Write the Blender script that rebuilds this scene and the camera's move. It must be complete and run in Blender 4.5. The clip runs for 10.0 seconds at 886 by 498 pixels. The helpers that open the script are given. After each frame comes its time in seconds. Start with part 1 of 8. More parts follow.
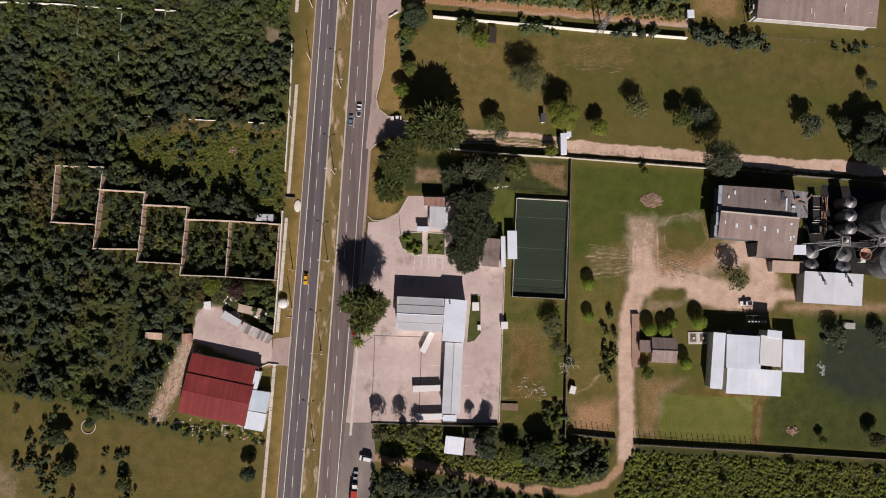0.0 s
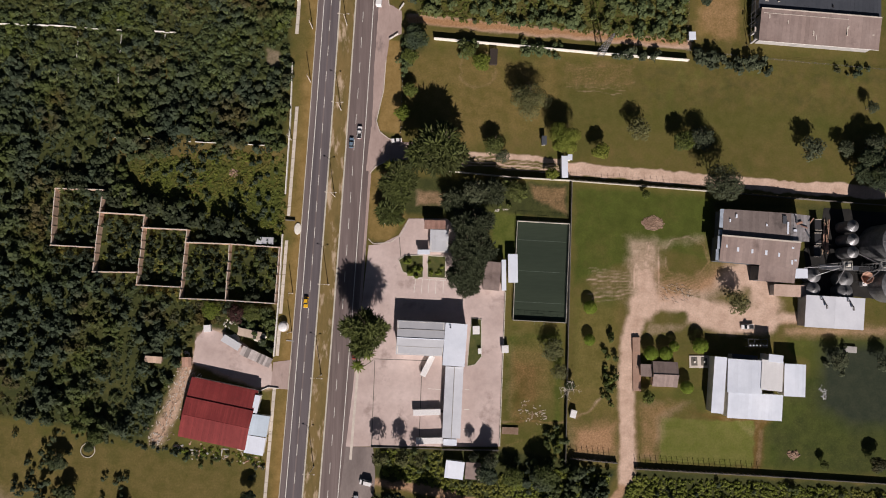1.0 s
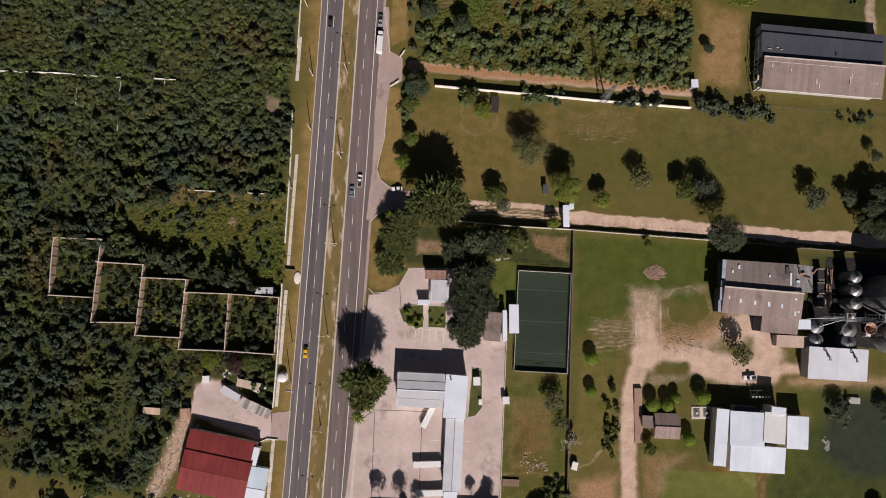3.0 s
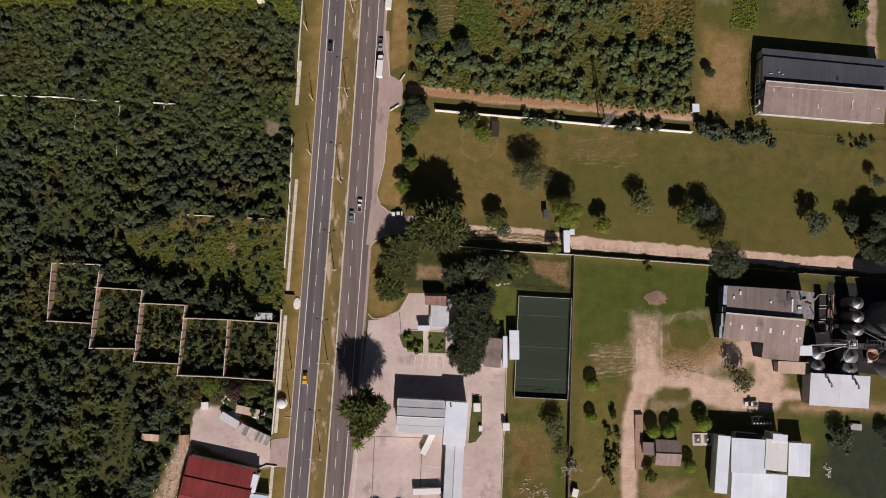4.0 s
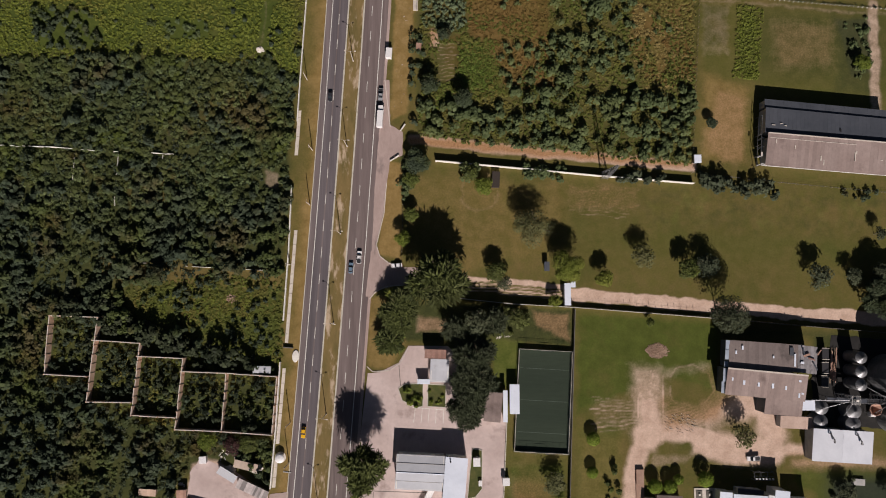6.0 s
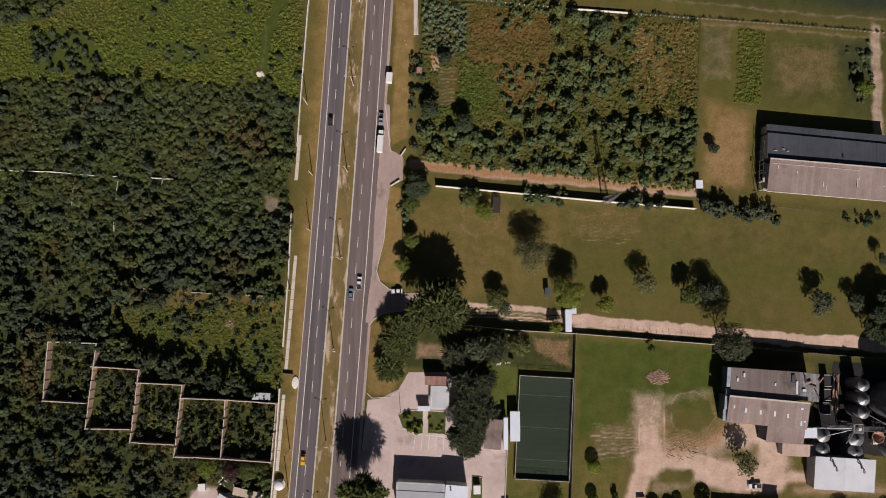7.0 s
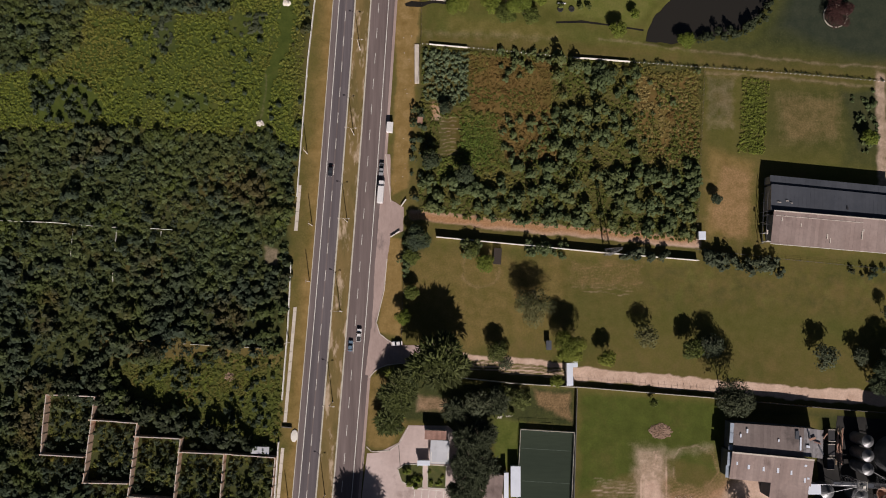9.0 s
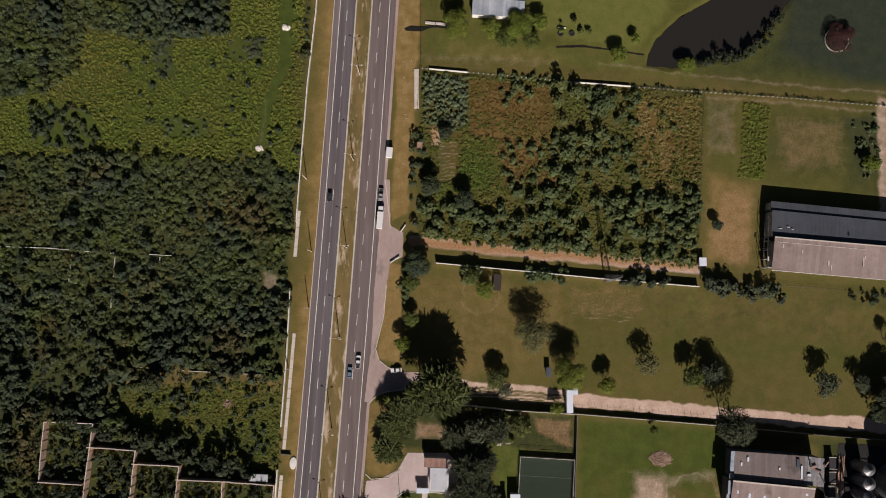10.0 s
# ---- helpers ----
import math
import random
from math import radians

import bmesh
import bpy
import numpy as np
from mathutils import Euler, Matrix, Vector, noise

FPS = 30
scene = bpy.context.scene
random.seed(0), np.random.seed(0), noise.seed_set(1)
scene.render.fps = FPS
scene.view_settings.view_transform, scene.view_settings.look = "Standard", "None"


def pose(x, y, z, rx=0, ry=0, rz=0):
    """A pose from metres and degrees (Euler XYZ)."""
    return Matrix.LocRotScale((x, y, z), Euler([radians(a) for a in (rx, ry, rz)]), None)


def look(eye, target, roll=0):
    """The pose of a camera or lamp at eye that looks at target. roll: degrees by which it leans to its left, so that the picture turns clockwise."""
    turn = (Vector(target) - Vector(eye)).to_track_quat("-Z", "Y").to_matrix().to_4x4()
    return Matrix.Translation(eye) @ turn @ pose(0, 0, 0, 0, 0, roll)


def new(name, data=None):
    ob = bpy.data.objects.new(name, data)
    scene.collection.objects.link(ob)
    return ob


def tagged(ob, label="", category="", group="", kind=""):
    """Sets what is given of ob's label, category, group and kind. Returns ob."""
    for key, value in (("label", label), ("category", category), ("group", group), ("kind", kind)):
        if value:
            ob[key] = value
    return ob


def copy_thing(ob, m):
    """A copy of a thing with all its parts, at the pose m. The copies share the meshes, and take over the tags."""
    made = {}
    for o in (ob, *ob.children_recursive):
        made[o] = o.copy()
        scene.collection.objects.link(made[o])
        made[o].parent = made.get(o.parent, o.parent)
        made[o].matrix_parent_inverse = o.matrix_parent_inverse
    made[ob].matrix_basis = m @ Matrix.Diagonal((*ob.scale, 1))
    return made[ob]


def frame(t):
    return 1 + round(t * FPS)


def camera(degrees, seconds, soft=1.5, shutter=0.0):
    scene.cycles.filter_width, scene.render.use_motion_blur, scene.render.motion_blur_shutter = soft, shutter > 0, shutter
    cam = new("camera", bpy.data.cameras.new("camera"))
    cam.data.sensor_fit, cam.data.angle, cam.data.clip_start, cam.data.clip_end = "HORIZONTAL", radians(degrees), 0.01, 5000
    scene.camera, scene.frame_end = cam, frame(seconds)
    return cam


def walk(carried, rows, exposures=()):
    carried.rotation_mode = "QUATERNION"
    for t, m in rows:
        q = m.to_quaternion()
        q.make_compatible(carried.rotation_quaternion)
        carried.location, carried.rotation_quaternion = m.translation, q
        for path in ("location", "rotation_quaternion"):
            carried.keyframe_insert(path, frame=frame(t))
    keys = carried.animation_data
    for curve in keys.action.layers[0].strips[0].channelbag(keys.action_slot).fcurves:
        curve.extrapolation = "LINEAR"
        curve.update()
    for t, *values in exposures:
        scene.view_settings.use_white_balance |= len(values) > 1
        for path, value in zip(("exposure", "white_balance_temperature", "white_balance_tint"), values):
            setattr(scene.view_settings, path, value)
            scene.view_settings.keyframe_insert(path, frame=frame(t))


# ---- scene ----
cam = camera(70.00, 10.0, soft=1.0)
PATH = [
    (0.0, 4.07, -78.78, 260.01, 4.078, -1.24, 0.67),
    (0.5, 3.95, -73.88, 259.98, 4.015, -1.22, 0.684),
    (1.0, 3.83, -68.97, 259.95, 4.008, -1.227, 0.748),
    (1.5, 3.71, -64.07, 259.9, 4.032, -1.22, 0.762),
    (2.0, 3.59, -59.16, 259.84, 4.091, -1.227, 0.822),
    (2.5, 3.48, -54.23, 259.77, 4.123, -1.218, 0.838),
    (4.0, 3.19, -39.41, 259.44, 4.263, -1.223, 0.897),
    (4.5, 3.11, -34.4, 259.37, 4.334, -1.234, 0.916),
    (5.0, 3.06, -29.31, 259.3, 4.396, -1.229, 0.95),
    (5.5, 3.0, -24.19, 259.24, 4.433, -1.226, 1.006),
    (7.0, 2.87, -8.82, 258.91, 4.542, -1.156, 1.122),
    (7.5, 2.92, -3.66, 258.86, 4.529, -1.121, 1.178),
    (8.0, 3.01, 1.51, 258.81, 4.566, -1.06, 1.188),
    (8.5, 3.09, 6.69, 258.75, 4.611, -1.017, 1.222),
    (9.0, 3.17, 11.87, 258.7, 4.638, -0.959, 1.287),
    (9.5, 3.26, 17.06, 258.65, 4.676, -0.929, 1.282),
    (10.0, 3.33, 22.23, 258.62, 4.702, -0.908, 1.339),
]
walk(cam, [(t, pose(*place)) for t, *place in PATH], [(0.0, 0.06, 6600, 17), (5.0, 0.015, 6600, 17), (10.0, -0.075, 6600, 17)])

# ---- world, sun ----
SUN_WAY = Vector((0.16, -0.985, 0)).normalized()
SUN_UP = radians(33)
world = bpy.data.worlds.new("sky")
scene.world = world
world.use_nodes = True
wn = world.node_tree
for n in list(wn.nodes):
    wn.nodes.remove(n)
sky = wn.nodes.new("ShaderNodeTexSky")
sky.sky_type = "NISHITA"
sky.sun_disc = False
sky.sun_elevation = SUN_UP
sky.sun_rotation = math.atan2(SUN_WAY.x, SUN_WAY.y)
bg = wn.nodes.new("ShaderNodeBackground")
bg.inputs["Strength"].default_value = 0.0185
wo = wn.nodes.new("ShaderNodeOutputWorld")
wn.links.new(sky.outputs[0], bg.inputs[0])
wn.links.new(bg.outputs[0], wo.inputs[0])

sun_data = bpy.data.lights.new("sun", "SUN")
sun_data.energy = 5.3
sun_data.angle = radians(0.55)
sun_data.color = (1.0, 0.93, 0.85)
sun = new("sun", sun_data)
sun.matrix_world = look(Vector((SUN_WAY.x * math.cos(SUN_UP), SUN_WAY.y * math.cos(SUN_UP), math.sin(SUN_UP))) * 400, (0, 0, 0))


# ---- materials ----
def nodes_of(name):
    m = bpy.data.materials.new(name)
    m.use_nodes = True
    nt = m.node_tree
    bsdf = nt.nodes["Principled BSDF"]
    return m, nt, bsdf


def noise_node(nt, vec, scale, detail=4.0, rough=0.6):
    n = nt.nodes.new("ShaderNodeTexNoise")
    n.inputs["Scale"].default_value = scale
    n.inputs["Detail"].default_value = detail
    n.inputs["Roughness"].default_value = rough
    nt.links.new(vec, n.inputs["Vector"])
    return n.outputs["Fac"]


def ramp_node(nt, fac, lo, hi):
    n = nt.nodes.new("ShaderNodeMapRange")
    n.inputs["From Min"].default_value = lo
    n.inputs["From Max"].default_value = hi
    nt.links.new(fac, n.inputs["Value"])
    return n.outputs["Result"]


def mix_node(nt, fac, a, b, mode="MIX"):
    n = nt.nodes.new("ShaderNodeMix")
    n.data_type = "RGBA"
    n.blend_type = mode
    for key, v in ((0, fac), (6, a), (7, b)):
        if isinstance(v, (int, float)):
            n.inputs[key].default_value = v
        elif isinstance(v, tuple):
            n.inputs[key].default_value = (*v, 1.0)
        else:
            nt.links.new(v, n.inputs[key])
    return n.outputs[2]


def math_node(nt, op, a, b):
    n = nt.nodes.new("ShaderNodeMath")
    n.operation = op
    for k, v in enumerate((a, b)):
        if isinstance(v, (int, float)):
            n.inputs[k].default_value = v
        else:
            nt.links.new(v, n.inputs[k])
    return n.outputs[0]


def bump_node(nt, bsdf, height, strength, distance):
    n = nt.nodes.new("ShaderNodeBump")
    n.inputs["Strength"].default_value = strength
    n.inputs["Distance"].default_value = distance
    nt.links.new(height, n.inputs["Height"])
    nt.links.new(n.outputs[0], bsdf.inputs["Normal"])


def coords(nt, world_space=False):
    if world_space:
        return nt.nodes.new("ShaderNodeNewGeometry").outputs["Position"]
    return nt.nodes.new("ShaderNodeTexCoord").outputs["Object"]


def surface(name, a, b, rough=0.8, metal=0.0, big=0.15, fine=1.6, stain=None, per_object=0.0, bump=0.03, world_space=True, stretch=None, grainy=0.12):
    """Two colours blended by broad noise, broken by fine grain, with stains and a shift from piece to piece."""
    m, nt, bsdf = nodes_of(name)
    vec = coords(nt, world_space)
    if stretch:
        mp = nt.nodes.new("ShaderNodeMapping")
        mp.inputs["Scale"].default_value = stretch
        nt.links.new(vec, mp.inputs["Vector"])
        vec = mp.outputs[0]
    broad = ramp_node(nt, noise_node(nt, vec, big, 5.0), 0.33, 0.67)
    grain = noise_node(nt, vec, fine, 6.0, 0.7)
    col = mix_node(nt, broad, a, b)
    col = mix_node(nt, ramp_node(nt, grain, 0.25, 0.75), mix_node(nt, 1.0, col, (1 - grainy,) * 3, "MULTIPLY"), mix_node(nt, 1.0, col, (1 + grainy,) * 3, "MULTIPLY"))
    if stain:
        spots = ramp_node(nt, noise_node(nt, vec, stain[1], 6.0, 0.65), stain[2], stain[2] + 0.12)
        col = mix_node(nt, spots, col, stain[0])
    if per_object:
        info = nt.nodes.new("ShaderNodeObjectInfo")
        shift = ramp_node(nt, info.outputs["Random"], 0.0, 1.0)
        col = mix_node(nt, shift, mix_node(nt, 1.0, col, (1 - per_object,) * 3, "MULTIPLY"), mix_node(nt, 1.0, col, (1 + per_object,) * 3, "MULTIPLY"))
    nt.links.new(col, bsdf.inputs["Base Color"])
    bsdf.inputs["Roughness"].default_value = rough
    bsdf.inputs["Metallic"].default_value = metal
    bsdf.inputs["Specular IOR Level"].default_value = 0.3
    if bump:
        bump_node(nt, bsdf, grain, 0.5, bump)
    return m


def leaf_material(name, dark, light, tired, patch=0.02, fresh=None, brown=None):
    """Leaves: a shift from clump to clump, from leaf to leaf, and over the land, with fresher and browner patches."""
    m, nt, bsdf = nodes_of(name)
    att = nt.nodes.new("ShaderNodeAttribute")
    att.attribute_name = "tint"
    geo = nt.nodes.new("ShaderNodeNewGeometry")
    leafy = math_node(nt, "MULTIPLY", geo.outputs["Random Per Island"], 0.25)
    fac = math_node(nt, "ADD", math_node(nt, "MULTIPLY", att.outputs["Fac"], 0.75), leafy)
    col = mix_node(nt, fac, dark, light)
    info = nt.nodes.new("ShaderNodeObjectInfo")
    col = mix_node(nt, math_node(nt, "MULTIPLY", info.outputs["Random"], 0.35), col, light)
    land = ramp_node(nt, noise_node(nt, geo.outputs["Position"], patch, 5.0, 0.6), 0.47, 0.64)
    col = mix_node(nt, math_node(nt, "MULTIPLY", land, 0.7), col, tired)
    if fresh:
        spot = ramp_node(nt, noise_node(nt, geo.outputs["Position"], 0.04, 4.0, 0.6), 0.50, 0.62)
        col = mix_node(nt, math_node(nt, "MULTIPLY", spot, 0.75), col, fresh)
    if brown:
        spot = ramp_node(nt, noise_node(nt, geo.outputs["Position"], 0.031, 4.0, 0.65), 0.55, 0.65)
        col = mix_node(nt, math_node(nt, "MULTIPLY", spot, 0.8), col, brown)
    nt.links.new(col, bsdf.inputs["Base Color"])
    bsdf.inputs["Roughness"].default_value = 0.65
    bsdf.inputs["Specular IOR Level"].default_value = 0.1
    return m


def plain(name, c, rough=0.5, metal=0.0):
    m, nt, bsdf = nodes_of(name)
    grain = noise_node(nt, coords(nt), 2.5, 4.0)
    nt.links.new(mix_node(nt, ramp_node(nt, grain, 0.3, 0.7), tuple(v * 0.85 for v in c), tuple(min(1.0, v * 1.1) for v in c)), bsdf.inputs["Base Color"])
    bsdf.inputs["Roughness"].default_value = rough
    bsdf.inputs["Metallic"].default_value = metal
    return m


ASPHALT = surface("asphalt", (0.125, 0.102, 0.102), (0.185, 0.154, 0.153), 0.9, big=0.35, fine=0.9, stain=((0.18, 0.155, 0.15), 0.25, 0.60), stretch=(1.0, 0.05, 1.0), grainy=0.18)
ASPHALT_OLD = surface("older asphalt", (0.126, 0.098, 0.095), (0.188, 0.150, 0.145), 0.9, big=0.35, fine=0.9, stain=((0.20, 0.165, 0.155), 0.25, 0.60), stretch=(1.0, 0.05, 1.0), grainy=0.18)
SHOULDER = surface("worn shoulder", (0.32, 0.243, 0.220), (0.43, 0.335, 0.308), 0.9, big=0.10, fine=1.2, stain=((0.16, 0.13, 0.125), 0.12, 0.60), stretch=(1.0, 0.4, 1.0))
APRON = surface("worn apron", (0.165, 0.138, 0.132), (0.25, 0.212, 0.20), 0.9, big=0.12, fine=1.2, stain=((0.31, 0.255, 0.235), 0.12, 0.6), stretch=(1.0, 0.4, 1.0))
CONCRETE = surface("yard concrete", (0.435, 0.345, 0.322), (0.585, 0.485, 0.46), 0.85, big=0.06, fine=0.5, stain=((0.34, 0.265, 0.245), 0.09, 0.56), grainy=0.09, bump=0.0)
PALE = surface("pale concrete", (0.50, 0.45, 0.40), (0.62, 0.57, 0.51), 0.85, big=0.3, fine=1.4, stain=((0.30, 0.26, 0.21), 0.3, 0.6))
PAINT = surface("road paint", (0.62, 0.62, 0.58), (0.74, 0.74, 0.70), 0.7, big=0.4, fine=2.0, stain=((0.35, 0.33, 0.31), 0.5, 0.63))
KERB = surface("kerb concrete", (0.42, 0.40, 0.34), (0.58, 0.55, 0.48), 0.85, big=0.3, fine=2.0, stain=((0.25, 0.21, 0.15), 0.3, 0.6))
WHITEWALL = surface("whitewashed block", (0.62, 0.60, 0.55), (0.78, 0.76, 0.70), 0.85, big=0.25, fine=2.0, stain=((0.34, 0.31, 0.26), 0.35, 0.64))
FRESHWHITE = surface("fresh whitewash", (0.72, 0.71, 0.67), (0.82, 0.81, 0.77), 0.85, big=0.25, fine=2.0, stain=((0.5, 0.47, 0.41), 0.3, 0.67))
BLOCK = surface("bare block", (0.50, 0.36, 0.27), (0.62, 0.48, 0.37), 0.9, big=0.3, fine=2.0, stain=((0.22, 0.18, 0.14), 0.4, 0.6))
GREYWALL = surface("grey render", (0.30, 0.30, 0.30), (0.42, 0.41, 0.40), 0.85, big=0.3, fine=2.0, stain=((0.16, 0.15, 0.14), 0.3, 0.62))
# kept near black so the mill's shaded west wall is in the colour
BLUEWALL = surface("blue-grey sheet wall with shade", (0.07, 0.08, 0.09), (0.11, 0.12, 0.135), 0.7, big=0.3, fine=1.5, stain=((0.16, 0.15, 0.14), 0.25, 0.62))
DARKWALL = surface("weathered dark wall", (0.10, 0.095, 0.085), (0.17, 0.155, 0.135), 0.9, big=0.3, fine=2.0)
REDROOF = surface("red sheet", (0.165, 0.024, 0.025), (0.225, 0.038, 0.037), 0.55, big=0.12, fine=1.0, stain=((0.11, 0.022, 0.022), 0.16, 0.64), per_object=0.12, bump=0.0)
GREYROOF = surface("grey sheet", (0.41, 0.43, 0.47), (0.50, 0.52, 0.56), 0.55, big=0.10, fine=0.7, stain=((0.34, 0.34, 0.36), 0.15, 0.66), per_object=0.05, bump=0.0, grainy=0.05)
LIGHTROOF = surface("light grey sheet", (0.50, 0.53, 0.59), (0.60, 0.63, 0.69), 0.5, big=0.10, fine=0.7, stain=((0.44, 0.45, 0.48), 0.15, 0.64), per_object=0.05, bump=0.0, grainy=0.05)
FADEDRED = surface("faded red-brown sheet", (0.22, 0.125, 0.10), (0.31, 0.19, 0.155), 0.8, big=0.3, fine=1.5, stain=((0.36, 0.29, 0.26), 0.3, 0.62), per_object=0.12, bump=0.0)
WHITEROOF = surface("white sheet", (0.60, 0.66, 0.76), (0.71, 0.77, 0.87), 0.5, big=0.10, fine=0.7, stain=((0.54, 0.58, 0.66), 0.12, 0.66), per_object=0.03, bump=0.0, grainy=0.04)
BLUEROOF = surface("pale blue sheet", (0.50, 0.61, 0.72), (0.58, 0.69, 0.80), 0.5, big=0.15, fine=1.0, per_object=0.05, bump=0.0, grainy=0.05)
BROWNROOF = surface("weathered fibre sheet", (0.225, 0.172, 0.157), (0.28, 0.222, 0.205), 0.85, big=0.08, fine=0.9, stain=((0.165, 0.125, 0.115), 0.10, 0.56), per_object=0.10, bump=0.0, grainy=0.12)
PATCHROOF = surface("patched grey sheet", (0.20, 0.19, 0.20), (0.32, 0.31, 0.32), 0.7, big=0.25, fine=1.2, stain=((0.10, 0.09, 0.09), 0.3, 0.55), per_object=0.28, bump=0.0, grainy=0.15)
DARKROOF = surface("dark blue-grey sheet", (0.052, 0.060, 0.075), (0.075, 0.083, 0.100), 0.65, big=0.10, fine=0.9, stain=((0.14, 0.14, 0.15), 0.12, 0.66), per_object=0.06, bump=0.0, grainy=0.08)
RUSTROOF = surface("rusty sheet", (0.33, 0.19, 0.14), (0.47, 0.30, 0.23), 0.8, big=0.3, fine=1.5, stain=((0.5, 0.45, 0.42), 0.35, 0.62), per_object=0.2, bump=0.02)
TURF = surface("dark court turf", (0.022, 0.034, 0.023), (0.031, 0.045, 0.030), 0.95, big=0.05, fine=1.0, stretch=(0.15, 1.0, 1.0))
STEEL = surface("galvanised steel", (0.12, 0.125, 0.135), (0.25, 0.255, 0.265), 0.45, 0.5, big=0.25, fine=1.5, stain=((0.10, 0.097, 0.093), 0.3, 0.60), bump=0.0, grainy=0.2)
DARKSTEEL = plain("dark steel", (0.05, 0.05, 0.055), 0.5, 0.4)
WOOD = surface("weathered wood", (0.22, 0.16, 0.11), (0.34, 0.26, 0.19), 0.9, big=0.5, fine=3.0)
# near black: the silos' shade on the yard is put into this colour
YARDSHADE = surface('yard floor with silo shade', (0.010, 0.010, 0.010), (0.024, 0.023, 0.022), 0.8, big=0.15, fine=1.0, bump=0.0)
# flat ditch strips have no depth, so their shade is this near-black colour
DITCHSHADE = surface('ditch strip with painted shade', (0.007, 0.006, 0.005), (0.014, 0.012, 0.009), 0.8, bump=0.0)
BARK = surface("bark", (0.12, 0.09, 0.065), (0.2, 0.16, 0.12), 0.95, big=0.5, fine=3.0)
DEADWOOD = surface("dead wood", (0.42, 0.38, 0.33), (0.55, 0.5, 0.44), 0.9, big=0.5, fine=3.0)
RUBBLE = surface("rubble", (0.22, 0.145, 0.10), (0.32, 0.225, 0.17), 0.95, big=0.4, fine=1.5, per_object=0.25)
WHITESTONE = surface("pale stone", (0.62, 0.58, 0.52), (0.75, 0.71, 0.65), 0.9, big=0.4, fine=1.5)
WATER_M, _nt, _b = nodes_of("pond water")
_b.inputs["Base Color"].default_value = (0.024, 0.0225, 0.0195, 1)
_b.inputs["Roughness"].default_value = 0.12
bump_node(_nt, _b, noise_node(_nt, coords(_nt), 0.7, 3.0), 0.1, 0.02)
GLASS = plain("dark window glass", (0.02, 0.025, 0.03), 0.08)
RUBBER = plain("tyre rubber", (0.02, 0.02, 0.02), 0.85)
LENS_RED = plain("red lens", (0.4, 0.02, 0.02), 0.3)
LENS_CLEAR = plain("clear lens", (0.8, 0.8, 0.75), 0.2)
CAR_YELLOW = plain("yellow car paint", (0.75, 0.42, 0.02), 0.3)
CAR_WHITE = plain("white car paint", (0.75, 0.75, 0.76), 0.3)
CAR_SILVER = plain("silver car paint", (0.45, 0.47, 0.5), 0.3, 0.3)
CAR_BLUE = plain("blue-grey car paint", (0.16, 0.24, 0.33), 0.3, 0.2)
CAR_DARK = plain("dark car paint", (0.03, 0.032, 0.04), 0.3)
CAR_RED = plain("red truck paint", (0.42, 0.04, 0.03), 0.4)
TARP = plain("pale tarpaulin", (0.62, 0.64, 0.68), 0.6)
SCRUBLEAF = leaf_material("scrub leaf", (0.022, 0.033, 0.022), (0.048, 0.066, 0.039), (0.056, 0.069, 0.028), 0.02, (0.060, 0.079, 0.021), (0.074, 0.060, 0.024))
LOWLEAF = leaf_material("low scrub leaf", (0.034, 0.046, 0.018), (0.056, 0.070, 0.025), (0.068, 0.076, 0.022), 0.03, (0.070, 0.092, 0.019), (0.080, 0.062, 0.022))
OLIVELEAF = leaf_material("olive weed leaf", (0.060, 0.076, 0.016), (0.108, 0.122, 0.028), (0.16, 0.130, 0.036), 0.05)
WEEDLEAF = leaf_material("weed leaf", (0.082, 0.108, 0.018), (0.140, 0.166, 0.029), (0.150, 0.138, 0.034), 0.03)
DRYLEAF = leaf_material("dry weed leaf", (0.102, 0.066, 0.021), (0.162, 0.103, 0.034), (0.115, 0.098, 0.025), 0.05)
STRAWLEAF = leaf_material("straw grass", (0.14, 0.115, 0.035), (0.25, 0.19, 0.075), (0.14, 0.13, 0.035), 0.05)
BUSHLEAF = leaf_material("field bush leaf", (0.042, 0.061, 0.026), (0.090, 0.118, 0.050), (0.10, 0.115, 0.04), 0.03)
MAIZELEAF = leaf_material("maize leaf", (0.055, 0.080, 0.044), (0.135, 0.170, 0.092), (0.10, 0.125, 0.05))
TREELEAF = leaf_material("tree leaf", (0.006, 0.012, 0.005), (0.122, 0.150, 0.034), (0.09, 0.10, 0.035))
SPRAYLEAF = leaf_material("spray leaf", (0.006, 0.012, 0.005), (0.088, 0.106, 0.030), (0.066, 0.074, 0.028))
FRESHLEAF = leaf_material("fresh weed leaf", (0.066, 0.104, 0.018), (0.118, 0.165, 0.032), (0.12, 0.13, 0.03), 0.04)
BRIGHTLEAF = leaf_material("bright leaf", (0.025, 0.045, 0.008), (0.15, 0.185, 0.03), (0.15, 0.165, 0.03))
GREYLEAF = leaf_material("grey-green leaf", (0.025, 0.034, 0.020), (0.078, 0.094, 0.056), (0.08, 0.09, 0.05))
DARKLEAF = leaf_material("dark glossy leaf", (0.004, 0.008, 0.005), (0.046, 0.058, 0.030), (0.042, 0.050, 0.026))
PALELEAF = leaf_material("sparse pale leaf", (0.05, 0.058, 0.024), (0.125, 0.13, 0.055), (0.12, 0.115, 0.05))
BALLLEAF = leaf_material("clipped bush leaf", (0.07, 0.115, 0.012), (0.17, 0.235, 0.03), (0.15, 0.2, 0.03))
REDLEAF = leaf_material("reddish leaf", (0.030, 0.015, 0.015), (0.075, 0.036, 0.032), (0.06, 0.035, 0.03))


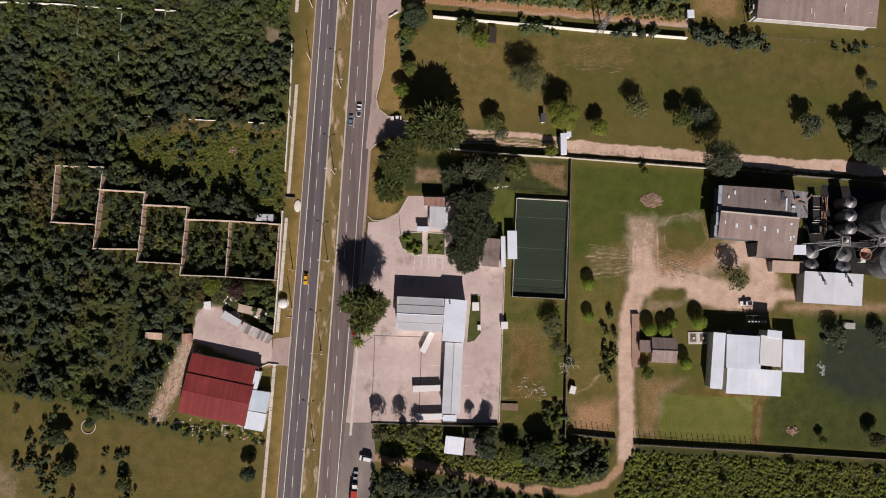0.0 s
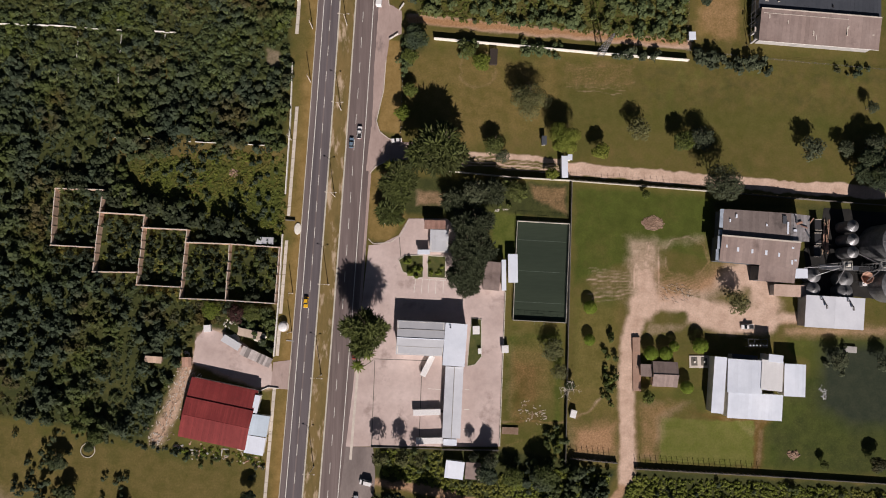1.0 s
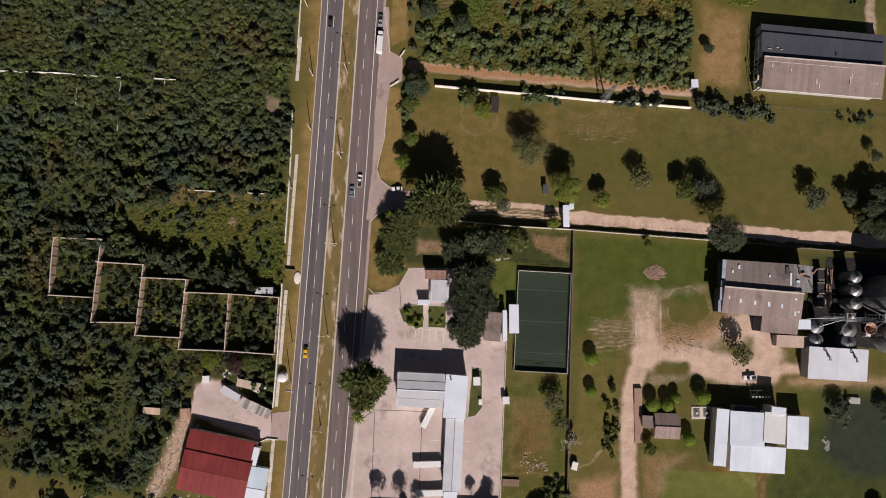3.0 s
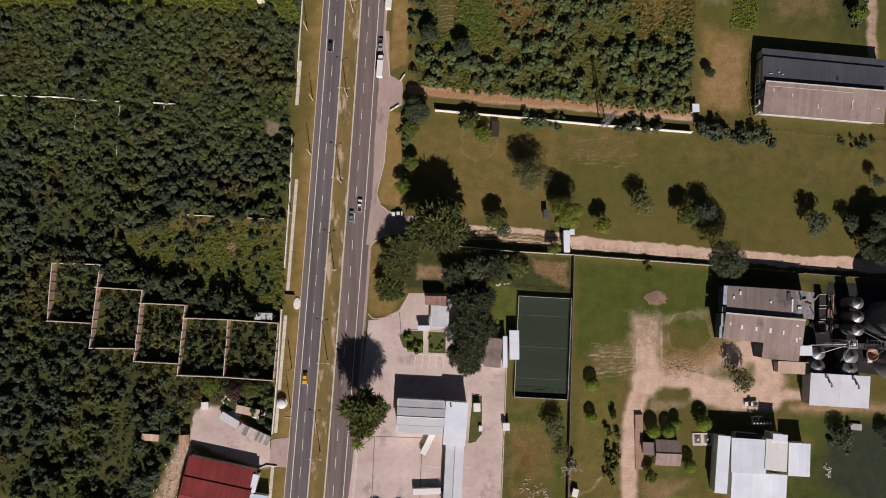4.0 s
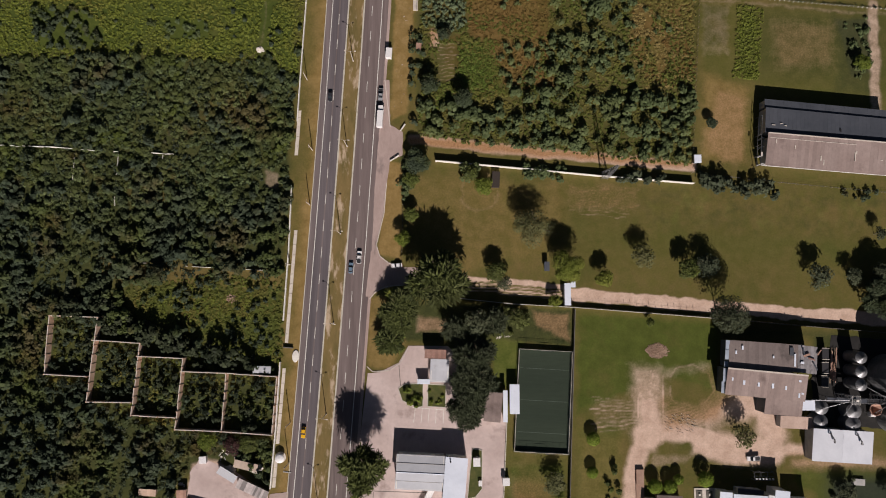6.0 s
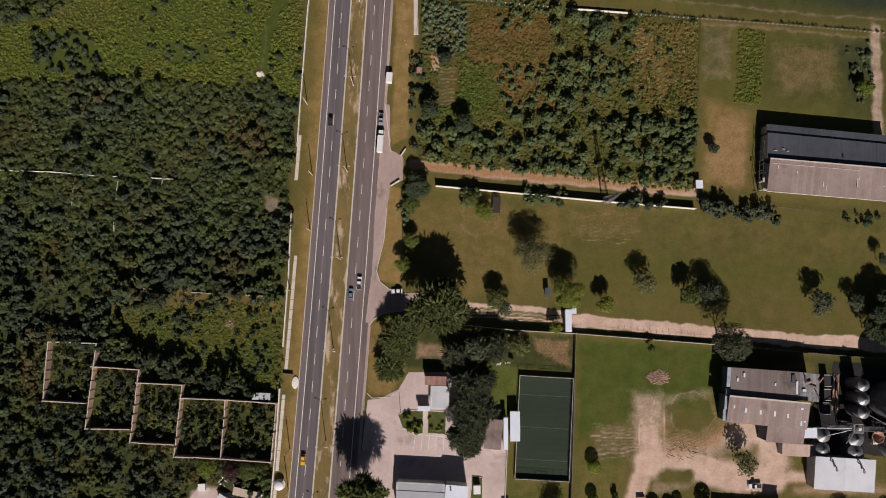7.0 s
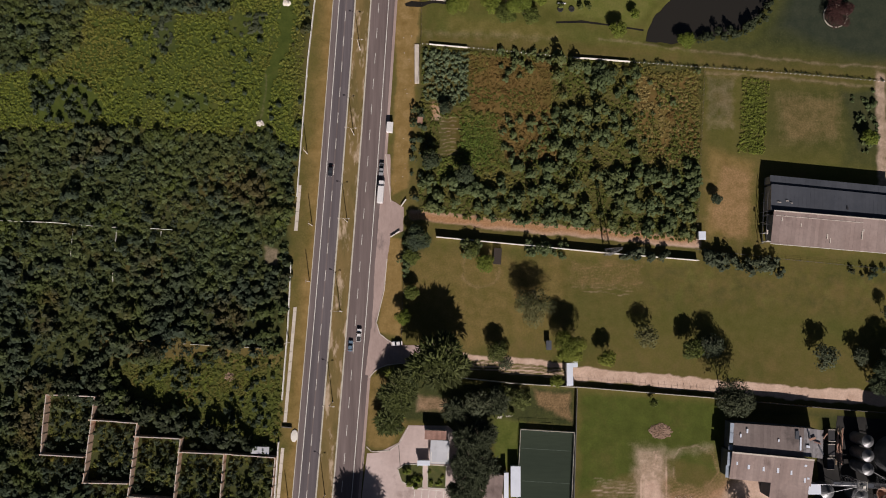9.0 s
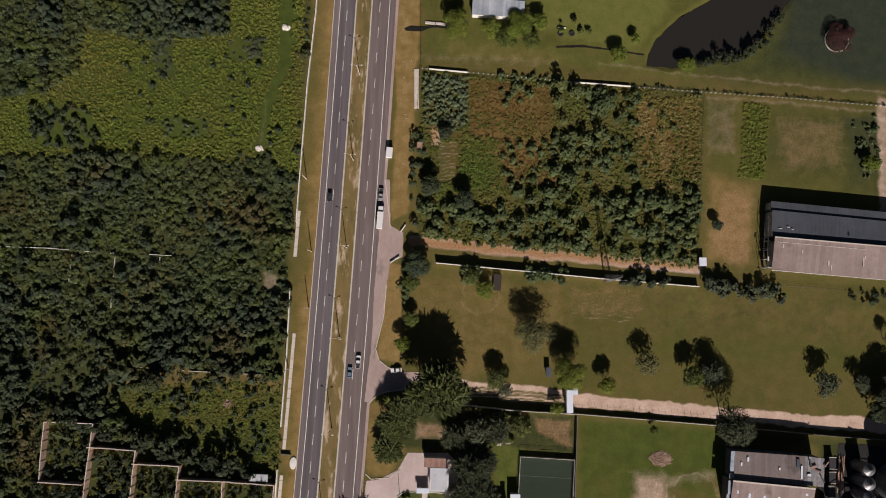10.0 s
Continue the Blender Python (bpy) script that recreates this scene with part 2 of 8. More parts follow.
# ---- mesh helpers ----
def road_x(y, off=0.0):
    """Line of the highway, off metres to the east of the middle of its median."""
    return -34.4 + 0.0455 * y - 4.0e-5 * y * y + off


def part(name, bm, material, parent=None, label="", m=None):
    data = bpy.data.meshes.new(name)
    bm.to_mesh(data)
    bm.free()
    data.materials.append(material)
    ob = new(name, data)
    if parent:
        ob.parent = parent
    if m is not None:
        ob.matrix_basis = m
    return tagged(ob, label)


def shared(name, data, parent, m, label=""):
    ob = new(name, data)
    ob.parent = parent
    ob.matrix_basis = m
    return tagged(ob, label)


def mesh_of(name, bm, material):
    data = bpy.data.meshes.new(name)
    bm.to_mesh(data)
    bm.free()
    data.materials.append(material)
    return data


def thing(name, m, label, category, group="", kind=""):
    ob = new(name)
    ob.empty_display_size = 0.5
    ob.matrix_basis = m
    return tagged(ob, label, category, group, kind)


def box(bm, x0, y0, z0, x1, y1, z1, m=None):
    vs = [bm.verts.new((x, y, z)) for z in (z0, z1) for x, y in ((x0, y0), (x1, y0), (x1, y1), (x0, y1))]
    for f in ((3, 2, 1, 0), (4, 5, 6, 7), (0, 1, 5, 4), (1, 2, 6, 5), (2, 3, 7, 6), (3, 0, 4, 7)):
        bm.faces.new([vs[i] for i in f])
    if m is not None:
        bmesh.ops.transform(bm, matrix=m, verts=vs)
    return vs


def boxes(*rows):
    bm = bmesh.new()
    for r in rows:
        box(bm, *r)
    return bm


def bevelled(bm, w):
    bmesh.ops.bevel(bm, geom=bm.edges[:], offset=w, segments=1, affect="EDGES", clamp_overlap=True)
    return bm


def tube(bm, a, b, r0, r1, sides=8):
    a, b = Vector(a), Vector(b)
    q = (b - a).to_track_quat("Z", "Y").to_matrix()
    rings = []
    for p, r in ((a, r0), (b, r1)):
        rings.append([bm.verts.new(p + q @ Vector((r * math.cos(k * 2 * math.pi / sides), r * math.sin(k * 2 * math.pi / sides), 0))) for k in range(sides)])
    for k in range(sides):
        n = (k + 1) % sides
        bm.faces.new((rings[0][k], rings[0][n], rings[1][n], rings[1][k]))
    bm.faces.new(rings[1])
    bm.faces.new(rings[0][::-1])


def lathe(bm, rows, sides=32, m=None):
    """A turned shape from rows of (radius, height)."""
    made, rings = [], []
    for r, z in rows:
        ring = [bm.verts.new((r * math.cos(k * 2 * math.pi / sides), r * math.sin(k * 2 * math.pi / sides), z)) for k in range(sides)]
        rings.append(ring)
        made += ring
    for lo, hi in zip(rings, rings[1:]):
        for k in range(sides):
            n = (k + 1) % sides
            bm.faces.new((lo[k], lo[n], hi[n], hi[k]))
    bm.faces.new(rings[-1])
    bm.faces.new(rings[0][::-1])
    if m is not None:
        bmesh.ops.transform(bm, matrix=m, verts=made)


def slab(name, pts, z0, z1, material, label="", category="", wobble=0.0):
    """A flat sheet with an outline on the plan and a thickness."""
    bm = bmesh.new()
    if wobble:
        rnd = random.Random(len(name) * 7 + len(pts))
        fine = []
        for (ax, ay), (bx, by) in zip(pts, pts[1:] + pts[:1]):
            k = max(1, int(math.hypot(bx - ax, by - ay) / 2.0))
            fine += [(ax + (bx - ax) * i / k + rnd.uniform(-wobble, wobble), ay + (by - ay) * i / k + rnd.uniform(-wobble, wobble)) for i in range(k)]
        pts = fine
    lo = [bm.verts.new((x, y, z0)) for x, y in pts]
    hi = [bm.verts.new((x, y, z1)) for x, y in pts]
    top = bm.faces.new(hi)
    if top.normal.z < 0 or sum((a[0] * b[1] - b[0] * a[1]) for a, b in zip(pts, pts[1:] + pts[:1])) < 0:
        top.normal_flip()
    for i in range(len(pts)):
        j = (i + 1) % len(pts)
        bm.faces.new((lo[i], lo[j], hi[j], hi[i]))
    bmesh.ops.triangulate(bm, faces=[top])
    bmesh.ops.recalc_face_normals(bm, faces=bm.faces[:])
    ob = part(name, bm, material)
    return tagged(ob, label, category or name.replace("_", " "), kind="structure")


def strip_along(bm, y0, y1, off0, off1, z0, z1, step=6.0):
    """A ribbon that follows the highway."""
    n = max(2, int(abs(y1 - y0) / step) + 1)
    rows = []
    for i in range(n):
        y = y0 + (y1 - y0) * i / (n - 1)
        rows.append([bm.verts.new((road_x(y, o), y, z)) for o, z in ((off0, z0), (off0, z1), (off1, z1), (off1, z0))])
    for a, b in zip(rows, rows[1:]):
        for k in range(3):
            bm.faces.new((a[k], a[k + 1], b[k + 1], b[k]))
    bm.faces.new(rows[0])
    bm.faces.new(rows[-1][::-1])


def inside(poly, x, y):
    """Which of the points x, y lie in the outline."""
    hit = np.zeros(x.shape, bool)
    for (ax, ay), (bx, by) in zip(poly, poly[1:] + poly[:1]):
        if ay == by:
            continue
        cross = ((ay > y) != (by > y)) & (x < (bx - ax) * (y - ay) / (by - ay) + ax)
        hit ^= cross
    return hit


def away(pts, x, y, closed=False):
    """Distance of the points x, y from a line of corners."""
    best = np.full(x.shape, 1e9)
    rows = list(zip(pts, pts[1:] + pts[:1])) if closed else list(zip(pts, pts[1:]))
    for (ax, ay), (bx, by) in rows:
        dx, dy = bx - ax, by - ay
        t = np.clip(((x - ax) * dx + (y - ay) * dy) / (dx * dx + dy * dy + 1e-9), 0, 1)
        best = np.minimum(best, np.hypot(x - ax - t * dx, y - ay - t * dy))
    return best


def value_noise(x, y, size, seed):
    rng = np.random.default_rng(seed)
    table = rng.random((256, 256))
    u, v = x / size, y / size
    i, j = np.floor(u).astype(int), np.floor(v).astype(int)
    f, g = u - i, v - j
    f, g = f * f * (3 - 2 * f), g * g * (3 - 2 * g)
    a, b = table[i % 256, j % 256], table[(i + 1) % 256, j % 256]
    c, d = table[i % 256, (j + 1) % 256], table[(i + 1) % 256, (j + 1) % 256]
    return (a * (1 - f) + b * f) * (1 - g) + (c * (1 - f) + d * f) * g


def raw_mesh(name, verts, faces, material, tint=None):
    """A mesh of equal polygons from arrays."""
    data = bpy.data.meshes.new(name)
    n, k = faces.shape
    data.vertices.add(len(verts))
    data.vertices.foreach_set("co", verts.astype(np.float32).ravel())
    data.loops.add(n * k)
    data.loops.foreach_set("vertex_index", faces.astype(np.int32).ravel())
    data.polygons.add(n)
    data.polygons.foreach_set("loop_start", np.arange(0, n * k, k, dtype=np.int32))
    data.update(calc_edges=True)
    if tint is not None:
        att = data.attributes.new("tint", "FLOAT", "POINT")
        att.data.foreach_set("value", tint.astype(np.float32))
    data.materials.append(material)
    return data


def leaves(centre, out, size, tint, rng, upright=0.5, rough=0.45, lift=0.15):
    """Folded leaf clumps round the given places: arrays of vertices, faces and tints."""
    n = len(centre)
    nor = out * upright + rng.normal(0, rough, (n, 3))
    nor[:, 2] = np.abs(nor[:, 2]) + lift
    nor /= np.linalg.norm(nor, axis=1)[:, None]
    side = np.cross(nor, rng.normal(0, 1, (n, 3)))
    side /= np.linalg.norm(side, axis=1)[:, None] + 1e-9
    along = np.cross(nor, side)
    s = size[:, None]
    w = rng.uniform(0.3, 0.55, (n, 1))
    a = centre - along * s * 0.6
    b = centre + side * s * w + nor * s * 0.1
    c = centre + along * s * 0.7 - nor * s * 0.15
    d = centre - side * s * w + nor * s * 0.1
    verts = np.stack([a, b, c, d], 1).reshape(-1, 3)
    faces = np.arange(n * 4).reshape(n, 4)
    return verts, faces, np.repeat(tint, 4)


def shrub_field(name, xy, radius, height, per, material, label, seed, leaf=0.42, lumps=5, category="shrubs", spread=0.62):
    """Many shrubs as one thing: lumpy mounds of leaf clumps."""
    rng = np.random.default_rng(seed)
    n = len(xy)
    r = radius * (0.55 + 0.95 * rng.beta(1.6, 2.2, n)) * (0.8 + 0.4 * value_noise(xy[:, 0], xy[:, 1], 11.0, seed + 3))
    h = height * r / radius * rng.uniform(0.75, 1.25, n)
    shade = rng.uniform(0, 1, n)
    turn, reach = rng.uniform(0, 2 * np.pi, (n, lumps)), rng.uniform(0.1, spread, (n, lumps))
    which = rng.integers(0, lumps, (n, per))
    rows = np.arange(n)[:, None]
    lt, lr = turn[rows, which], reach[rows, which]
    up = np.abs(rng.normal(0, 1, (n, per, 3)))
    up[..., :2] *= rng.choice([-1, 1], (n, per, 2))
    up /= np.linalg.norm(up, axis=2)[..., None]
    lumpr = 0.5 * rng.uniform(0.75, 1.1, (n, per))
    cx = xy[:, 0, None] + r[:, None] * (lr * np.cos(lt) + lumpr * up[..., 0])
    cy = xy[:, 1, None] + r[:, None] * (lr * np.sin(lt) + lumpr * up[..., 1])
    cz = h[:, None] * ((0.62 - 0.45 * lr) + 0.42 * up[..., 2] * rng.uniform(0.5, 1.1, (n, per)))
    centre = np.stack([cx, cy, np.maximum(cz, 0.05)], -1).reshape(-1, 3)
    size = (leaf * r[:, None] * rng.uniform(0.6, 1.3, (n, per))).ravel()
    tint = np.clip(shade[:, None] * 0.85 + rng.uniform(-0.1, 0.2, (n, per)), 0, 1).ravel()
    lean = (up * np.array([min(1.0, height / radius), min(1.0, height / radius), 1.0])).reshape(-1, 3)
    v, f, t = leaves(centre, lean, size, tint, rng, 1.3, 0.25, 0.55)
    ob = new(name, raw_mesh(name, v, f, material, t))
    return tagged(ob, label, category, kind="stuff")


def scatter(poly, step, seed, keep_off=(), thin=0.0, patch=0.0, size=14.0):
    """Uneven rows of places in an outline, off the outlines in keep_off."""
    rng = np.random.default_rng(seed)
    xs, ys = [p[0] for p in poly], [p[1] for p in poly]
    gx, gy = np.meshgrid(np.arange(min(xs), max(xs), step), np.arange(min(ys), max(ys), step))
    x = gx.ravel() + rng.uniform(-0.75, 0.75, gx.size) * step
    y = gy.ravel() + rng.uniform(-0.75, 0.75, gx.size) * step
    ok = inside(poly, x, y) & (rng.random(x.size) >= thin)
    if patch:
        ok &= value_noise(x, y, size, seed + 5) > patch
    for hole in keep_off:
        ok &= ~inside(hole, x, y)
    return np.stack([x[ok], y[ok]], 1)

# ---- the ground: one sheet, with bare earth, dry grass and lush grass laid out on the plan ----
def axis(lo, hi, step):
    mid = np.arange(lo, hi + step, step)
    far = np.array([12, 30, 70, 160, 400, 900, 1800, 2800.0])
    return np.concatenate([lo - far[::-1], mid, mid[-1] + far])


GX, GY = np.meshgrid(axis(-190, 205, 0.6), axis(-168, 162, 0.6))
WX = GX + 1.1 * (value_noise(GX, GY, 5.0, 1) - 0.5) + 0.8 * (value_noise(GX, GY, 2.0, 2) - 0.5)
WY = GY + 1.1 * (value_noise(GX, GY, 5.0, 3) - 0.5) + 0.8 * (value_noise(GX, GY, 2.0, 4) - 0.5)


def soft_area(pts, soft=2.0):
    d = away(pts, WX, WY, True)
    return np.clip(0.5 + np.where(inside(pts, WX, WY), d, -d) / soft, 0, 1)


def soft_way(pts, r, soft=1.5):
    return np.clip(0.5 + (r - away(pts, WX, WY)) / soft, 0, 1)


MEADOW = [(-214.1, 94.4), (-177.8, 102.2), (-159.4, 104.4), (-146.3, 115.6), (-145.1, 132.6), (-132.0, 130.1), (-119.0, 128.5), (-86.2, 131.5), (-85.2, 186.8), (-53.5, 187.9), (-53.0, 71.6), (-62.3, 73.7), (-65.5, 81.4), (-80.6, 77.2), (-105.6, 79.2), (-139.1, 79.9), (-155.1, 77.8), (-212.4, 75.6)]
MEADOW_PATH = [(-66.0, 187.4), (-60.2, 187.6), (-58.1, 137.7), (-58.6, 120.6), (-65.4, 99.8), (-67.9, 83.8), (-67.6, 67.7), (-70.0, 67.6), (-71.4, 83.7), (-70.1, 100.9), (-63.3, 120.7)]
MEADOW_BUSHES = ([(-166.2, 98.2), (-154.5, 100.4), (-142.8, 98.8), (-135.5, 90.7), (-137.0, 81.9), (-153.1, 81.4), (-162.6, 85.2)], [(-110.5, 96.2), (-91.6, 95.0), (-91.9, 88.3), (-109.5, 86.9)], [(-85.6, 129.5), (-69.2, 131.3), (-70.4, 121.5), (-83.3, 120.1)], [(-118.7, 131.0), (-108.7, 132.5), (-106.4, 114.3), (-113.4, 112.7)])
CLEARING = [(-123.7, -16.8), (-104.2, -13.4), (-76.5, -10.5), (-55.9, -11.9), (-56.1, -44.9), (-70.6, -46.6), (-79.9, -45.3), (-96.5, -33.4), (-115.1, -28.9)]
DIRT = np.zeros(GX.shape)
DRY = np.zeros(GX.shape)
LUSH = np.zeros(GX.shape)
WILD = np.zeros(GX.shape)
WEST_WILD = [(-212.7, 182.5), (-52.5, 187.9), (-51.4, 142.9), (-55.4, 51.6), (-57.4, -16.9), (-58.9, -52.2)] + [(-58.5, -88.5), (-59.8, -95.4), (-78.4, -85.3), (-94.1, -91.2), (-100.3, -107.1), (-107.3, -127.3), (-112.8, -130.0), (-153.5, -121.0), (-180.3, -119.0)]
WILD = np.maximum(WILD, soft_area(WEST_WILD, 3))
for pts in ([(85.6, -138.3), (129.1, -141.3), (208.4, -145.4), (207.6, -163.4), (80.3, -164.0), (82.8, -148.4)], [(-17.5, -131.6), (32.3, -131.2), (61.0, -135.5), (80.5, -139.4), (75.8, -152.9), (64.4, -157.4), (32.4, -155.8), (5.1, -148.8), (-13.1, -144.9), (-17.7, -142.3)],
            [(-17.6, -149.4), (9.6, -150.6), (37.0, -157.1), (59.8, -159.6), (59.8, -166.3), (-21.8, -166.6)], [(-4.1, 119.3), (115.2, 112.2), (111.3, 37.5), (57.2, 42.3), (-3.4, 47.1)], [(-10.6, 40.4), (2.6, 38.2), (-2.1, 29.5), (-10.3, 26.9)],
            [(-20.1, -20.3), (61.3, -22.5), (61.2, -38.0), (29.4, -35.0), (27.1, -50.3), (11.0, -69.2), (10.6, -36.4), (-19.8, -36.9)]):
    WILD = np.maximum(WILD, soft_area(pts, 2))
RUST = np.zeros(GX.shape)
for k, soft, pts in ((1.0, 5, [(16.2, 116.0), (51.7, 113.6), (53.7, 70.9), (33.5, 69.1), (24.7, 89.2), (17.1, 91.3)]), (0.9, 5, [(87.6, 108.3), (114.2, 111.5), (113.1, 73.6), (92.3, 70.7), (84.8, 88.4)]), (0.7, 3, [(7.0, 92.5), (16.0, 92.5), (15.0, 72.0), (6.0, 71.0)]),
                     (0.6, 6, [(-128.0, 31.0), (-100.0, 34.0), (-96.0, 18.0), (-120.0, 14.0)]), (0.6, 5, [(-98.0, 62.0), (-74.0, 66.0), (-72.0, 50.0), (-92.0, 48.0)])):
    RUST = np.maximum(RUST, k * soft_area(pts, soft))
FIELD = [(-3.4, 118.3), (114.7, 111.5), (111.3, 38.0), (57.2, 42.7), (-2.9, 47.8)]
WILD = WILD * (1 - 0.75 * np.maximum(np.maximum(soft_area(MEADOW, 8), soft_area(CLEARING, 6)), 0.8 * soft_area(FIELD, 3)))
WILD = np.maximum(WILD, 0.6 * soft_area([(141.3, -118.6), (162.8, -104.6), (210.6, -94.9), (208.4, -144.2), (140.7, -140.1)], 8) * (0.6 + 0.8 * (value_noise(GX, GY, 11.0, 66) > 0.4) * value_noise(GX, GY, 7.0, 67)))
# shade round mill and silos, painted with the dark brush colour
WILD = np.maximum(WILD, 0.95 * soft_area([(120.7, -28.8), (162.7, -29.8), (213.3, -32.1), (211.8, -66.7), (185.4, -67.1), (160.4, -65.0), (161.4, -31.7), (123.1, -32.3)], 4))
# brush colour laid here to darken the lawn as under cloud shade
WILD = np.maximum(WILD, 1.0 * soft_area([(154.2, 194.9), (213.7, 196.9), (210.5, 116.7), (128.4, 118.3), (115.3, 122.0), (135.8, 127.8), (147.0, 144.0)], 14))
# bare earth
for k, r, soft, pts in (
    (0.85, 1.8, 1.6, [(84.2, -139.4), (82.3, -148.4), (75.8, -154.0), (64.4, -157.8), (37.0, -155.7), (14.2, -149.9), (-4.1, -146.2), (-18.8, -145.0)]),
    (0.95, 3.8, 3.0, [(84.7, -141.6), (85.1, -119.0), (84.8, -100.8), (86.1, -86.9), (90.5, -74.1), (95.2, -68.2)]),
    (0.95, 5.8, 6.0, [(92.8, -72.9), (92.9, -61.7)]),
    (1.0, 6.4, 5.0, [(91.6, -72.9), (106.9, -72.7), (128.1, -78.3), (142.3, -78.1)]),
    (0.9, 3.0, 3.0, [(142.3, -78.1), (158.9, -77.2)]),
    (0.65, 2.6, 4.0, [(152.8, -82.9), (173.0, -82.5), (211.1, -82.0)]),
    (0.95, 7.0, 7.0, [(130.8, -60.7), (140.4, -59.4), (143.6, -72.3)]),
    (0.8, 6.5, 9.0, [(100.0, -67.0), (116.5, -65.6), (126.1, -60.8)]),
    (0.45, 3.5, 5.0, [(97.8, -48.2), (116.9, -45.5), (122.7, -53.7)]),
    (0.5, 1.0, 2.0, [(95.1, -82.2), (104.4, -83.2), (112.7, -80.1)]),
    (1.0, 3.7, 1.0, [(-2.7, -10.9), (22.2, -13.1), (41.1, -14.3), (57.7, -15.7)]),
    (1.0, 2.8, 1.0, [(56.5, -15.9), (119.7, -20.4), (155.7, -22.7), (213.6, -24.9)]),
    (1.0, 2.3, 1.5, [(-5.7, 47.0), (22.2, 44.2), (57.2, 41.6), (92.2, 39.4), (112.0, 37.5)]),
    (0.6, 0.8, 1.5, [(63.3, -118.1), (69.1, -115.8), (74.3, -111.2)]),
    (0.6, 0.6, 1.2, [(34.5, -120.1), (59.9, -120.6)]),
    (0.5, 0.8, 2.0, [(70.9, 123.9), (104.5, 120.5), (152.5, 117.0), (210.3, 113.3)]),
    (0.9, 3.4, 4.0, [(-93.0, -101.4), (-96.1, -109.3), (-99.8, -118.3), (-104.3, -128.4)]),
    (0.4, 0.6, 1.5, [(-65.0, 132.6), (-68.5, 105.8), (-69.3, 83.7), (-66.7, 67.7)]),
    (0.7, 2.5, 2.0, [(190.9, 110.7), (190.9, 81.7), (190.7, 62.5)]),
    (0.35, 0.8, 1.5, [(25.4, -135.3), (59.9, -119.2)]),
):
    DIRT = np.maximum(DIRT, k * soft_way(pts, r, soft))
for k, soft, pts in (
    (0.85, 8, [(61.7, -121.9), (80.7, -119.1), (81.0, -134.9), (62.1, -133.9)]),
    (0.6, 6, [(90.1, -111.7), (112.2, -111.5), (101.6, -118.9), (96.7, -135.9), (88.7, -136.0)]),
    (0.3, 3, [(119.8, -116.9), (148.3, -118.1), (140.0, -121.3), (136.4, -127.7), (129.5, -121.4)]),
        (0.35, 2, [(138.4, -121.3), (141.2, -121.3), (139.8, -139.5), (136.6, -139.0)]),
    (1.0, 2.5, [(-91.8, -93.4), (-89.8, -86.1), (-81.9, -84.2), (-73.8, -88.7), (-59.8, -97.6), (-59.0, -107.8), (-65.1, -109.0), (-90.4, -99.1)]),
    (0.58, 6, [(121.9, 72.7), (136.0, 69.5), (135.5, 40.0), (124.9, 38.6), (115.6, 46.5)]),
    (0.45, 6, [(35.5, -87.5), (47.1, -86.2), (46.0, -101.1), (36.8, -117.2), (34.5, -117.2)]),
    (0.5, 4, [(36.8, -114.9), (48.3, -117.1), (48.3, -120.5), (36.8, -119.4)]),
    (0.66, 3, [(-2.4, -26.0), (10.5, -26.9), (9.4, -32.9), (-2.3, -33.1)]),
    (0.62, 3, [(44.7, -22.8), (60.1, -23.8), (60.8, -36.8), (45.9, -29.2)]),
    (0.7, 8, [(84.5, -44.0), (99.0, -44.0), (103.0, -64.0), (85.0, -66.0)]),
    (0.32, 6, [(68.0, -57.0), (86.0, -56.0), (88.0, -73.0), (70.0, -71.0)]),
    (0.5, 7, [(104.0, -66.0), (126.0, -56.0), (122.0, -70.0), (104.0, -72.0)]),
    (0.45, 10, [(38.0, -84.0), (56.0, -87.0), (57.0, -112.0), (41.0, -117.0)]),
    (0.45, 2, [(116.5, 111.5), (152.4, 109.6), (209.0, 106.4), (209.0, 104.4), (152.4, 107.6), (116.5, 109.5)]),
    (0.35, 4, [(58.4, 30.0), (89.8, 30.1), (89.3, 18.0), (58.5, 18.5)]),
    (0.35, 5, [(-5.0, 126.6), (23.1, 126.7), (54.1, 125.4), (53.0, 120.9), (23.2, 121.5), (-4.9, 121.7)]),
    (0.34, 3, [(116.3, 109.8), (129.5, 109.5), (128.7, 84.8), (116.1, 85.6)]),
    (0.42, 8, [(145.0, 103.4), (176.2, 103.0), (173.2, 81.2), (146.9, 80.5)]),
    (1.0, 2, [(0.1, 94.5), (4.8, 94.6), (5.0, 86.7), (0.8, 86.6)]),
    (0.45, 8, [(-174.3, -143.3), (-156.2, -149.8), (-155.3, -165.0), (-172.9, -165.1)]),
    (0.5, 2, [(-66.2, 32.8), (-60.0, 31.8), (-59.6, 23.8), (-65.9, 24.8)]),
    (0.22, 3, [(-18.0, 186.0), (-6.0, 186.0), (-7.0, 100.0), (-9.0, 58.0), (-14.0, 56.0), (-14.5, 112.0)]),
    (0.5, 3, [(92.8, -78.7), (109.2, -77.4), (110.3, -83.2), (92.7, -86.8)]),
):
    DIRT = np.maximum(DIRT, k * soft_area(pts, soft))
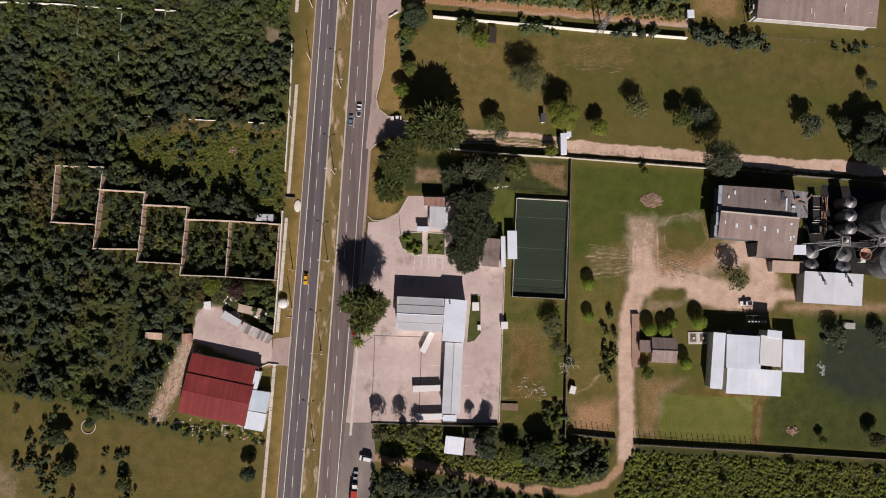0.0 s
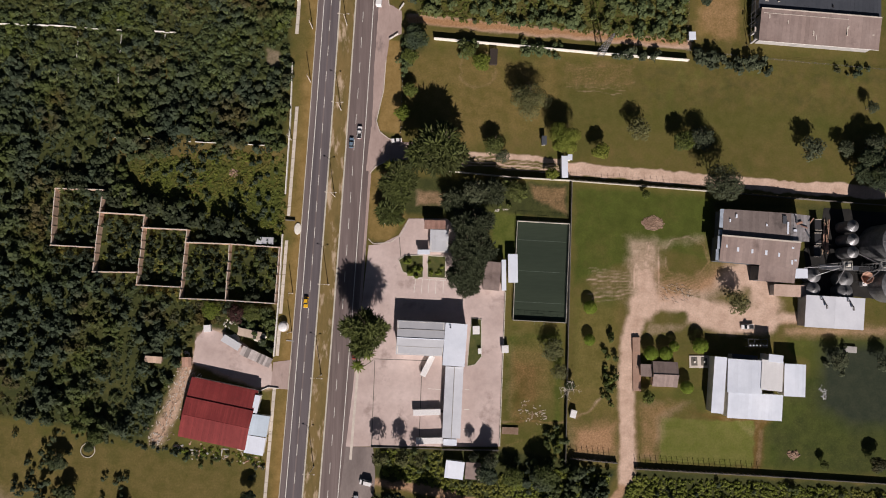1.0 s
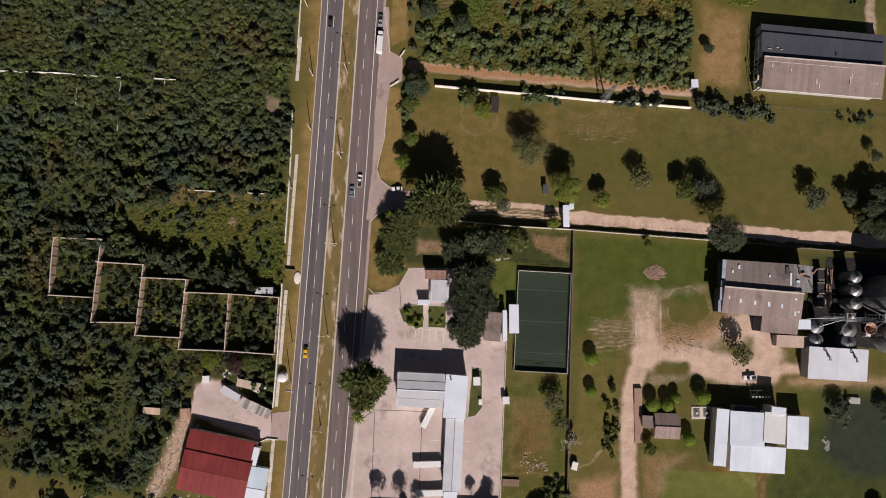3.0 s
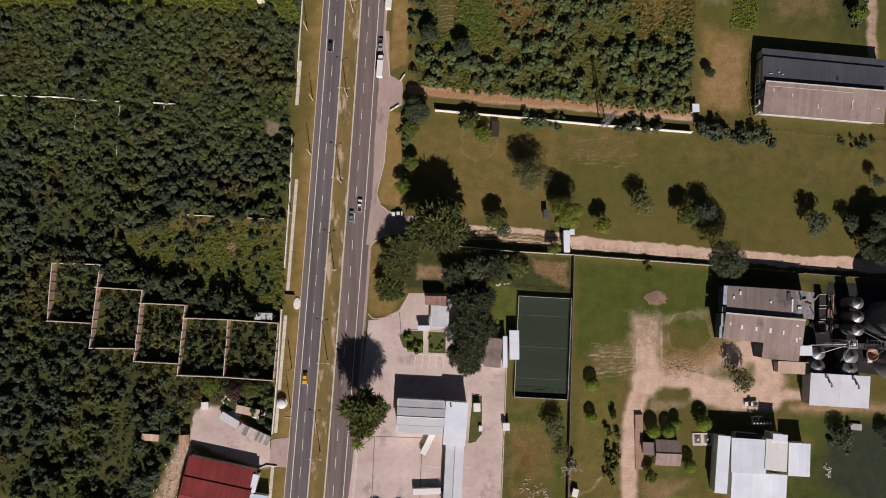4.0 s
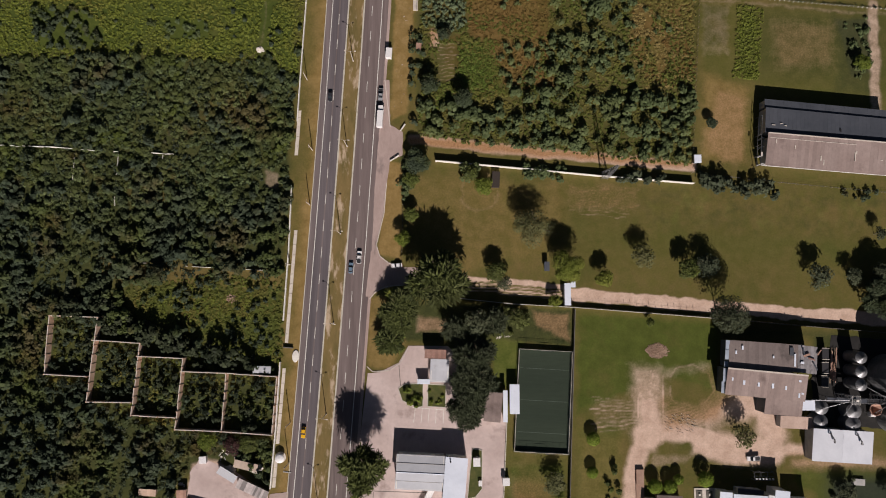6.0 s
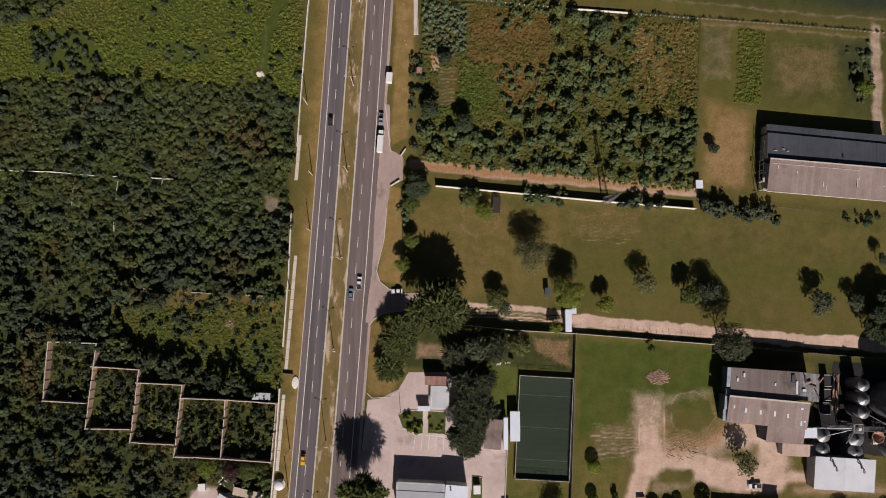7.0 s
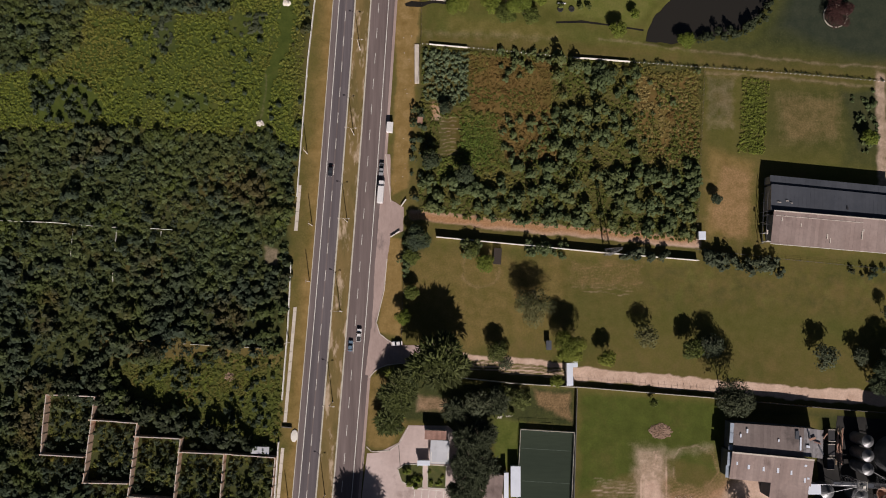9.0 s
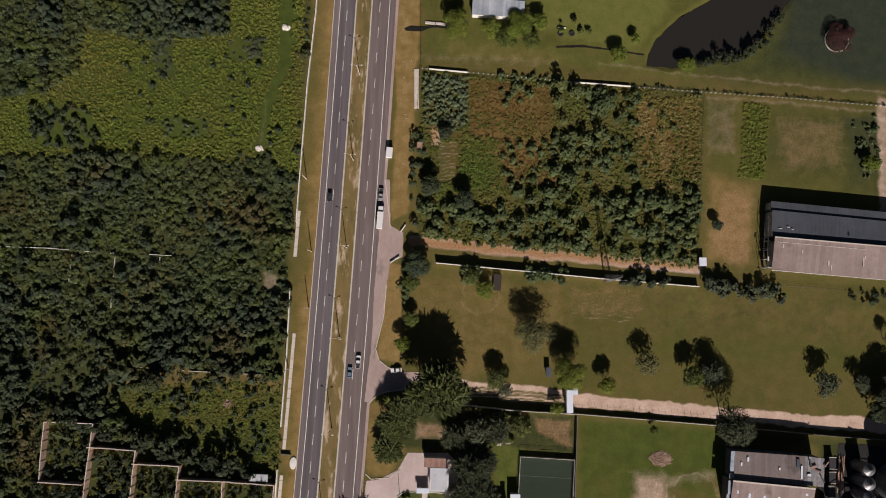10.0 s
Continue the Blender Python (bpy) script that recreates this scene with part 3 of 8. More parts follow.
# grass island in the earth yard, and pale wheel tracks round it
DIRT = DIRT * (1 - 0.6 * soft_way([(108.4, -52.0), (112.5, -53.4)], 5.2, 4.0)) * (1 - 0.8 * soft_way([(98.6, -77.5), (108.0, -77.8)], 2.6, 2.5)) * (1 - 0.7 * soft_way([(148.5, -65.2), (154.4, -68.6)], 2.6, 2.5))
for pts in ([(102.1, -49.3), (103.8, -45.7), (110.9, -43.9), (118.0, -47.9), (119.5, -54.9), (115.4, -60.4), (108.3, -62.2), (102.4, -58.7), (101.6, -52.8)], [(93.9, -82.2), (95.1, -77.1), (101.0, -74.0), (110.5, -74.5)], [(113.0, -62.1), (126.2, -56.0), (122.1, -46.6)], [(137.8, -65.3), (142.4, -72.3), (152.9, -78.0)], [(87.5, -86.9), (91.6, -77.6), (102.2, -71.6)], [(86.3, -66.0), (86.5, -49.5)], [(88.2, -65.9), (88.8, -47.6)], [(95.3, -65.8), (95.9, -48.2)], [(97.8, -65.8), (99.0, -48.8)]):
    DIRT = np.maximum(DIRT, 0.7 * soft_way(pts, 0.6, 1.6))
# hoed rows in the park
for i in range(8):
    (ax, ay), (bx, by) = [(60.0, 28.4), (89.3, 27.3)]
    DIRT = np.maximum(DIRT, 0.6 * soft_way([(ax + 3 * (i % 3), ay - 1.6 * i), (bx - 2 * (i % 4), by - 1.6 * i)], 0.32, 0.9))
for i in range(7):
    DIRT = np.maximum(DIRT, 0.5 * soft_way([(ax + 4.2 * i, ay), (ax + 4.2 * i, ay - 8.0 - i % 3)], 0.3, 0.7))
# tilled rows beside the maize
for i in range(11):
    DIRT = np.maximum(DIRT, 0.62 * soft_way([(4.6 + i % 2, 88.0 - 1.55 * i), (12.6 - i % 3, 88.2 - 1.55 * i)], 0.34, 0.7))
# worn ring path round the park shelter
rx, ry = 22.6, 25.6
DIRT = np.maximum(DIRT, 0.5 * soft_way([(rx + 7.6 * math.cos(0.4 * k), ry + 8.0 * math.sin(0.4 * k)) for k in range(-10, 4)], 0.7, 2.0))
DIRT = np.maximum(DIRT, 0.4 * soft_way([(rx + 5.0, ry + 6.0), (rx + 6.5, ry - 4.0)], 1.2, 3.0))
# wheel ruts in the farm track
for dx in (-1.1, 1.0):
    DIRT = np.maximum(DIRT, soft_way([(v[0] + dx, v[1]) for v in [(84.7, -141.6), (85.1, -119.0), (84.8, -100.8), (86.1, -86.9), (90.5, -74.1)]], 0.5, 0.9))
# ruts worn into the lane
for dy in (-2.6, -1.2, 0.4, 1.8):
    DIRT = DIRT - 0.85 * soft_way([(v[0], v[1] + dy) for v in [(17.4, -13.7), (41.1, -15.2), (57.7, -16.4)]], 0.38, 0.7)
# wheel furrows: a fan to the west, and straight ones to the north
for i in range(9):
    (ax, ay), (bx, by) = [(68.9, -57.3), (87.8, -60.3)]
    DIRT = np.maximum(DIRT, (0.5 + 0.07 * (i % 4)) * soft_way([(ax + 2.0 * (i % 3), ay - 1.75 * i), (bx, by - 1.1 * i)], 0.42, 0.8))
for i in range(10):
    (ax, ay), (bx, by) = [(86.5, -66.0), (87.7, -45.2)]
    DIRT = np.maximum(DIRT, (0.62 + 0.09 * (i * 7 % 4)) * soft_way([(ax + 1.3 * i, ay), (bx + 1.25 * i, by - 1.6 * abs(i - 5) - 2.0 * (i * 5 % 3))], 0.42, 0.7))
for i in range(7):
    (ax, ay), (bx, by) = [(98.8, -65.8), (115.3, -69.3)]
    DIRT = DIRT - 0.22 * soft_way([(ax, ay + 1.2 * i), (bx, by + 1.0 * i)], 0.22, 0.5)
DIRT = np.clip(DIRT, 0, 1)
# dry grass
for k, soft, pts in (
    (0.9, 2, [(-19.2, 189.0), (-4.7, 189.5), (-4.7, 134.4), (-5.8, 93.1), (-7.8, 57.5), (-15.2, 54.9), (-14.6, 112.2)]),
    (0.9, 2, [(-16.0, 37.8), (-9.3, 36.7), (-8.2, -3.3), (-19.3, -2.3)]),
    (0.75, 2, [(-22.0, -18.4), (-13.1, -18.3), (-5.8, -36.7), (-12.6, -48.1), (-21.9, -47.5)]),
    (0.5, 8, [(-6.9, 34.3), (36.2, 31.6), (57.8, 32.0), (60.2, 14.9), (50.6, -2.3), (17.4, -10.1), (-7.8, 16.0)]),
    (0.42, 5, [(-184.6, -121.3), (-112.7, -131.8), (-60.6, -142.6), (-61.7, -166.8), (-181.6, -167.3)]),
    (0.5, 4, [(16.1, 116.7), (47.1, 109.1), (49.9, 70.8), (28.8, 70.2), (16.5, 100.9)]),
    (0.4, 4, [(85.3, 111.4), (113.9, 109.8), (112.5, 79.6), (92.3, 71.9), (85.2, 90.8)]),
    (0.18, 4, [(33.9, -80.6), (60.0, -81.4), (59.8, -135.1), (33.4, -133.0)]),
    (0.45, 6, [(63.5, -73.2), (83.4, -70.7), (81.9, -119.1), (62.2, -117.0)]),
    (0.7, 6, [(116.0, 79.7), (137.3, 73.1), (135.5, 38.8), (114.4, 39.5)]),
    (0.25, 8, [(142.7, 106.9), (177.5, 105.5), (175.5, 78.8), (142.1, 78.0)]),
    (0.6, 5, [(-132.5, -3.2), (-55.6, -6.6), (-56.4, -18.5), (-131.9, -15.1)]),
    (0.25, 5, [(-148.5, -89.5), (-121.4, -89.2), (-108.5, -125.1), (-140.2, -118.7)]),
    (0.15, 6, [(92.1, 30.8), (207.0, 28.9), (206.3, 11.5), (92.1, 15.8)]),
):
    DRY = np.maximum(DRY, k * soft_area(pts, soft))
OFF = GX - road_x(GY)
DRY = np.maximum(DRY, np.clip(0.95 + 0.085 * (OFF + 13.0) + 0.3 * (value_noise(GX, GY, 6.0, 73) - 0.5), 0.15, 0.95) * ((OFF > -24.0) & (OFF < -12.6) & (np.abs(GY) < 170)))
DRY = np.maximum(DRY, 0.85 * ((OFF > -4.0) & (OFF < 4.0) & (np.abs(GY) < 170)))
LUSH = np.maximum(0.9 * soft_area(MEADOW, 8), 0.8 * soft_area(CLEARING, 6))
# lush grass
for k, soft, pts in (
    (0.8, 5, [(62.4, -22.5), (124.4, -26.3), (121.9, -56.1), (97.8, -49.3), (84.7, -56.6), (62.3, -66.3)]),
    (0.55, 4, [(33.9, -80.6), (60.0, -81.4), (59.8, -135.1), (33.4, -133.0)]),
    (0.9, 2, [(27.5, -33.8), (42.3, -34.8), (40.1, -59.5), (29.5, -50.3)]),
    (0.6, 4, [(97.0, -118.9), (138.9, -121.3), (138.5, -137.9), (99.0, -137.0)]),
    (0.75, 4, [(140.1, -118.6), (209.7, -115.7), (208.5, -143.1), (139.6, -139.5)]),
    (0.75, 4, [(151.6, -85.0), (211.0, -84.4), (209.7, -115.7), (157.8, -116.1), (159.5, -95.4), (150.2, -90.9)]),
    (0.8, 2, [(20.8, -79.5), (25.0, -79.5), (25.1, -96.8), (19.4, -98.2)]),
    (0.8, 4, [(7.2, 91.1), (33.2, 91.8), (33.5, 70.3), (5.4, 69.6)]),
    (0.75, 6, [(132.6, 108.4), (143.2, 107.4), (140.2, 75.5), (129.7, 76.4)]),
        (0.7, 6, [(-120.4, -14.9), (-56.5, -16.1), (-56.8, -44.5), (-79.8, -47.2), (-117.2, -33.7)]),
    (0.6, 6, [(-5.9, 189.5), (213.7, 196.9), (210.5, 116.2), (-4.2, 122.2)]),
    (0.5, 5, [(62.3, -69.8), (81.1, -68.4), (80.8, -107.7), (62.2, -107.8)]),
    (0.6, 3, [(90.1, -106.4), (118.2, -105.0), (117.9, -118.8), (109.9, -111.5), (90.1, -111.0)]),
):
    LUSH = np.maximum(LUSH, k * soft_area(pts, soft))

WILD = np.maximum(WILD, 0.3 * soft_area([(-184.6, -121.3), (-112.7, -131.8), (-60.6, -142.6), (-61.7, -166.8), (-181.6, -167.3)], 6))
LUSH = np.maximum(LUSH, 0.9 * soft_area(MEADOW_PATH, 2))
LUSH = np.maximum(LUSH, 0.5 * soft_area([(49.2, 24.8), (89.4, 18.4), (118.1, 26.2), (212.0, 28.2), (210.2, -12.5), (61.0, -5.7)], 25))
WILD = np.maximum(WILD, 0.75 * soft_area([(172.0, 106.0), (192.0, 105.4), (191.0, 70.0), (174.0, 72.0)], 6))
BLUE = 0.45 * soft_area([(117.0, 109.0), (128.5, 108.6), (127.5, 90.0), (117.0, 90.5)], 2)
WILD = np.maximum(WILD, 0.4 * soft_area([(140.3, 106.9), (210.0, 105.2), (208.8, 74.9), (139.7, 77.9)], 8))
DRY = DRY * (1 - 0.8 * soft_area(MEADOW_PATH, 3))
STRIP = [(132.1, 108.6), (143.6, 107.4), (140.4, 76.0), (129.7, 76.7)]
DRY = DRY * (1 - 0.9 * soft_area(STRIP, 3))
DIRT = np.maximum(DIRT * (1 - 0.9 * soft_area(STRIP, 3)), 0.3 * soft_area([(119.2, 108.2), (128.3, 108.0), (127.1, 89.1), (119.0, 89.8)], 2))
# short bright lawn, blue-green grass that also paints in cloud shade, and reddish soil
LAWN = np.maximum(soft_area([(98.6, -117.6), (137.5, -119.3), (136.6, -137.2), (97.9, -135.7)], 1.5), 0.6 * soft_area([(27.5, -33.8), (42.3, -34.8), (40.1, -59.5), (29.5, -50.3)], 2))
# cloud shade over the north-east lawn, put into the grass colour
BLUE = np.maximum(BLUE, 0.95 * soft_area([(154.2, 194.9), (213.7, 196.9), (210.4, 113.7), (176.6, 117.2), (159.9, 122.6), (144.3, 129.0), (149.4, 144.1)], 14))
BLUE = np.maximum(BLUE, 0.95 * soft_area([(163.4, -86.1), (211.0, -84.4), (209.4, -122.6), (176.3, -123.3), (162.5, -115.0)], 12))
LUSH = LUSH * (1 - 0.8 * soft_area([(89.8, 31.0), (206.8, 26.8), (206.2, 9.4), (92.1, 12.1)], 6))
LUSH = np.maximum(LUSH, 0.5 * soft_area([(115.2, 110.5), (210.1, 106.4), (207.4, 39.4), (139.6, 73.1), (114.7, 72.5)], 6))
LAWN = np.maximum(LAWN, 0.4 * soft_area([(62.3, -68.6), (83.0, -66.0), (81.9, -116.8), (62.2, -117.0)], 4))
LAWN = np.maximum(LAWN, 0.55 * soft_area([(89.8, 30.1), (206.8, 25.8), (206.2, 10.4), (92.1, 13.1)], 5) * np.clip(2.2 * (0.5 * value_noise(WX, WY, 4.5, 71) + 0.5 * value_noise(WX, WY, 1.7, 74)) - 0.75, 0, 1))
WILD = np.maximum(WILD, 0.5 * soft_area([(89.8, 31.0), (206.8, 26.8), (206.2, 9.4), (92.1, 12.1)], 6) * np.clip(2.2 * (0.5 * value_noise(WX, WY, 5.0, 72) + 0.5 * value_noise(WX, WY, 1.6, 75)) - 0.95, 0, 1))
LAWN = np.maximum(LAWN, 0.2 * soft_area([(150.0, -116.0), (208.0, -112.0), (207.0, -141.0), (146.0, -138.0)], 9) * np.clip(2.0 * value_noise(WX, WY, 7.0, 76) - 0.5, 0, 1))
LAWN = np.maximum(LAWN, 1.0 * soft_area([(39.0, 191.0), (97.6, 193.0), (102.2, 147.6), (86.5, 127.3), (56.5, 133.3), (39.6, 140.7)], 8))
# darker blue-green patch on the meadow
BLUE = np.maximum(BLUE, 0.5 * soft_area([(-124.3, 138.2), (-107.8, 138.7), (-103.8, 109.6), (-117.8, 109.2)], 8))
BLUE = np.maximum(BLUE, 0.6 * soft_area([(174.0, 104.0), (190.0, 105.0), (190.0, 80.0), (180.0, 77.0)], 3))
# dark green pasture beside the warehouse, bare brown ground along its wall
WILD = np.maximum(WILD, soft_area([(142.0, -113.0), (158.0, -100.0), (211.0, -96.0), (210.0, -143.0), (141.0, -139.0)], 6) * (0.4 + 0.45 * value_noise(WX, WY, 6.0, 78)))
LUSH = np.maximum(LUSH, 0.9 * soft_area([(142.0, -113.0), (158.0, -100.0), (211.0, -96.0), (210.0, -143.0), (141.0, -139.0)], 6))
RUST = np.maximum(RUST, 0.95 * soft_area([(110.0, -115.5), (147.0, -117.5), (141.0, -122.0), (140.0, -140.0), (135.5, -140.0), (136.0, -124.0), (126.0, -121.0)], 3))
# trodden lawn south of the pond, and the plot below the court: green rim, rusty middle
LAWN = np.maximum(LAWN, 0.5 * soft_area([(2.0, 136.0), (55.0, 131.0), (112.0, 122.0), (112.0, 117.0), (60.0, 121.0), (2.0, 124.0)], 4))
DRY = np.maximum(DRY, 0.45 * soft_area([(6.0, 133.0), (52.0, 130.0), (60.0, 121.5), (6.0, 123.5)], 5))
LUSH = np.maximum(LUSH, 0.8 * soft_area([(34.5, -83.5), (59.5, -83.0), (59.6, -134.0), (54.5, -134.0), (53.0, -95.0), (39.0, -93.0), (37.0, -118.0), (34.5, -118.0)], 5))
RUST = np.maximum(RUST, 0.75 * soft_area([(38.0, -94.0), (50.0, -97.0), (51.0, -122.0), (37.0, -124.0)], 7))
RED = np.zeros(GX.shape)
for k, soft, pts in ((1.0, 3, [(-12.7, 49.2), (22.2, 46.5), (112.1, 40.3), (112.0, 37.1), (22.3, 41.9), (-12.6, 44.5)]), (0.9, 5, [(57.2, 31.1), (91.0, 30.8), (90.2, 17.6), (57.3, 18.5)]), (0.9, 6, [(60.6, -117.0), (114.6, -108.5), (99.3, -118.9), (97.9, -135.9), (60.5, -135.0)]),
                     (1.0, 8, [(35.5, -82.8), (60.0, -82.6), (59.8, -132.8), (34.6, -133.0)]), (0.7, 3, [(-2.5, -23.6), (10.5, -24.6), (9.4, -34.1), (-2.3, -34.3)]), (0.8, 4, [(97.7, -58.8), (121.7, -41.9), (131.1, -48.9), (121.2, -65.5), (99.9, -70.5)]),
                     (0.8, 4, [(-2.4, 100.4), (7.0, 99.5), (2.6, 86.2), (-3.2, 86.0)]), (0.6, 3, [(149.4, -79.2), (211.3, -78.5), (211.0, -85.5), (149.2, -86.2)]), (0.5, 6, [(17.8, 36.8), (31.8, 37.1), (32.1, 16.1), (18.2, 15.8)]), (0.9, 4, [(119.5, 75.0), (138.4, 71.9), (136.6, 37.7), (114.4, 38.3)]), (0.5, 4, [(11.0, 28.9), (29.4, 30.5), (29.7, 16.7), (11.2, 16.3)]), (1.0, 5, [(16.2, 115.5), (114.2, 113.4), (113.1, 71.2), (28.8, 69.0), (17.1, 91.3)]), (0.8, 8, [(145.0, 103.4), (176.2, 103.0), (173.2, 81.2), (146.9, 80.5)]), (0.35, 4, [(-89.3, -97.9), (-92.7, -98.0), (-110.5, -129.6), (-101.5, -130.6)]), (0.9, 3, [(42.3, -21.2), (61.3, -22.1), (61.2, -38.5), (43.5, -34.7)]), (0.8, 3, [(-18.8, -38.0), (-5.8, -36.7), (-5.6, -44.9), (-18.7, -47.5)])):
    RED = np.maximum(RED, k * soft_area(pts, soft))
RED = np.maximum(RED, 0.7 * soft_way([(82.3, -148.4), (75.8, -154.0), (64.4, -157.8), (37.0, -155.7), (14.2, -149.9), (-4.1, -146.2), (-18.8, -145.0)], 4, 3))
RED = RED * (1 - soft_way([(84.7, -141.6), (85.1, -119.0), (84.8, -100.8), (86.1, -86.9), (90.5, -74.1)], 3.6, 2))
GZ = np.where(np.maximum(np.abs(GX - 7), np.abs(GY + 3)) < 230, 0.0, -0.3) + 0.05 * (value_noise(GX, GY, 9.0, 8) - 0.5) * (np.abs(GX - road_x(GY)) > 26)
POND = [(91.0, 123.6), (91.6, 128.5), (95.5, 135.5), (105.0, 145.0), (118.0, 152.6), (129.1, 163.5), (163.5, 169.6), (153.3, 154.2), (144.6, 142.7), (137.1, 132.5), (128.6, 127.6), (114.1, 126.2), (102.1, 122.4)]
GZ = GZ - 0.9 * np.clip(0.5 + np.where(inside(POND, GX, GY), 1, -1) * away(POND, GX, GY, True) / 3.0, 0, 1)
rows_n, cols_n = GX.shape
at = np.arange(rows_n * cols_n).reshape(rows_n, cols_n)
quads = np.stack([at[:-1, :-1], at[:-1, 1:], at[1:, 1:], at[1:, :-1]], -1).reshape(-1, 4)


def ground_material():
    m, nt, bsdf = nodes_of("open ground")
    pos = coords(nt, True)
    cover = nt.nodes.new("ShaderNodeAttribute")
    cover.attribute_name = "cover"
    sep = nt.nodes.new("ShaderNodeSeparateColor")
    nt.links.new(cover.outputs["Color"], sep.inputs[0])
    dirt, dry, lush = sep.outputs
    wild = cover.outputs["Alpha"]
    more = nt.nodes.new("ShaderNodeAttribute")
    more.attribute_name = "soil"
    sep2 = nt.nodes.new("ShaderNodeSeparateColor")
    nt.links.new(more.outputs["Color"], sep2.inputs[0])
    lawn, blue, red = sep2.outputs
    rust = more.outputs["Alpha"]
    n_big = noise_node(nt, pos, 0.035, 5.0)
    n_mid = noise_node(nt, pos, 0.22, 6.0, 0.65)
    n_fine = noise_node(nt, pos, 1.3, 6.0, 0.7)

    def ragged(v, lo=0.15, hi=0.85, amount=0.45):
        shift = math_node(nt, "MULTIPLY", math_node(nt, "SUBTRACT", n_mid, 0.5), amount)
        fine = math_node(nt, "MULTIPLY", math_node(nt, "SUBTRACT", n_fine, 0.5), amount * 0.5)
        both = math_node(nt, "ADD", math_node(nt, "ADD", v, shift), fine)
        return math_node(nt, "MULTIPLY", ramp_node(nt, both, lo, hi), ramp_node(nt, v, 0.02, 0.95))

    grass = mix_node(nt, ramp_node(nt, n_big, 0.35, 0.65), (0.090, 0.084, 0.022), (0.112, 0.104, 0.028))
    grass = mix_node(nt, ramp_node(nt, n_mid, 0.35, 0.7), grass, (0.132, 0.105, 0.038))
    n_patch = noise_node(nt, pos, 0.075, 6.0, 0.65)
    grass = mix_node(nt, math_node(nt, "MULTIPLY", ramp_node(nt, n_patch, 0.52, 0.68), 0.5), grass, (0.170, 0.122, 0.048))
    grass = mix_node(nt, math_node(nt, "MULTIPLY", ramp_node(nt, noise_node(nt, pos, 0.05, 6.0, 0.6), 0.52, 0.68), 0.6), grass, (0.072, 0.082, 0.020))
    grass_lush = mix_node(nt, ramp_node(nt, n_mid, 0.3, 0.7), (0.040, 0.064, 0.010), (0.078, 0.108, 0.019))
    grass_lush = mix_node(nt, math_node(nt, "MULTIPLY", ramp_node(nt, n_patch, 0.52, 0.72), 0.4), grass_lush, (0.118, 0.108, 0.032))
    grass_dry = mix_node(nt, ramp_node(nt, n_mid, 0.3, 0.7), (0.198, 0.130, 0.044), (0.300, 0.208, 0.084))
    brush = mix_node(nt, ramp_node(nt, n_mid, 0.3, 0.7), (0.034, 0.043, 0.016), (0.066, 0.073, 0.024))
    brush = mix_node(nt, ramp_node(nt, n_fine, 0.55, 0.75), brush, (0.088, 0.080, 0.032))
    litter = mix_node(nt, ramp_node(nt, n_mid, 0.3, 0.7), (0.092, 0.062, 0.019), (0.152, 0.097, 0.033))
    litter = mix_node(nt, math_node(nt, "MULTIPLY", ramp_node(nt, n_patch, 0.52, 0.66), 0.7), litter, (0.105, 0.112, 0.026))
    earth = mix_node(nt, ramp_node(nt, n_mid, 0.3, 0.7), (0.445, 0.315, 0.245), (0.645, 0.485, 0.395))
    red_soil = mix_node(nt, ramp_node(nt, n_fine, 0.3, 0.7), (0.27, 0.145, 0.068), (0.43, 0.255, 0.14))
    earth = mix_node(nt, red, earth, red_soil)
    col = mix_node(nt, ragged(lush), grass, grass_lush)
    col = mix_node(nt, wild, col, brush)
    col = mix_node(nt, ragged(rust), col, litter)
    col = mix_node(nt, ragged(lawn), col, mix_node(nt, ramp_node(nt, n_mid, 0.35, 0.65), (0.112, 0.128, 0.028), (0.150, 0.150, 0.044)))
    # dark blue-green; carries the painted cloud shade on the north-east lawn
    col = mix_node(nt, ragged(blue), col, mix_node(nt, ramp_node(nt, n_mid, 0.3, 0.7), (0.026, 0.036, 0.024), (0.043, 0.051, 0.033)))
    col = mix_node(nt, ragged(dry), col, grass_dry)
    col = mix_node(nt, ragged(dirt, 0.2, 0.8, 0.7), col, earth)
    col = mix_node(nt, ramp_node(nt, n_fine, 0.25, 0.75), mix_node(nt, 1.0, col, (0.80, 0.81, 0.82), "MULTIPLY"), mix_node(nt, 1.0, col, (1.17, 1.16, 1.13), "MULTIPLY"))
    nt.links.new(col, bsdf.inputs["Base Color"])
    bsdf.inputs["Roughness"].default_value = 0.95
    bsdf.inputs["Specular IOR Level"].default_value = 0.1
    bump_node(nt, bsdf, n_fine, 0.5, 0.12)
    return m


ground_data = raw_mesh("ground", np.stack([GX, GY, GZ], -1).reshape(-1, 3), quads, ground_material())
cover = ground_data.attributes.new("cover", "FLOAT_COLOR", "POINT")
cover.data.foreach_set("color", np.stack([DIRT, DRY, LUSH, WILD], -1).astype(np.float32).ravel())
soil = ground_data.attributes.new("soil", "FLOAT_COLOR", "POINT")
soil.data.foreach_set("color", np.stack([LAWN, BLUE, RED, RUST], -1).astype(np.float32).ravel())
tagged(new("ground", ground_data), "grassy ground with bare earth tracks and dry patches", "ground", kind="structure")
slab("water", POND, -0.75, -0.42, WATER_M, "still brown pond water between grassy banks", "pond", 0.5)

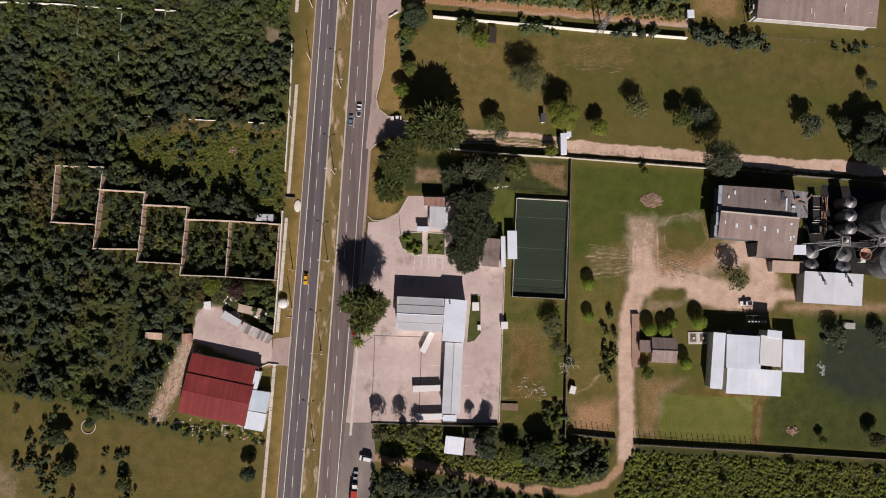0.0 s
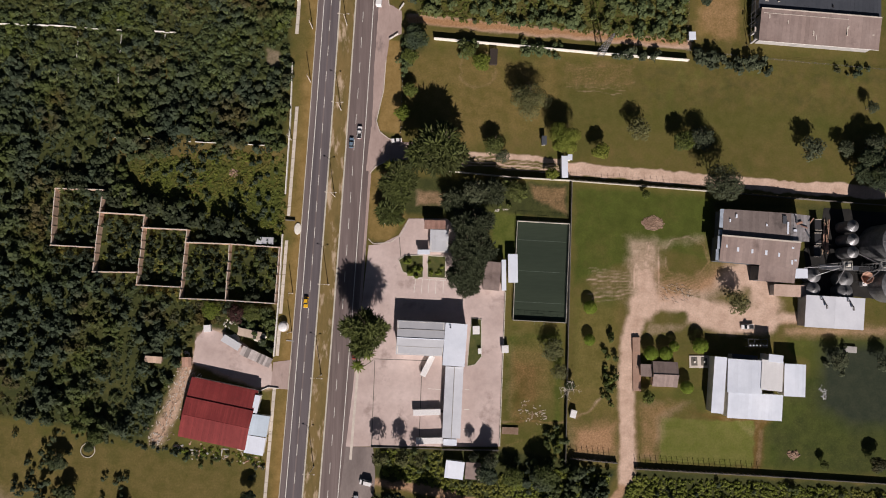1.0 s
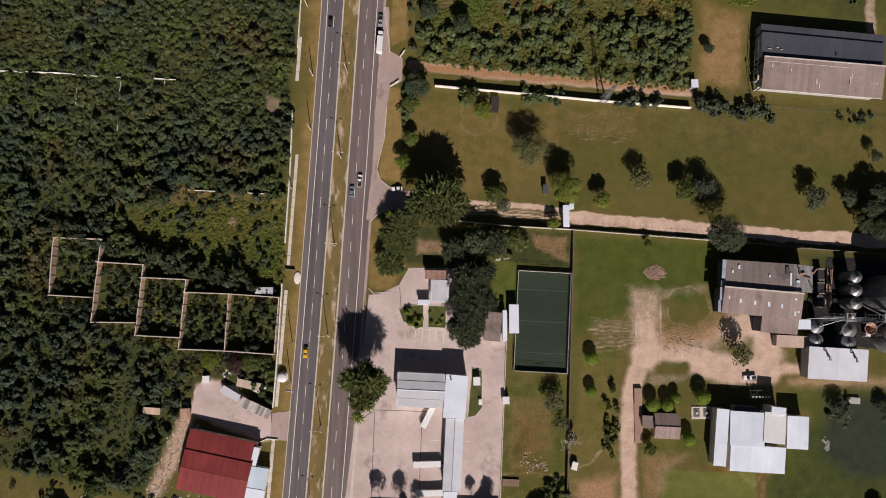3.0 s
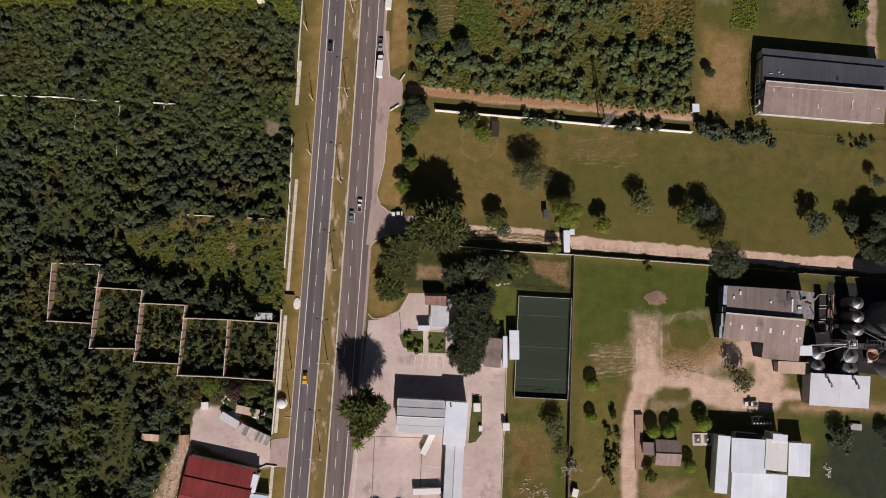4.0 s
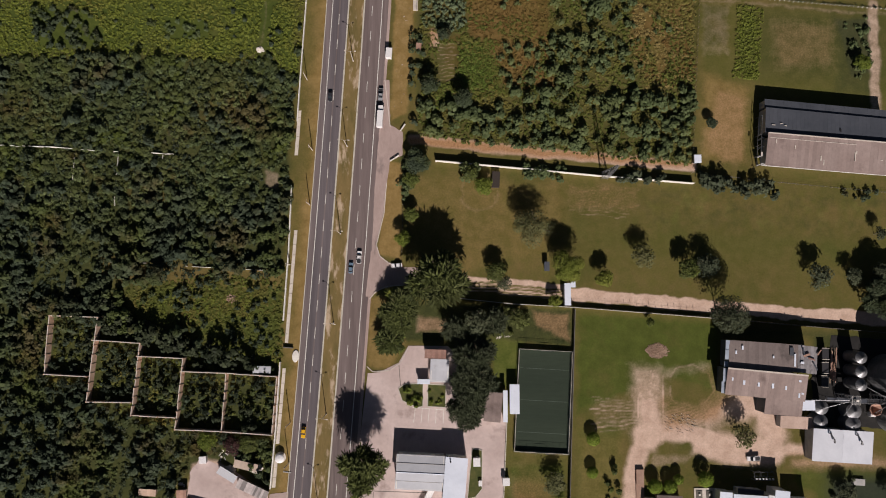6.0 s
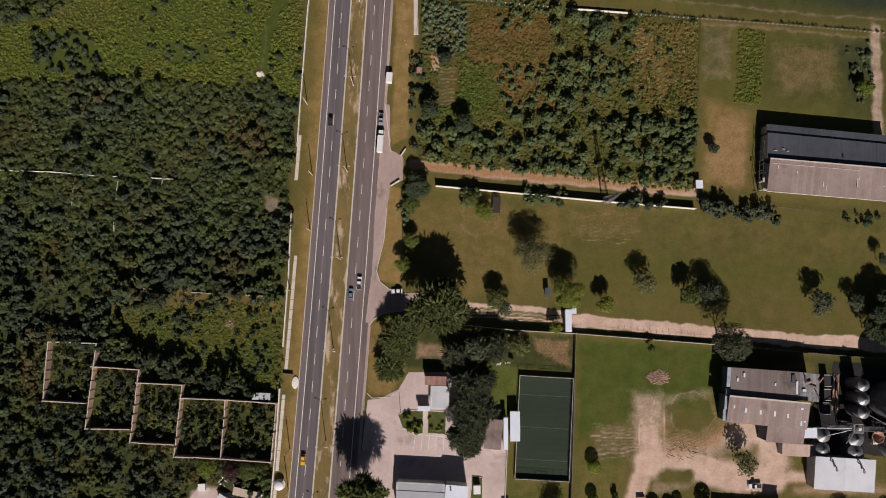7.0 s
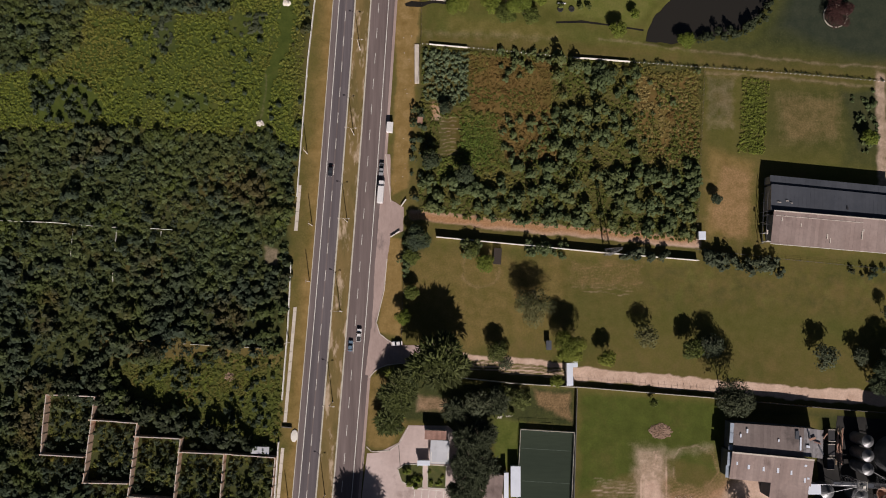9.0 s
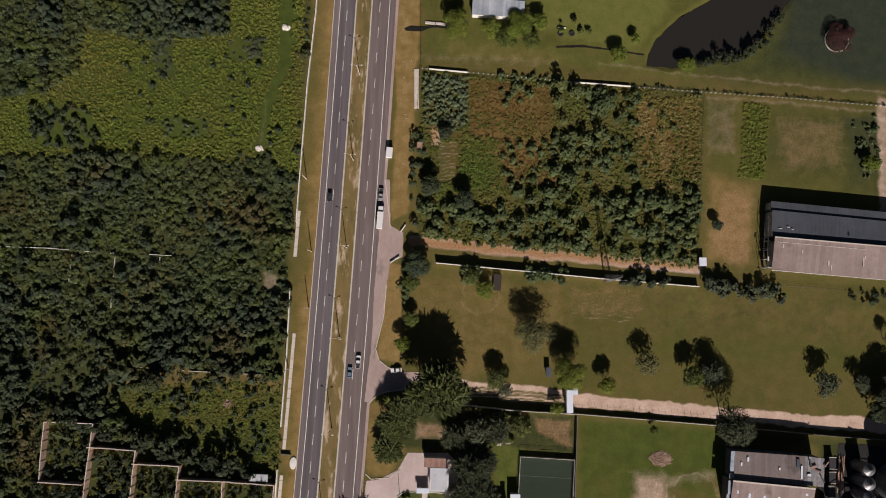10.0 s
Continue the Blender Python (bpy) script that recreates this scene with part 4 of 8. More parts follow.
# ---- highway ----
SPAN = (-560.0, 560.0)
road = thing("road", Matrix.Identity(4), "grey asphalt dual carriageway with white markings", "road", kind="structure")
for off0, off1 in ((-12.7, -3.5), (3.1, 13.2)):
    bm = bmesh.new()
    strip_along(bm, *SPAN, off0, off1, -0.2, 0.06)
    part("carriageway", bm, ASPHALT if off0 < 0 else ASPHALT_OLD, road)
LANES = surface("blue-grey worn lanes", (0.097, 0.086, 0.094), (0.144, 0.125, 0.133), 0.9, big=0.35, fine=0.9, stain=((0.15, 0.135, 0.14), 0.3, 0.62), stretch=(1.0, 0.04, 1.0), grainy=0.16)
for off0, off1 in ((-10.1, -7.5), (-6.9, -3.85)):
    bm = bmesh.new()
    strip_along(bm, *SPAN, off0, off1, 0.05, 0.064)
    part("lane", bm, LANES, road, "darker worn wheel lane")
for off in (-10.25, 10.6):
    bm = bmesh.new()
    strip_along(bm, *SPAN, off - 0.13, off + 0.13, 0.05, 0.066)
    part("edge_line", bm, PAINT, road)
dash = mesh_of("lane_mark", boxes((-0.09, -2.2, 0, 0.09, 2.2, 0.012)), PAINT)
for off in (-7.2, 6.5):
    for k in range(-16, 16):
        y = 10.0 + k * 10.95 + (4.0 if off > 0 else 0)
        shared("lane_mark", dash, road, pose(road_x(y, off), y, 0.058, 0, 0, -2.6))
for off in (-3.5, 3.1):
    bm = bmesh.new()
    strip_along(bm, *SPAN, off - 0.28, off + 0.28, -0.1, 0.24)
    part("kerb", bm, KERB, road, "pale concrete kerb of the median")
bm = bmesh.new()
strip_along(bm, *SPAN, -12.95, -12.65, -0.1, 0.16)
part("kerb", bm, KERB, road, "low kerb along the western verge")
median = bmesh.new()
strip_along(median, *SPAN, -3.25, 2.85, -0.1, 0.16)
MEDIAN_M = surface("median grass", (0.125, 0.10, 0.034), (0.215, 0.15, 0.06), 0.95, big=0.2, fine=1.2, stain=((0.46, 0.355, 0.25), 0.3, 0.53), stretch=(1.0, 0.3, 1.0), bump=0.05)
tagged(part("median", median, MEDIAN_M), "dry grass median with worn earth", "median", kind="structure")
bm = bmesh.new()
strip_along(bm, *SPAN, 13.1, 14.3, -0.15, 0.045)
tagged(part("shoulder", bm, SHOULDER), "worn pinkish paved shoulder beside the highway", "shoulder", kind="structure")
# paving east of the highway
slab("service_lane", [(-18.0, 71.8), (-15.7, 71.9), (-14.9, 52.6), (-9.5, 49.9), (-9.6, 39.9), (-14.6, 37.3), (-15.6, 29.4), (-16.7, 15.6), (-19.5, 2.4), (-21.1, 0.7), (-20.7, 24.7), (-19.3, 52.5)], -0.1, 0.075, SHOULDER, "worn concrete lay-by beside the highway", "pavement", 0.15)
slab("junction", [(-19.5, 2.4), (-17.5, -2.6), (-11.1, -6.3), (2.6, -6.6), (2.8, -12.9), (-10.8, -14.1), (-17.1, -15.6), (-20.9, -18.8), (-23.2, -18.8), (-21.5, -0.4)], -0.1, 0.085, SHOULDER, "paved side-road mouth in tree shade", "pavement", 0.1)
slab("forecourt", [(-21.4, -49.6), (-16.8, -49.1), (-9.1, -45.2), (-5.3, -38.3), (10.6, -38.1), (24.8, -50.4), (35.0, -68.0), (32.7, -130.3), (-19.1, -130.7), (-28.9, -130.8), (-25.9, -101.8), (-23.7, -74.3)], -0.1, 0.09, CONCRETE, "pinkish concrete forecourt with expansion joints", "pavement")
slab("pavement", [(-28.9, -131.0), (-18.0, -130.9), (-16.8, -142.3), (-18.4, -165.5), (-32.6, -165.6)], -0.1, 0.08, APRON, "worn asphalt apron beside the highway", "pavement", 0.1)
slab("silo_yard", [(159.6, -37.2), (168.0, -37.6), (168.5, -31.0), (193.1, -32.5), (212.4, -33.7), (210.8, -71.1), (182.3, -68.2), (160.4, -68.5)], -0.1, 0.06, YARDSHADE, "near-black yard floor between the silos, shade in its colour", "yard", 0.3)
slab("driveway", [(-58.9, -97.6), (-51.6, -96.6), (-52.4, -108.4), (-59.5, -108.1)], -0.1, 0.085, SHOULDER, "short paved driveway off the highway", "pavement", 0.1)
slab("workshop_yard", [(-90.6, -89.3), (-87.2, -84.2), (-81.9, -85.5), (-73.8, -88.4), (-59.6, -98.7), (-58.4, -107.3), (-64.5, -107.3), (-90.9, -98.1)], -0.1, 0.07, CONCRETE, "pale worn concrete yard behind the shanties", "yard", 0.5)
# joints in the concrete
joint = thing("forecourt_joints", Matrix.Identity(4), "dark sealed joints across the concrete forecourt", "pavement joint", kind="structure")
for pts in ([(-18.6, -95.8), (4.4, -96.3)], [(-17.9, -96.3), (-18.6, -130.7)], [(1.2, -98.2), (0.5, -129.9)], [(-8.9, -46.1), (-8.1, -54.3)], [(-25.0, -100.7), (-18.6, -96.3)]):
    (ax, ay), (bx, by) = pts
    ln, an = math.hypot(bx - ax, by - ay), math.degrees(math.atan2(by - ay, bx - ax))
    part("joint", boxes((0, -0.14, 0, ln, 0.14, 0.008)), DARKWALL, joint, m=pose(ax, ay, 0.091, 0, 0, an))
for t, pts in enumerate(([(-1.9, -62.9), (-2.5, -68.9)], [(0.9, -63.1), (0.5, -68.9)], [(3.7, -63.3), (3.3, -68.9)], [(6.5, -63.5), (6.3, -69.1)], [(9.5, -63.7), (9.4, -69.0)], [(-3.0, -62.9), (10.5, -63.7)],
                         [(3.8, -107.5), (9.6, -107.9)], [(18.8, -107.8), (20.6, -107.8)], [(18.4, -115.7), (20.7, -115.7)], [(18.0, -123.7), (20.3, -123.6)])):
    (ax, ay), (bx, by) = pts
    ln, an = math.hypot(bx - ax, by - ay), math.degrees(math.atan2(by - ay, bx - ax))
    part("bay_line", boxes((0, -0.09, 0, ln, 0.09, 0.008)), PAINT, joint, "white parking bay line", m=pose(ax, ay, 0.092, 0, 0, an))
bm = boxes((0, -0.5, 0, 36, 0.5, 0.01))
ax, ay = -24.7, -100.0
part("drain_strip", bm, PALE, joint, "pale concrete strip", m=pose(ax, ay, 0.091, 0, 0, -93.5))
# concrete walk on the western verge, in the stretches that survive
walkway = thing("verge_walk", Matrix.Identity(4), "broken pale concrete walk along the verge", "walkway", kind="structure")
for y0, y1 in ((39.0, 58.0), (-38.0, 8.0), (-78.0, -48.0), (-95.0, -84.0), (-165.0, -108.0)):
    y = y0
    while y < y1:
        run = min(4.0, y1 - y)
        bm = bmesh.new()
        strip_along(bm, y, y + run - 0.12, -21.4 if y0 > 30 else -19.0, -20.0 if y0 > 30 else -17.7, -0.1, 0.10 + 0.02 * math.sin(y), 2.0)
        part("slab", bm, PALE, walkway)
        y += run


# ---- buildings ----
def roof_slope(parent, x0, x1, y_top, y_low, z_top, z_low, pitch, material, name="roof_sheet", rib=0.02, bands=1):
    """A slope of separate ribbed sheets from its upper to its lower edge."""
    if bands > 1:
        for k in range(bands):
            u, v = k / bands, (k + 1) / bands
            roof_slope(parent, x0, x1, y_top + (y_low - y_top) * u, y_top + (y_low - y_top) * v, z_top + (z_low - z_top) * u - 0.09 * k, z_top + (z_low - z_top) * v - 0.09 * k, pitch, material, name, rib)
        return
    run = math.hypot(y_low - y_top, z_low - z_top)
    n = max(1, round((x1 - x0) / pitch))
    w = (x1 - x0) / n
    bm = boxes((0.002, 0, -0.03, w - 0.002, run, 0.02), (w - 0.08, 0.0, 0.021, w - 0.02, run, 0.021 + rib))
    data = mesh_of(name, bm, material)
    c, s = (y_low - y_top) / run, (z_low - z_top) / run
    x_way = -1.0 if c < 0 else 1.0
    rot = Matrix(((x_way, 0, 0), (0, c, -s * x_way), (0, s, c * x_way))).to_4x4()
    for k in range(n):
        x = x0 + k * w + (w if x_way < 0 else 0)
        shared(name, data, parent, Matrix.Translation((x, y_top, z_top + 0.003 * (k % 2))) @ rot)


def wing(parent, base, cx, cy, w, d, ang, eave, rise, roof, wall, kind="gable", pitch=1.1, over=0.35, ridge=0.5, floor=0.0, rib=0.02, bands=1, cap=None):
    """Walls and roof of one block, set into a building. kind: gable with the ridge along its length, north or south: the higher side, flat."""
    m = base.inverted() @ pose(cx, cy, 0, 0, 0, ang)
    hx, hy, t = w / 2 - over, d / 2 - over, 0.2
    inner = m

    def z_at(y):
        if kind == "gable":
            yr = d / 2 - ridge * d
            return eave + rise * (1 - (y - yr) / (d / 2 - yr) if y > yr else 1 - (yr - y) / (yr + d / 2))
        if kind == "north":
            return eave + rise * (y + d / 2) / d
        if kind == "south":
            return eave + rise * (d / 2 - y) / d
        return eave

    under = 0.06
    for y0, y1 in ((hy - t, hy), (-hy, -hy + t)):
        part("wall", boxes((-hx, y0, floor, hx, y1, min(z_at(y0), z_at(y1)) - under)), wall, parent, m=inner)
    for x0, x1 in ((-hx, -hx + t), (hx - t, hx)):
        bm = bmesh.new()
        ys = [-hy + t + 0.003, hy - t - 0.003]
        if kind == "gable":
            ys.insert(1, d / 2 - ridge * d)
        prof = [(ys[0], floor)] + [(y, z_at(y) - under) for y in ys] + [(ys[-1], floor)]
        a = [bm.verts.new((x0, y, z)) for y, z in prof]
        b = [bm.verts.new((x1, y, z)) for y, z in prof]
        bm.faces.new(a[::-1])
        bm.faces.new(b)
        for i in range(len(prof)):
            j = (i + 1) % len(prof)
            bm.faces.new((a[i], a[j], b[j], b[i]))
        bmesh.ops.recalc_face_normals(bm, faces=bm.faces[:])
        part("wall", bm, wall, parent, m=inner)
    before = set(o.name for o in parent.children)
    if kind == "gable":
        yr = d / 2 - ridge * d
        roof_slope(parent, -w / 2, w / 2, yr, d / 2, eave + rise, eave, pitch, roof, rib=rib, bands=bands)
        roof_slope(parent, -w / 2, w / 2, yr, -d / 2, eave + rise, eave, pitch, roof, rib=rib, bands=bands)
        bm = bmesh.new()
        tube(bm, (-w / 2 - 0.05, yr, eave + rise + 0.06), (w / 2 + 0.05, yr, eave + rise + 0.06), 0.16, 0.16, 6)
        part("ridge_cap", bm, cap or roof, parent)
    elif kind == "north":
        roof_slope(parent, -w / 2, w / 2, d / 2, -d / 2, eave + rise, eave, pitch, roof, rib=rib, bands=bands)
    elif kind == "south":
        roof_slope(parent, -w / 2, w / 2, -d / 2, d / 2, eave + rise, eave, pitch, roof, rib=rib, bands=bands)
    else:
        part("roof_deck", bevelled(boxes((-w / 2, -d / 2, eave, w / 2, d / 2, eave + 0.22)), 0.05), roof, parent)
    for o in parent.children:
        if o.name not in before:
            o.matrix_basis = inner @ o.matrix_basis
    return inner


def building(name, label, category, blocks, group=""):
    cx, cy = blocks[0][0], blocks[0][1]
    base = pose(cx, cy, 0, 0, 0, blocks[0][4])
    ob = thing(name, base, label, category, group)
    for b in blocks:
        wing(ob, base, *b[:7], *b[7:9], **(b[9] if len(b) > 9 else {}))
    return ob, base


N, S, F = {"kind": "north"}, {"kind": "south"}, {"kind": "flat"}
# the filling station
shop, shop_m = building("shop", "low station shop with grey sheet roof and white side block", "shop", (
    (0.6, -86.9, 18.8, 13.5, -2.1, 6.0, 0.7, GREYROOF, WHITEWALL, {"pitch": 30, "bands": 2, "cap": WHITEROOF}),
    (14.3, -89.2, 8.8, 16.8, -3.7, 6.6, 0.35, WHITEROOF, WHITEWALL, {"kind": "south", "pitch": 20}),
))
bm = bmesh.new()
lathe(bm, ((0.22, 6.7), (0.22, 7.3), (0.36, 7.35), (0.1, 7.6)), 10)
part("roof_vent", bm, DARKSTEEL, shop, "small dark roof vent", m=pose(11.6, 5.0, 0))
for y in (-3.4, 3.4):
    part("roof_seam", boxes((-9.3, y - 0.1, 6.28, 9.3, y + 0.1, 6.41)), GREYWALL, shop, "grey lap seam between roof sheets")
part("verge_trim", boxes((-9.55, -6.7, 5.9, -9.41, 6.7, 6.1)), FRESHWHITE, shop, "white verge trim")
canopy, canopy_m = building("canopy", "long narrow shed with pale ribbed metal roof", "shed", (
    (13.8, -112.1, 28.1, 7.2, 87.9, 4.6, 0.6, LIGHTROOF, GREYWALL, {"pitch": 50, "cap": GREYWALL}),))
building("lean_to", "small white flat roof against the long shed", "shed", ((12.9, -128.1, 5.4, 2.5, -1.9, 3.0, 0.0, WHITEROOF, GREYWALL, F),))
# added dark block that stands for the shed's shadow in the gap
building("link_roof", "dark low block added for the shade between shop and long shed", "shed", ((14.8, -96.6, 7.3, 2.3, -3.0, 3.4, 0.0, DARKROOF, GREYWALL, F),))
building("store_shed", "small shed with white sheet roof at the forecourt's end", "shed", ((14.8, -138.9, 7.5, 7.0, -6.4, 2.8, 0.4, WHITEROOF, WHITEWALL, N),))
building("store_shed", "small shed with weathered brown board roof", "shed", ((22.1, -139.4, 5.9, 6.6, -3.9, 2.5, 0.3, BROWNROOF, DARKWALL, N),))
building("office", "small office with rusty and grey sheet roofs beside the forecourt", "office", (
    (5.7, -41.1, 8.6, 3.6, -0.6, 3.8, 0.4, FADEDRED, WHITEWALL, N),
    (7.5, -47.7, 7.5, 9.2, -0.8, 3.5, 0.4, GREYROOF, WHITEWALL, {"kind": "north", "bands": 2, "pitch": 2.5}),
    (1.2, -52.2, 5.0, 2.0, 0.9, 2.6, 0.0, WHITEROOF, WHITEWALL, F),))
building("club_house", "small changing house with brown sheet roof beside the court", "building", (
    (29.1, -61.6, 6.8, 11.6, -4.8, 3.7, 0.5, BROWNROOF, WHITEWALL, {"kind": "south"}),
    (33.9, -61.2, 1.8, 12.5, 0.8, 4.0, 0.0, WHITEROOF, WHITEWALL, F),))
building("canopy", "white sheet canopy over the court's stand", "canopy", ((37.6, -58.4, 3.9, 11.6, 0.8, 3.8, 0.3, WHITEROOF, WHITEWALL, {"kind": "south", "pitch": 1.6}),))

# the farm
# darker, greyer copy of the brown sheet; paints the north slope's shade
SHADEDROOF = surface("fibre sheet darkened for the north slope", (0.165, 0.135, 0.128), (0.215, 0.18, 0.17), 0.85, big=0.08, fine=0.9, stain=((0.12, 0.10, 0.095), 0.12, 0.56), per_object=0.10, bump=0.0, grainy=0.14)
mill, mill_m = building("mill_shed", "long farm shed with weathered brown fibre roofs", "barn", (
    (136.4, -50.5, 32.1, 10.6, -4.3, 8.4, 1.5, BROWNROOF, BLUEWALL, {"kind": "north", "pitch": 1.3}),
    (135.9, -39.5, 27.8, 11.0, -2.9, 8.1, 0.5, SHADEDROOF, BLUEWALL, {"kind": "south", "pitch": 1.3}),
    (153.4, -40.5, 7.8, 10.8, -5.7, 8.0, 0.7, PATCHROOF, BLUEWALL, {"kind": "south", "pitch": 1.3}),
    (143.7, -59.4, 15.0, 6.4, -3.4, 7.4, 0.9, BROWNROOF, BLUEWALL, {"kind": "north", "pitch": 1.3}),))
mcx, mcy, mw, md, mang = 136.4, -50.5, 32.1, 10.6, -4.3
for x, y, w, d in ((-9.5, -0.8, 0.9, 1.7), (-3.6, -1.0, 0.8, 1.6), (2.0, -1.2, 0.9, 1.9), (7.4, -1.4, 0.7, 1.6), (12.5, 2.2, 1.0, 0.8), (-14.0, 0.4, 0.6, 1.2), (13.0, -4.0, 0.7, 1.8), (14.2, -2.6, 0.9, 0.7)):
    z = 8.4 + 1.5 * (y + md / 2) / md
    part("skylight", boxes((x, y, z + 0.07, x + w, y + d, z + 0.07 + 1.5 * d / md)), WHITEROOF, mill, "pale translucent roof panel")
SIDESHEET = surface("weathered pale blue sheet", (0.24, 0.29, 0.36), (0.36, 0.42, 0.50), 0.6, big=0.4, fine=1.5, stain=((0.07, 0.07, 0.075), 0.35, 0.60), per_object=0.12, bump=0.0)
for y0, y1, x0, z0 in ((-5.0, -0.4, -17.4, 8.1), (-0.35, 4.9, -17.2, 8.6), (5.4, 7.6, -16.75, 8.2), (8.4, 12.2, -16.7, 8.3), (12.25, 16.0, -16.65, 8.2)):
    part("side_sheet", bevelled(boxes((x0, y0, z0 - 0.06, x0 + 1.5, y1, z0)), 0.02), SIDESHEET, mill, "pale blue lean-to sheet along the gable")
ncx, ncy, nw0, nd0, nang = 136.4, -39.5, 26.8, 11.0, -2.9
far_m = mill_m.inverted() @ pose(ncx, ncy, 8.55, 0, 0, nang)
for x, y, w, d, mat in ((-9.5, 2.0, 0.7, 1.6, WHITEROOF), (-12.0, 0.2, 0.6, 1.3, WHITEROOF), (9.8, 1.0, 1.5, 3.2, DARKROOF), (11.6, -3.2, 0.7, 5.0, WHITEROOF), (3.0, -0.5, 0.6, 1.0, WHITEROOF)):
    part("roof_patch", boxes((x, y, 0.0, x + w, y + d, 0.12)), mat, mill, "loose sheet laid over the roof", m=far_m)
for x, y, w, d, a, mat in ((16.5, 1.6, 2.6, 0.8, 20, RUSTROOF), (18.5, 0.2, 2.8, 0.5, -15, FADEDRED), (15.2, 3.2, 0.5, 3.0, 12, DARKROOF), (20.0, -2.6, 0.5, 3.4, 30, DARKROOF), (14.8, -1.5, 1.4, 0.9, 0, WHITEROOF), (21.5, 3.0, 0.4, 2.6, -35, RUSTROOF)):
    part("roof_scrap", boxes((-w / 2, -d / 2, 0.15, w / 2, d / 2, 0.32)), mat, mill, "scrap lying on the patched roof", m=far_m @ pose(x, y, 0, 0, 0, a))
part("ridge_cap", boxes((-mw / 2, md / 2 - 0.5, 9.92, mw / 2, md / 2 + 0.1, 10.02)), PALE, mill, "pale ridge flashing")
building("farm_lean_to", "low beige sheet roof against the farm shed", "shed", ((151.2, -66.0, 13.6, 4.9, -2.1, 3.8, 0.3, surface("beige sheet", (0.40, 0.29, 0.235), (0.49, 0.37, 0.31), 0.7, per_object=0.06), GREYWALL, N),))
building("farm_store", "small white flat roof beside the farm shed", "shed", ((155.2, -58.9, 5.5, 4.0, 0.8, 5.0, 0.0, WHITEROOF, GREYWALL, F),))
loading, loading_m = building("loading_shed", "open loading shed with pale ribbed metal roof", "shed", ((168.1, -74.6, 24.2, 12.9, -2.6, 5.6, 0.9, LIGHTROOF, GREYWALL, {"kind": "north", "pitch": 12.0}),))
CREAMROOF = surface("cream sheet", (0.63, 0.64, 0.66), (0.72, 0.73, 0.75), 0.5, big=0.10, fine=0.7, per_object=0.03, bump=0.0, grainy=0.04)
building("warehouse", "white-roofed farm warehouse with stepped ribbed metal roofs", "warehouse", (
    (134.7, -112.4, 22.1, 10.4, -2.9, 5.6, 0.6, WHITEROOF, WHITEWALL, {"kind": "north", "pitch": 1.4}),
    (130.5, -100.5, 13.9, 13.4, -3.0, 6.3, 0.4, WHITEROOF, WHITEWALL, {"kind": "south", "pitch": 1.4}),
    (141.4, -100.0, 8.7, 12.0, -5.2, 6.6, 0.4, CREAMROOF, WHITEWALL, {"kind": "south", "pitch": 1.4}),
    (120.4, -104.1, 5.0, 22.5, -4.4, 5.4, 0.5, WHITEROOF, WHITEWALL, {"kind": "north", "pitch": 1.4}),
    (151.4, -102.0, 8.7, 13.0, -2.3, 5.2, 0.3, WHITEROOF, WHITEWALL, {"kind": "north", "pitch": 1.4}),
    (142.8, -93.2, 5.9, 3.1, -5.8, 7.2, 0.0, WHITEROOF, WHITEWALL, F),
    (131.6, -93.3, 10.4, 2.5, -4.3, 4.4, 0.0, DARKROOF, GREYWALL, F),))
hut, hut_m = building("farm_hut", "small farm cottage with brown tiled gable roof", "hut", (
    (99.6, -100.4, 10.3, 10.1, -1.9, 3.0, 1.5, BROWNROOF, BLOCK, {"pitch": 0.9}),
    (92.3, -98.9, 5.1, 4.9, -1.9, 2.7, 0.5, BROWNROOF, BLOCK, {"kind": "south", "pitch": 0.9}),))
nx, ny, nw, nd, na = 88.9, -96.7, 3.3, 21.8, 0.7
tagged(part("ramp", bevelled(boxes((-nw / 2, -nd / 2, 0, nw / 2, nd / 2, 0.5), (-nw / 2, nd / 2 - 6, 0.5, nw / 2 - 0.3, nd / 2, 1.1)), 0.06), surface("reddish concrete", (0.27, 0.17, 0.13), (0.38, 0.26, 0.20), 0.9, stain=((0.16, 0.11, 0.09), 0.3, 0.58)), m=pose(nx, ny, 0, 0, 0, na)), "long low reddish concrete ramp beside the farm track", "ramp")
nx, ny, nw, nd, na = 114.8, -95.5, 8.2, 5.0, 0.7
planter = thing("planter", pose(nx, ny, 0, 0, 0, na), "low concrete planter with two dark beds", "planter")
part("plinth", bevelled(boxes((-nw / 2, -nd / 2, 0, nw / 2, nd / 2, 0.35)), 0.05), PALE, planter)
for x in (-nw / 4, nw / 4):
    part("bed", boxes((x - 1.2, -1.5, 0.36, x + 1.2, 1.5, 0.6)), DARKWALL, planter)
    part("stone", bevelled(boxes((x - 0.4, -0.4, 0.6, x + 0.4, 0.5, 1.0)), 0.15), WHITESTONE, planter)

# the red-roofed workshop
cx, cy, w, d, ang = -79.1, -117.5, 27.0, 23.7, -11.3
works_m = pose(cx, cy, 0, 0, 0, ang)
works = thing("workshop", works_m, "workshop with dark red ribbed metal roof", "workshop")
wing(works, works_m, cx, cy, w, d, ang, 3.6, 1.3, REDROOF, WHITEWALL, ridge=0.62, pitch=0.85, rib=0.07)
roof_slope(works, -w / 2, w / 2, d / 2 - 0.615 * d, d / 2 - 0.33 * d, 5.02, 4.62, 0.85, REDROOF, rib=0.07)
part("fascia", boxes((-w / 2 + 0.05, d / 2 - 0.33 * d - 0.12, 4.2, w / 2 - 0.05, d / 2 - 0.33 * d - 0.04, 4.57)), DARKWALL, works, "dark step between the roof levels")
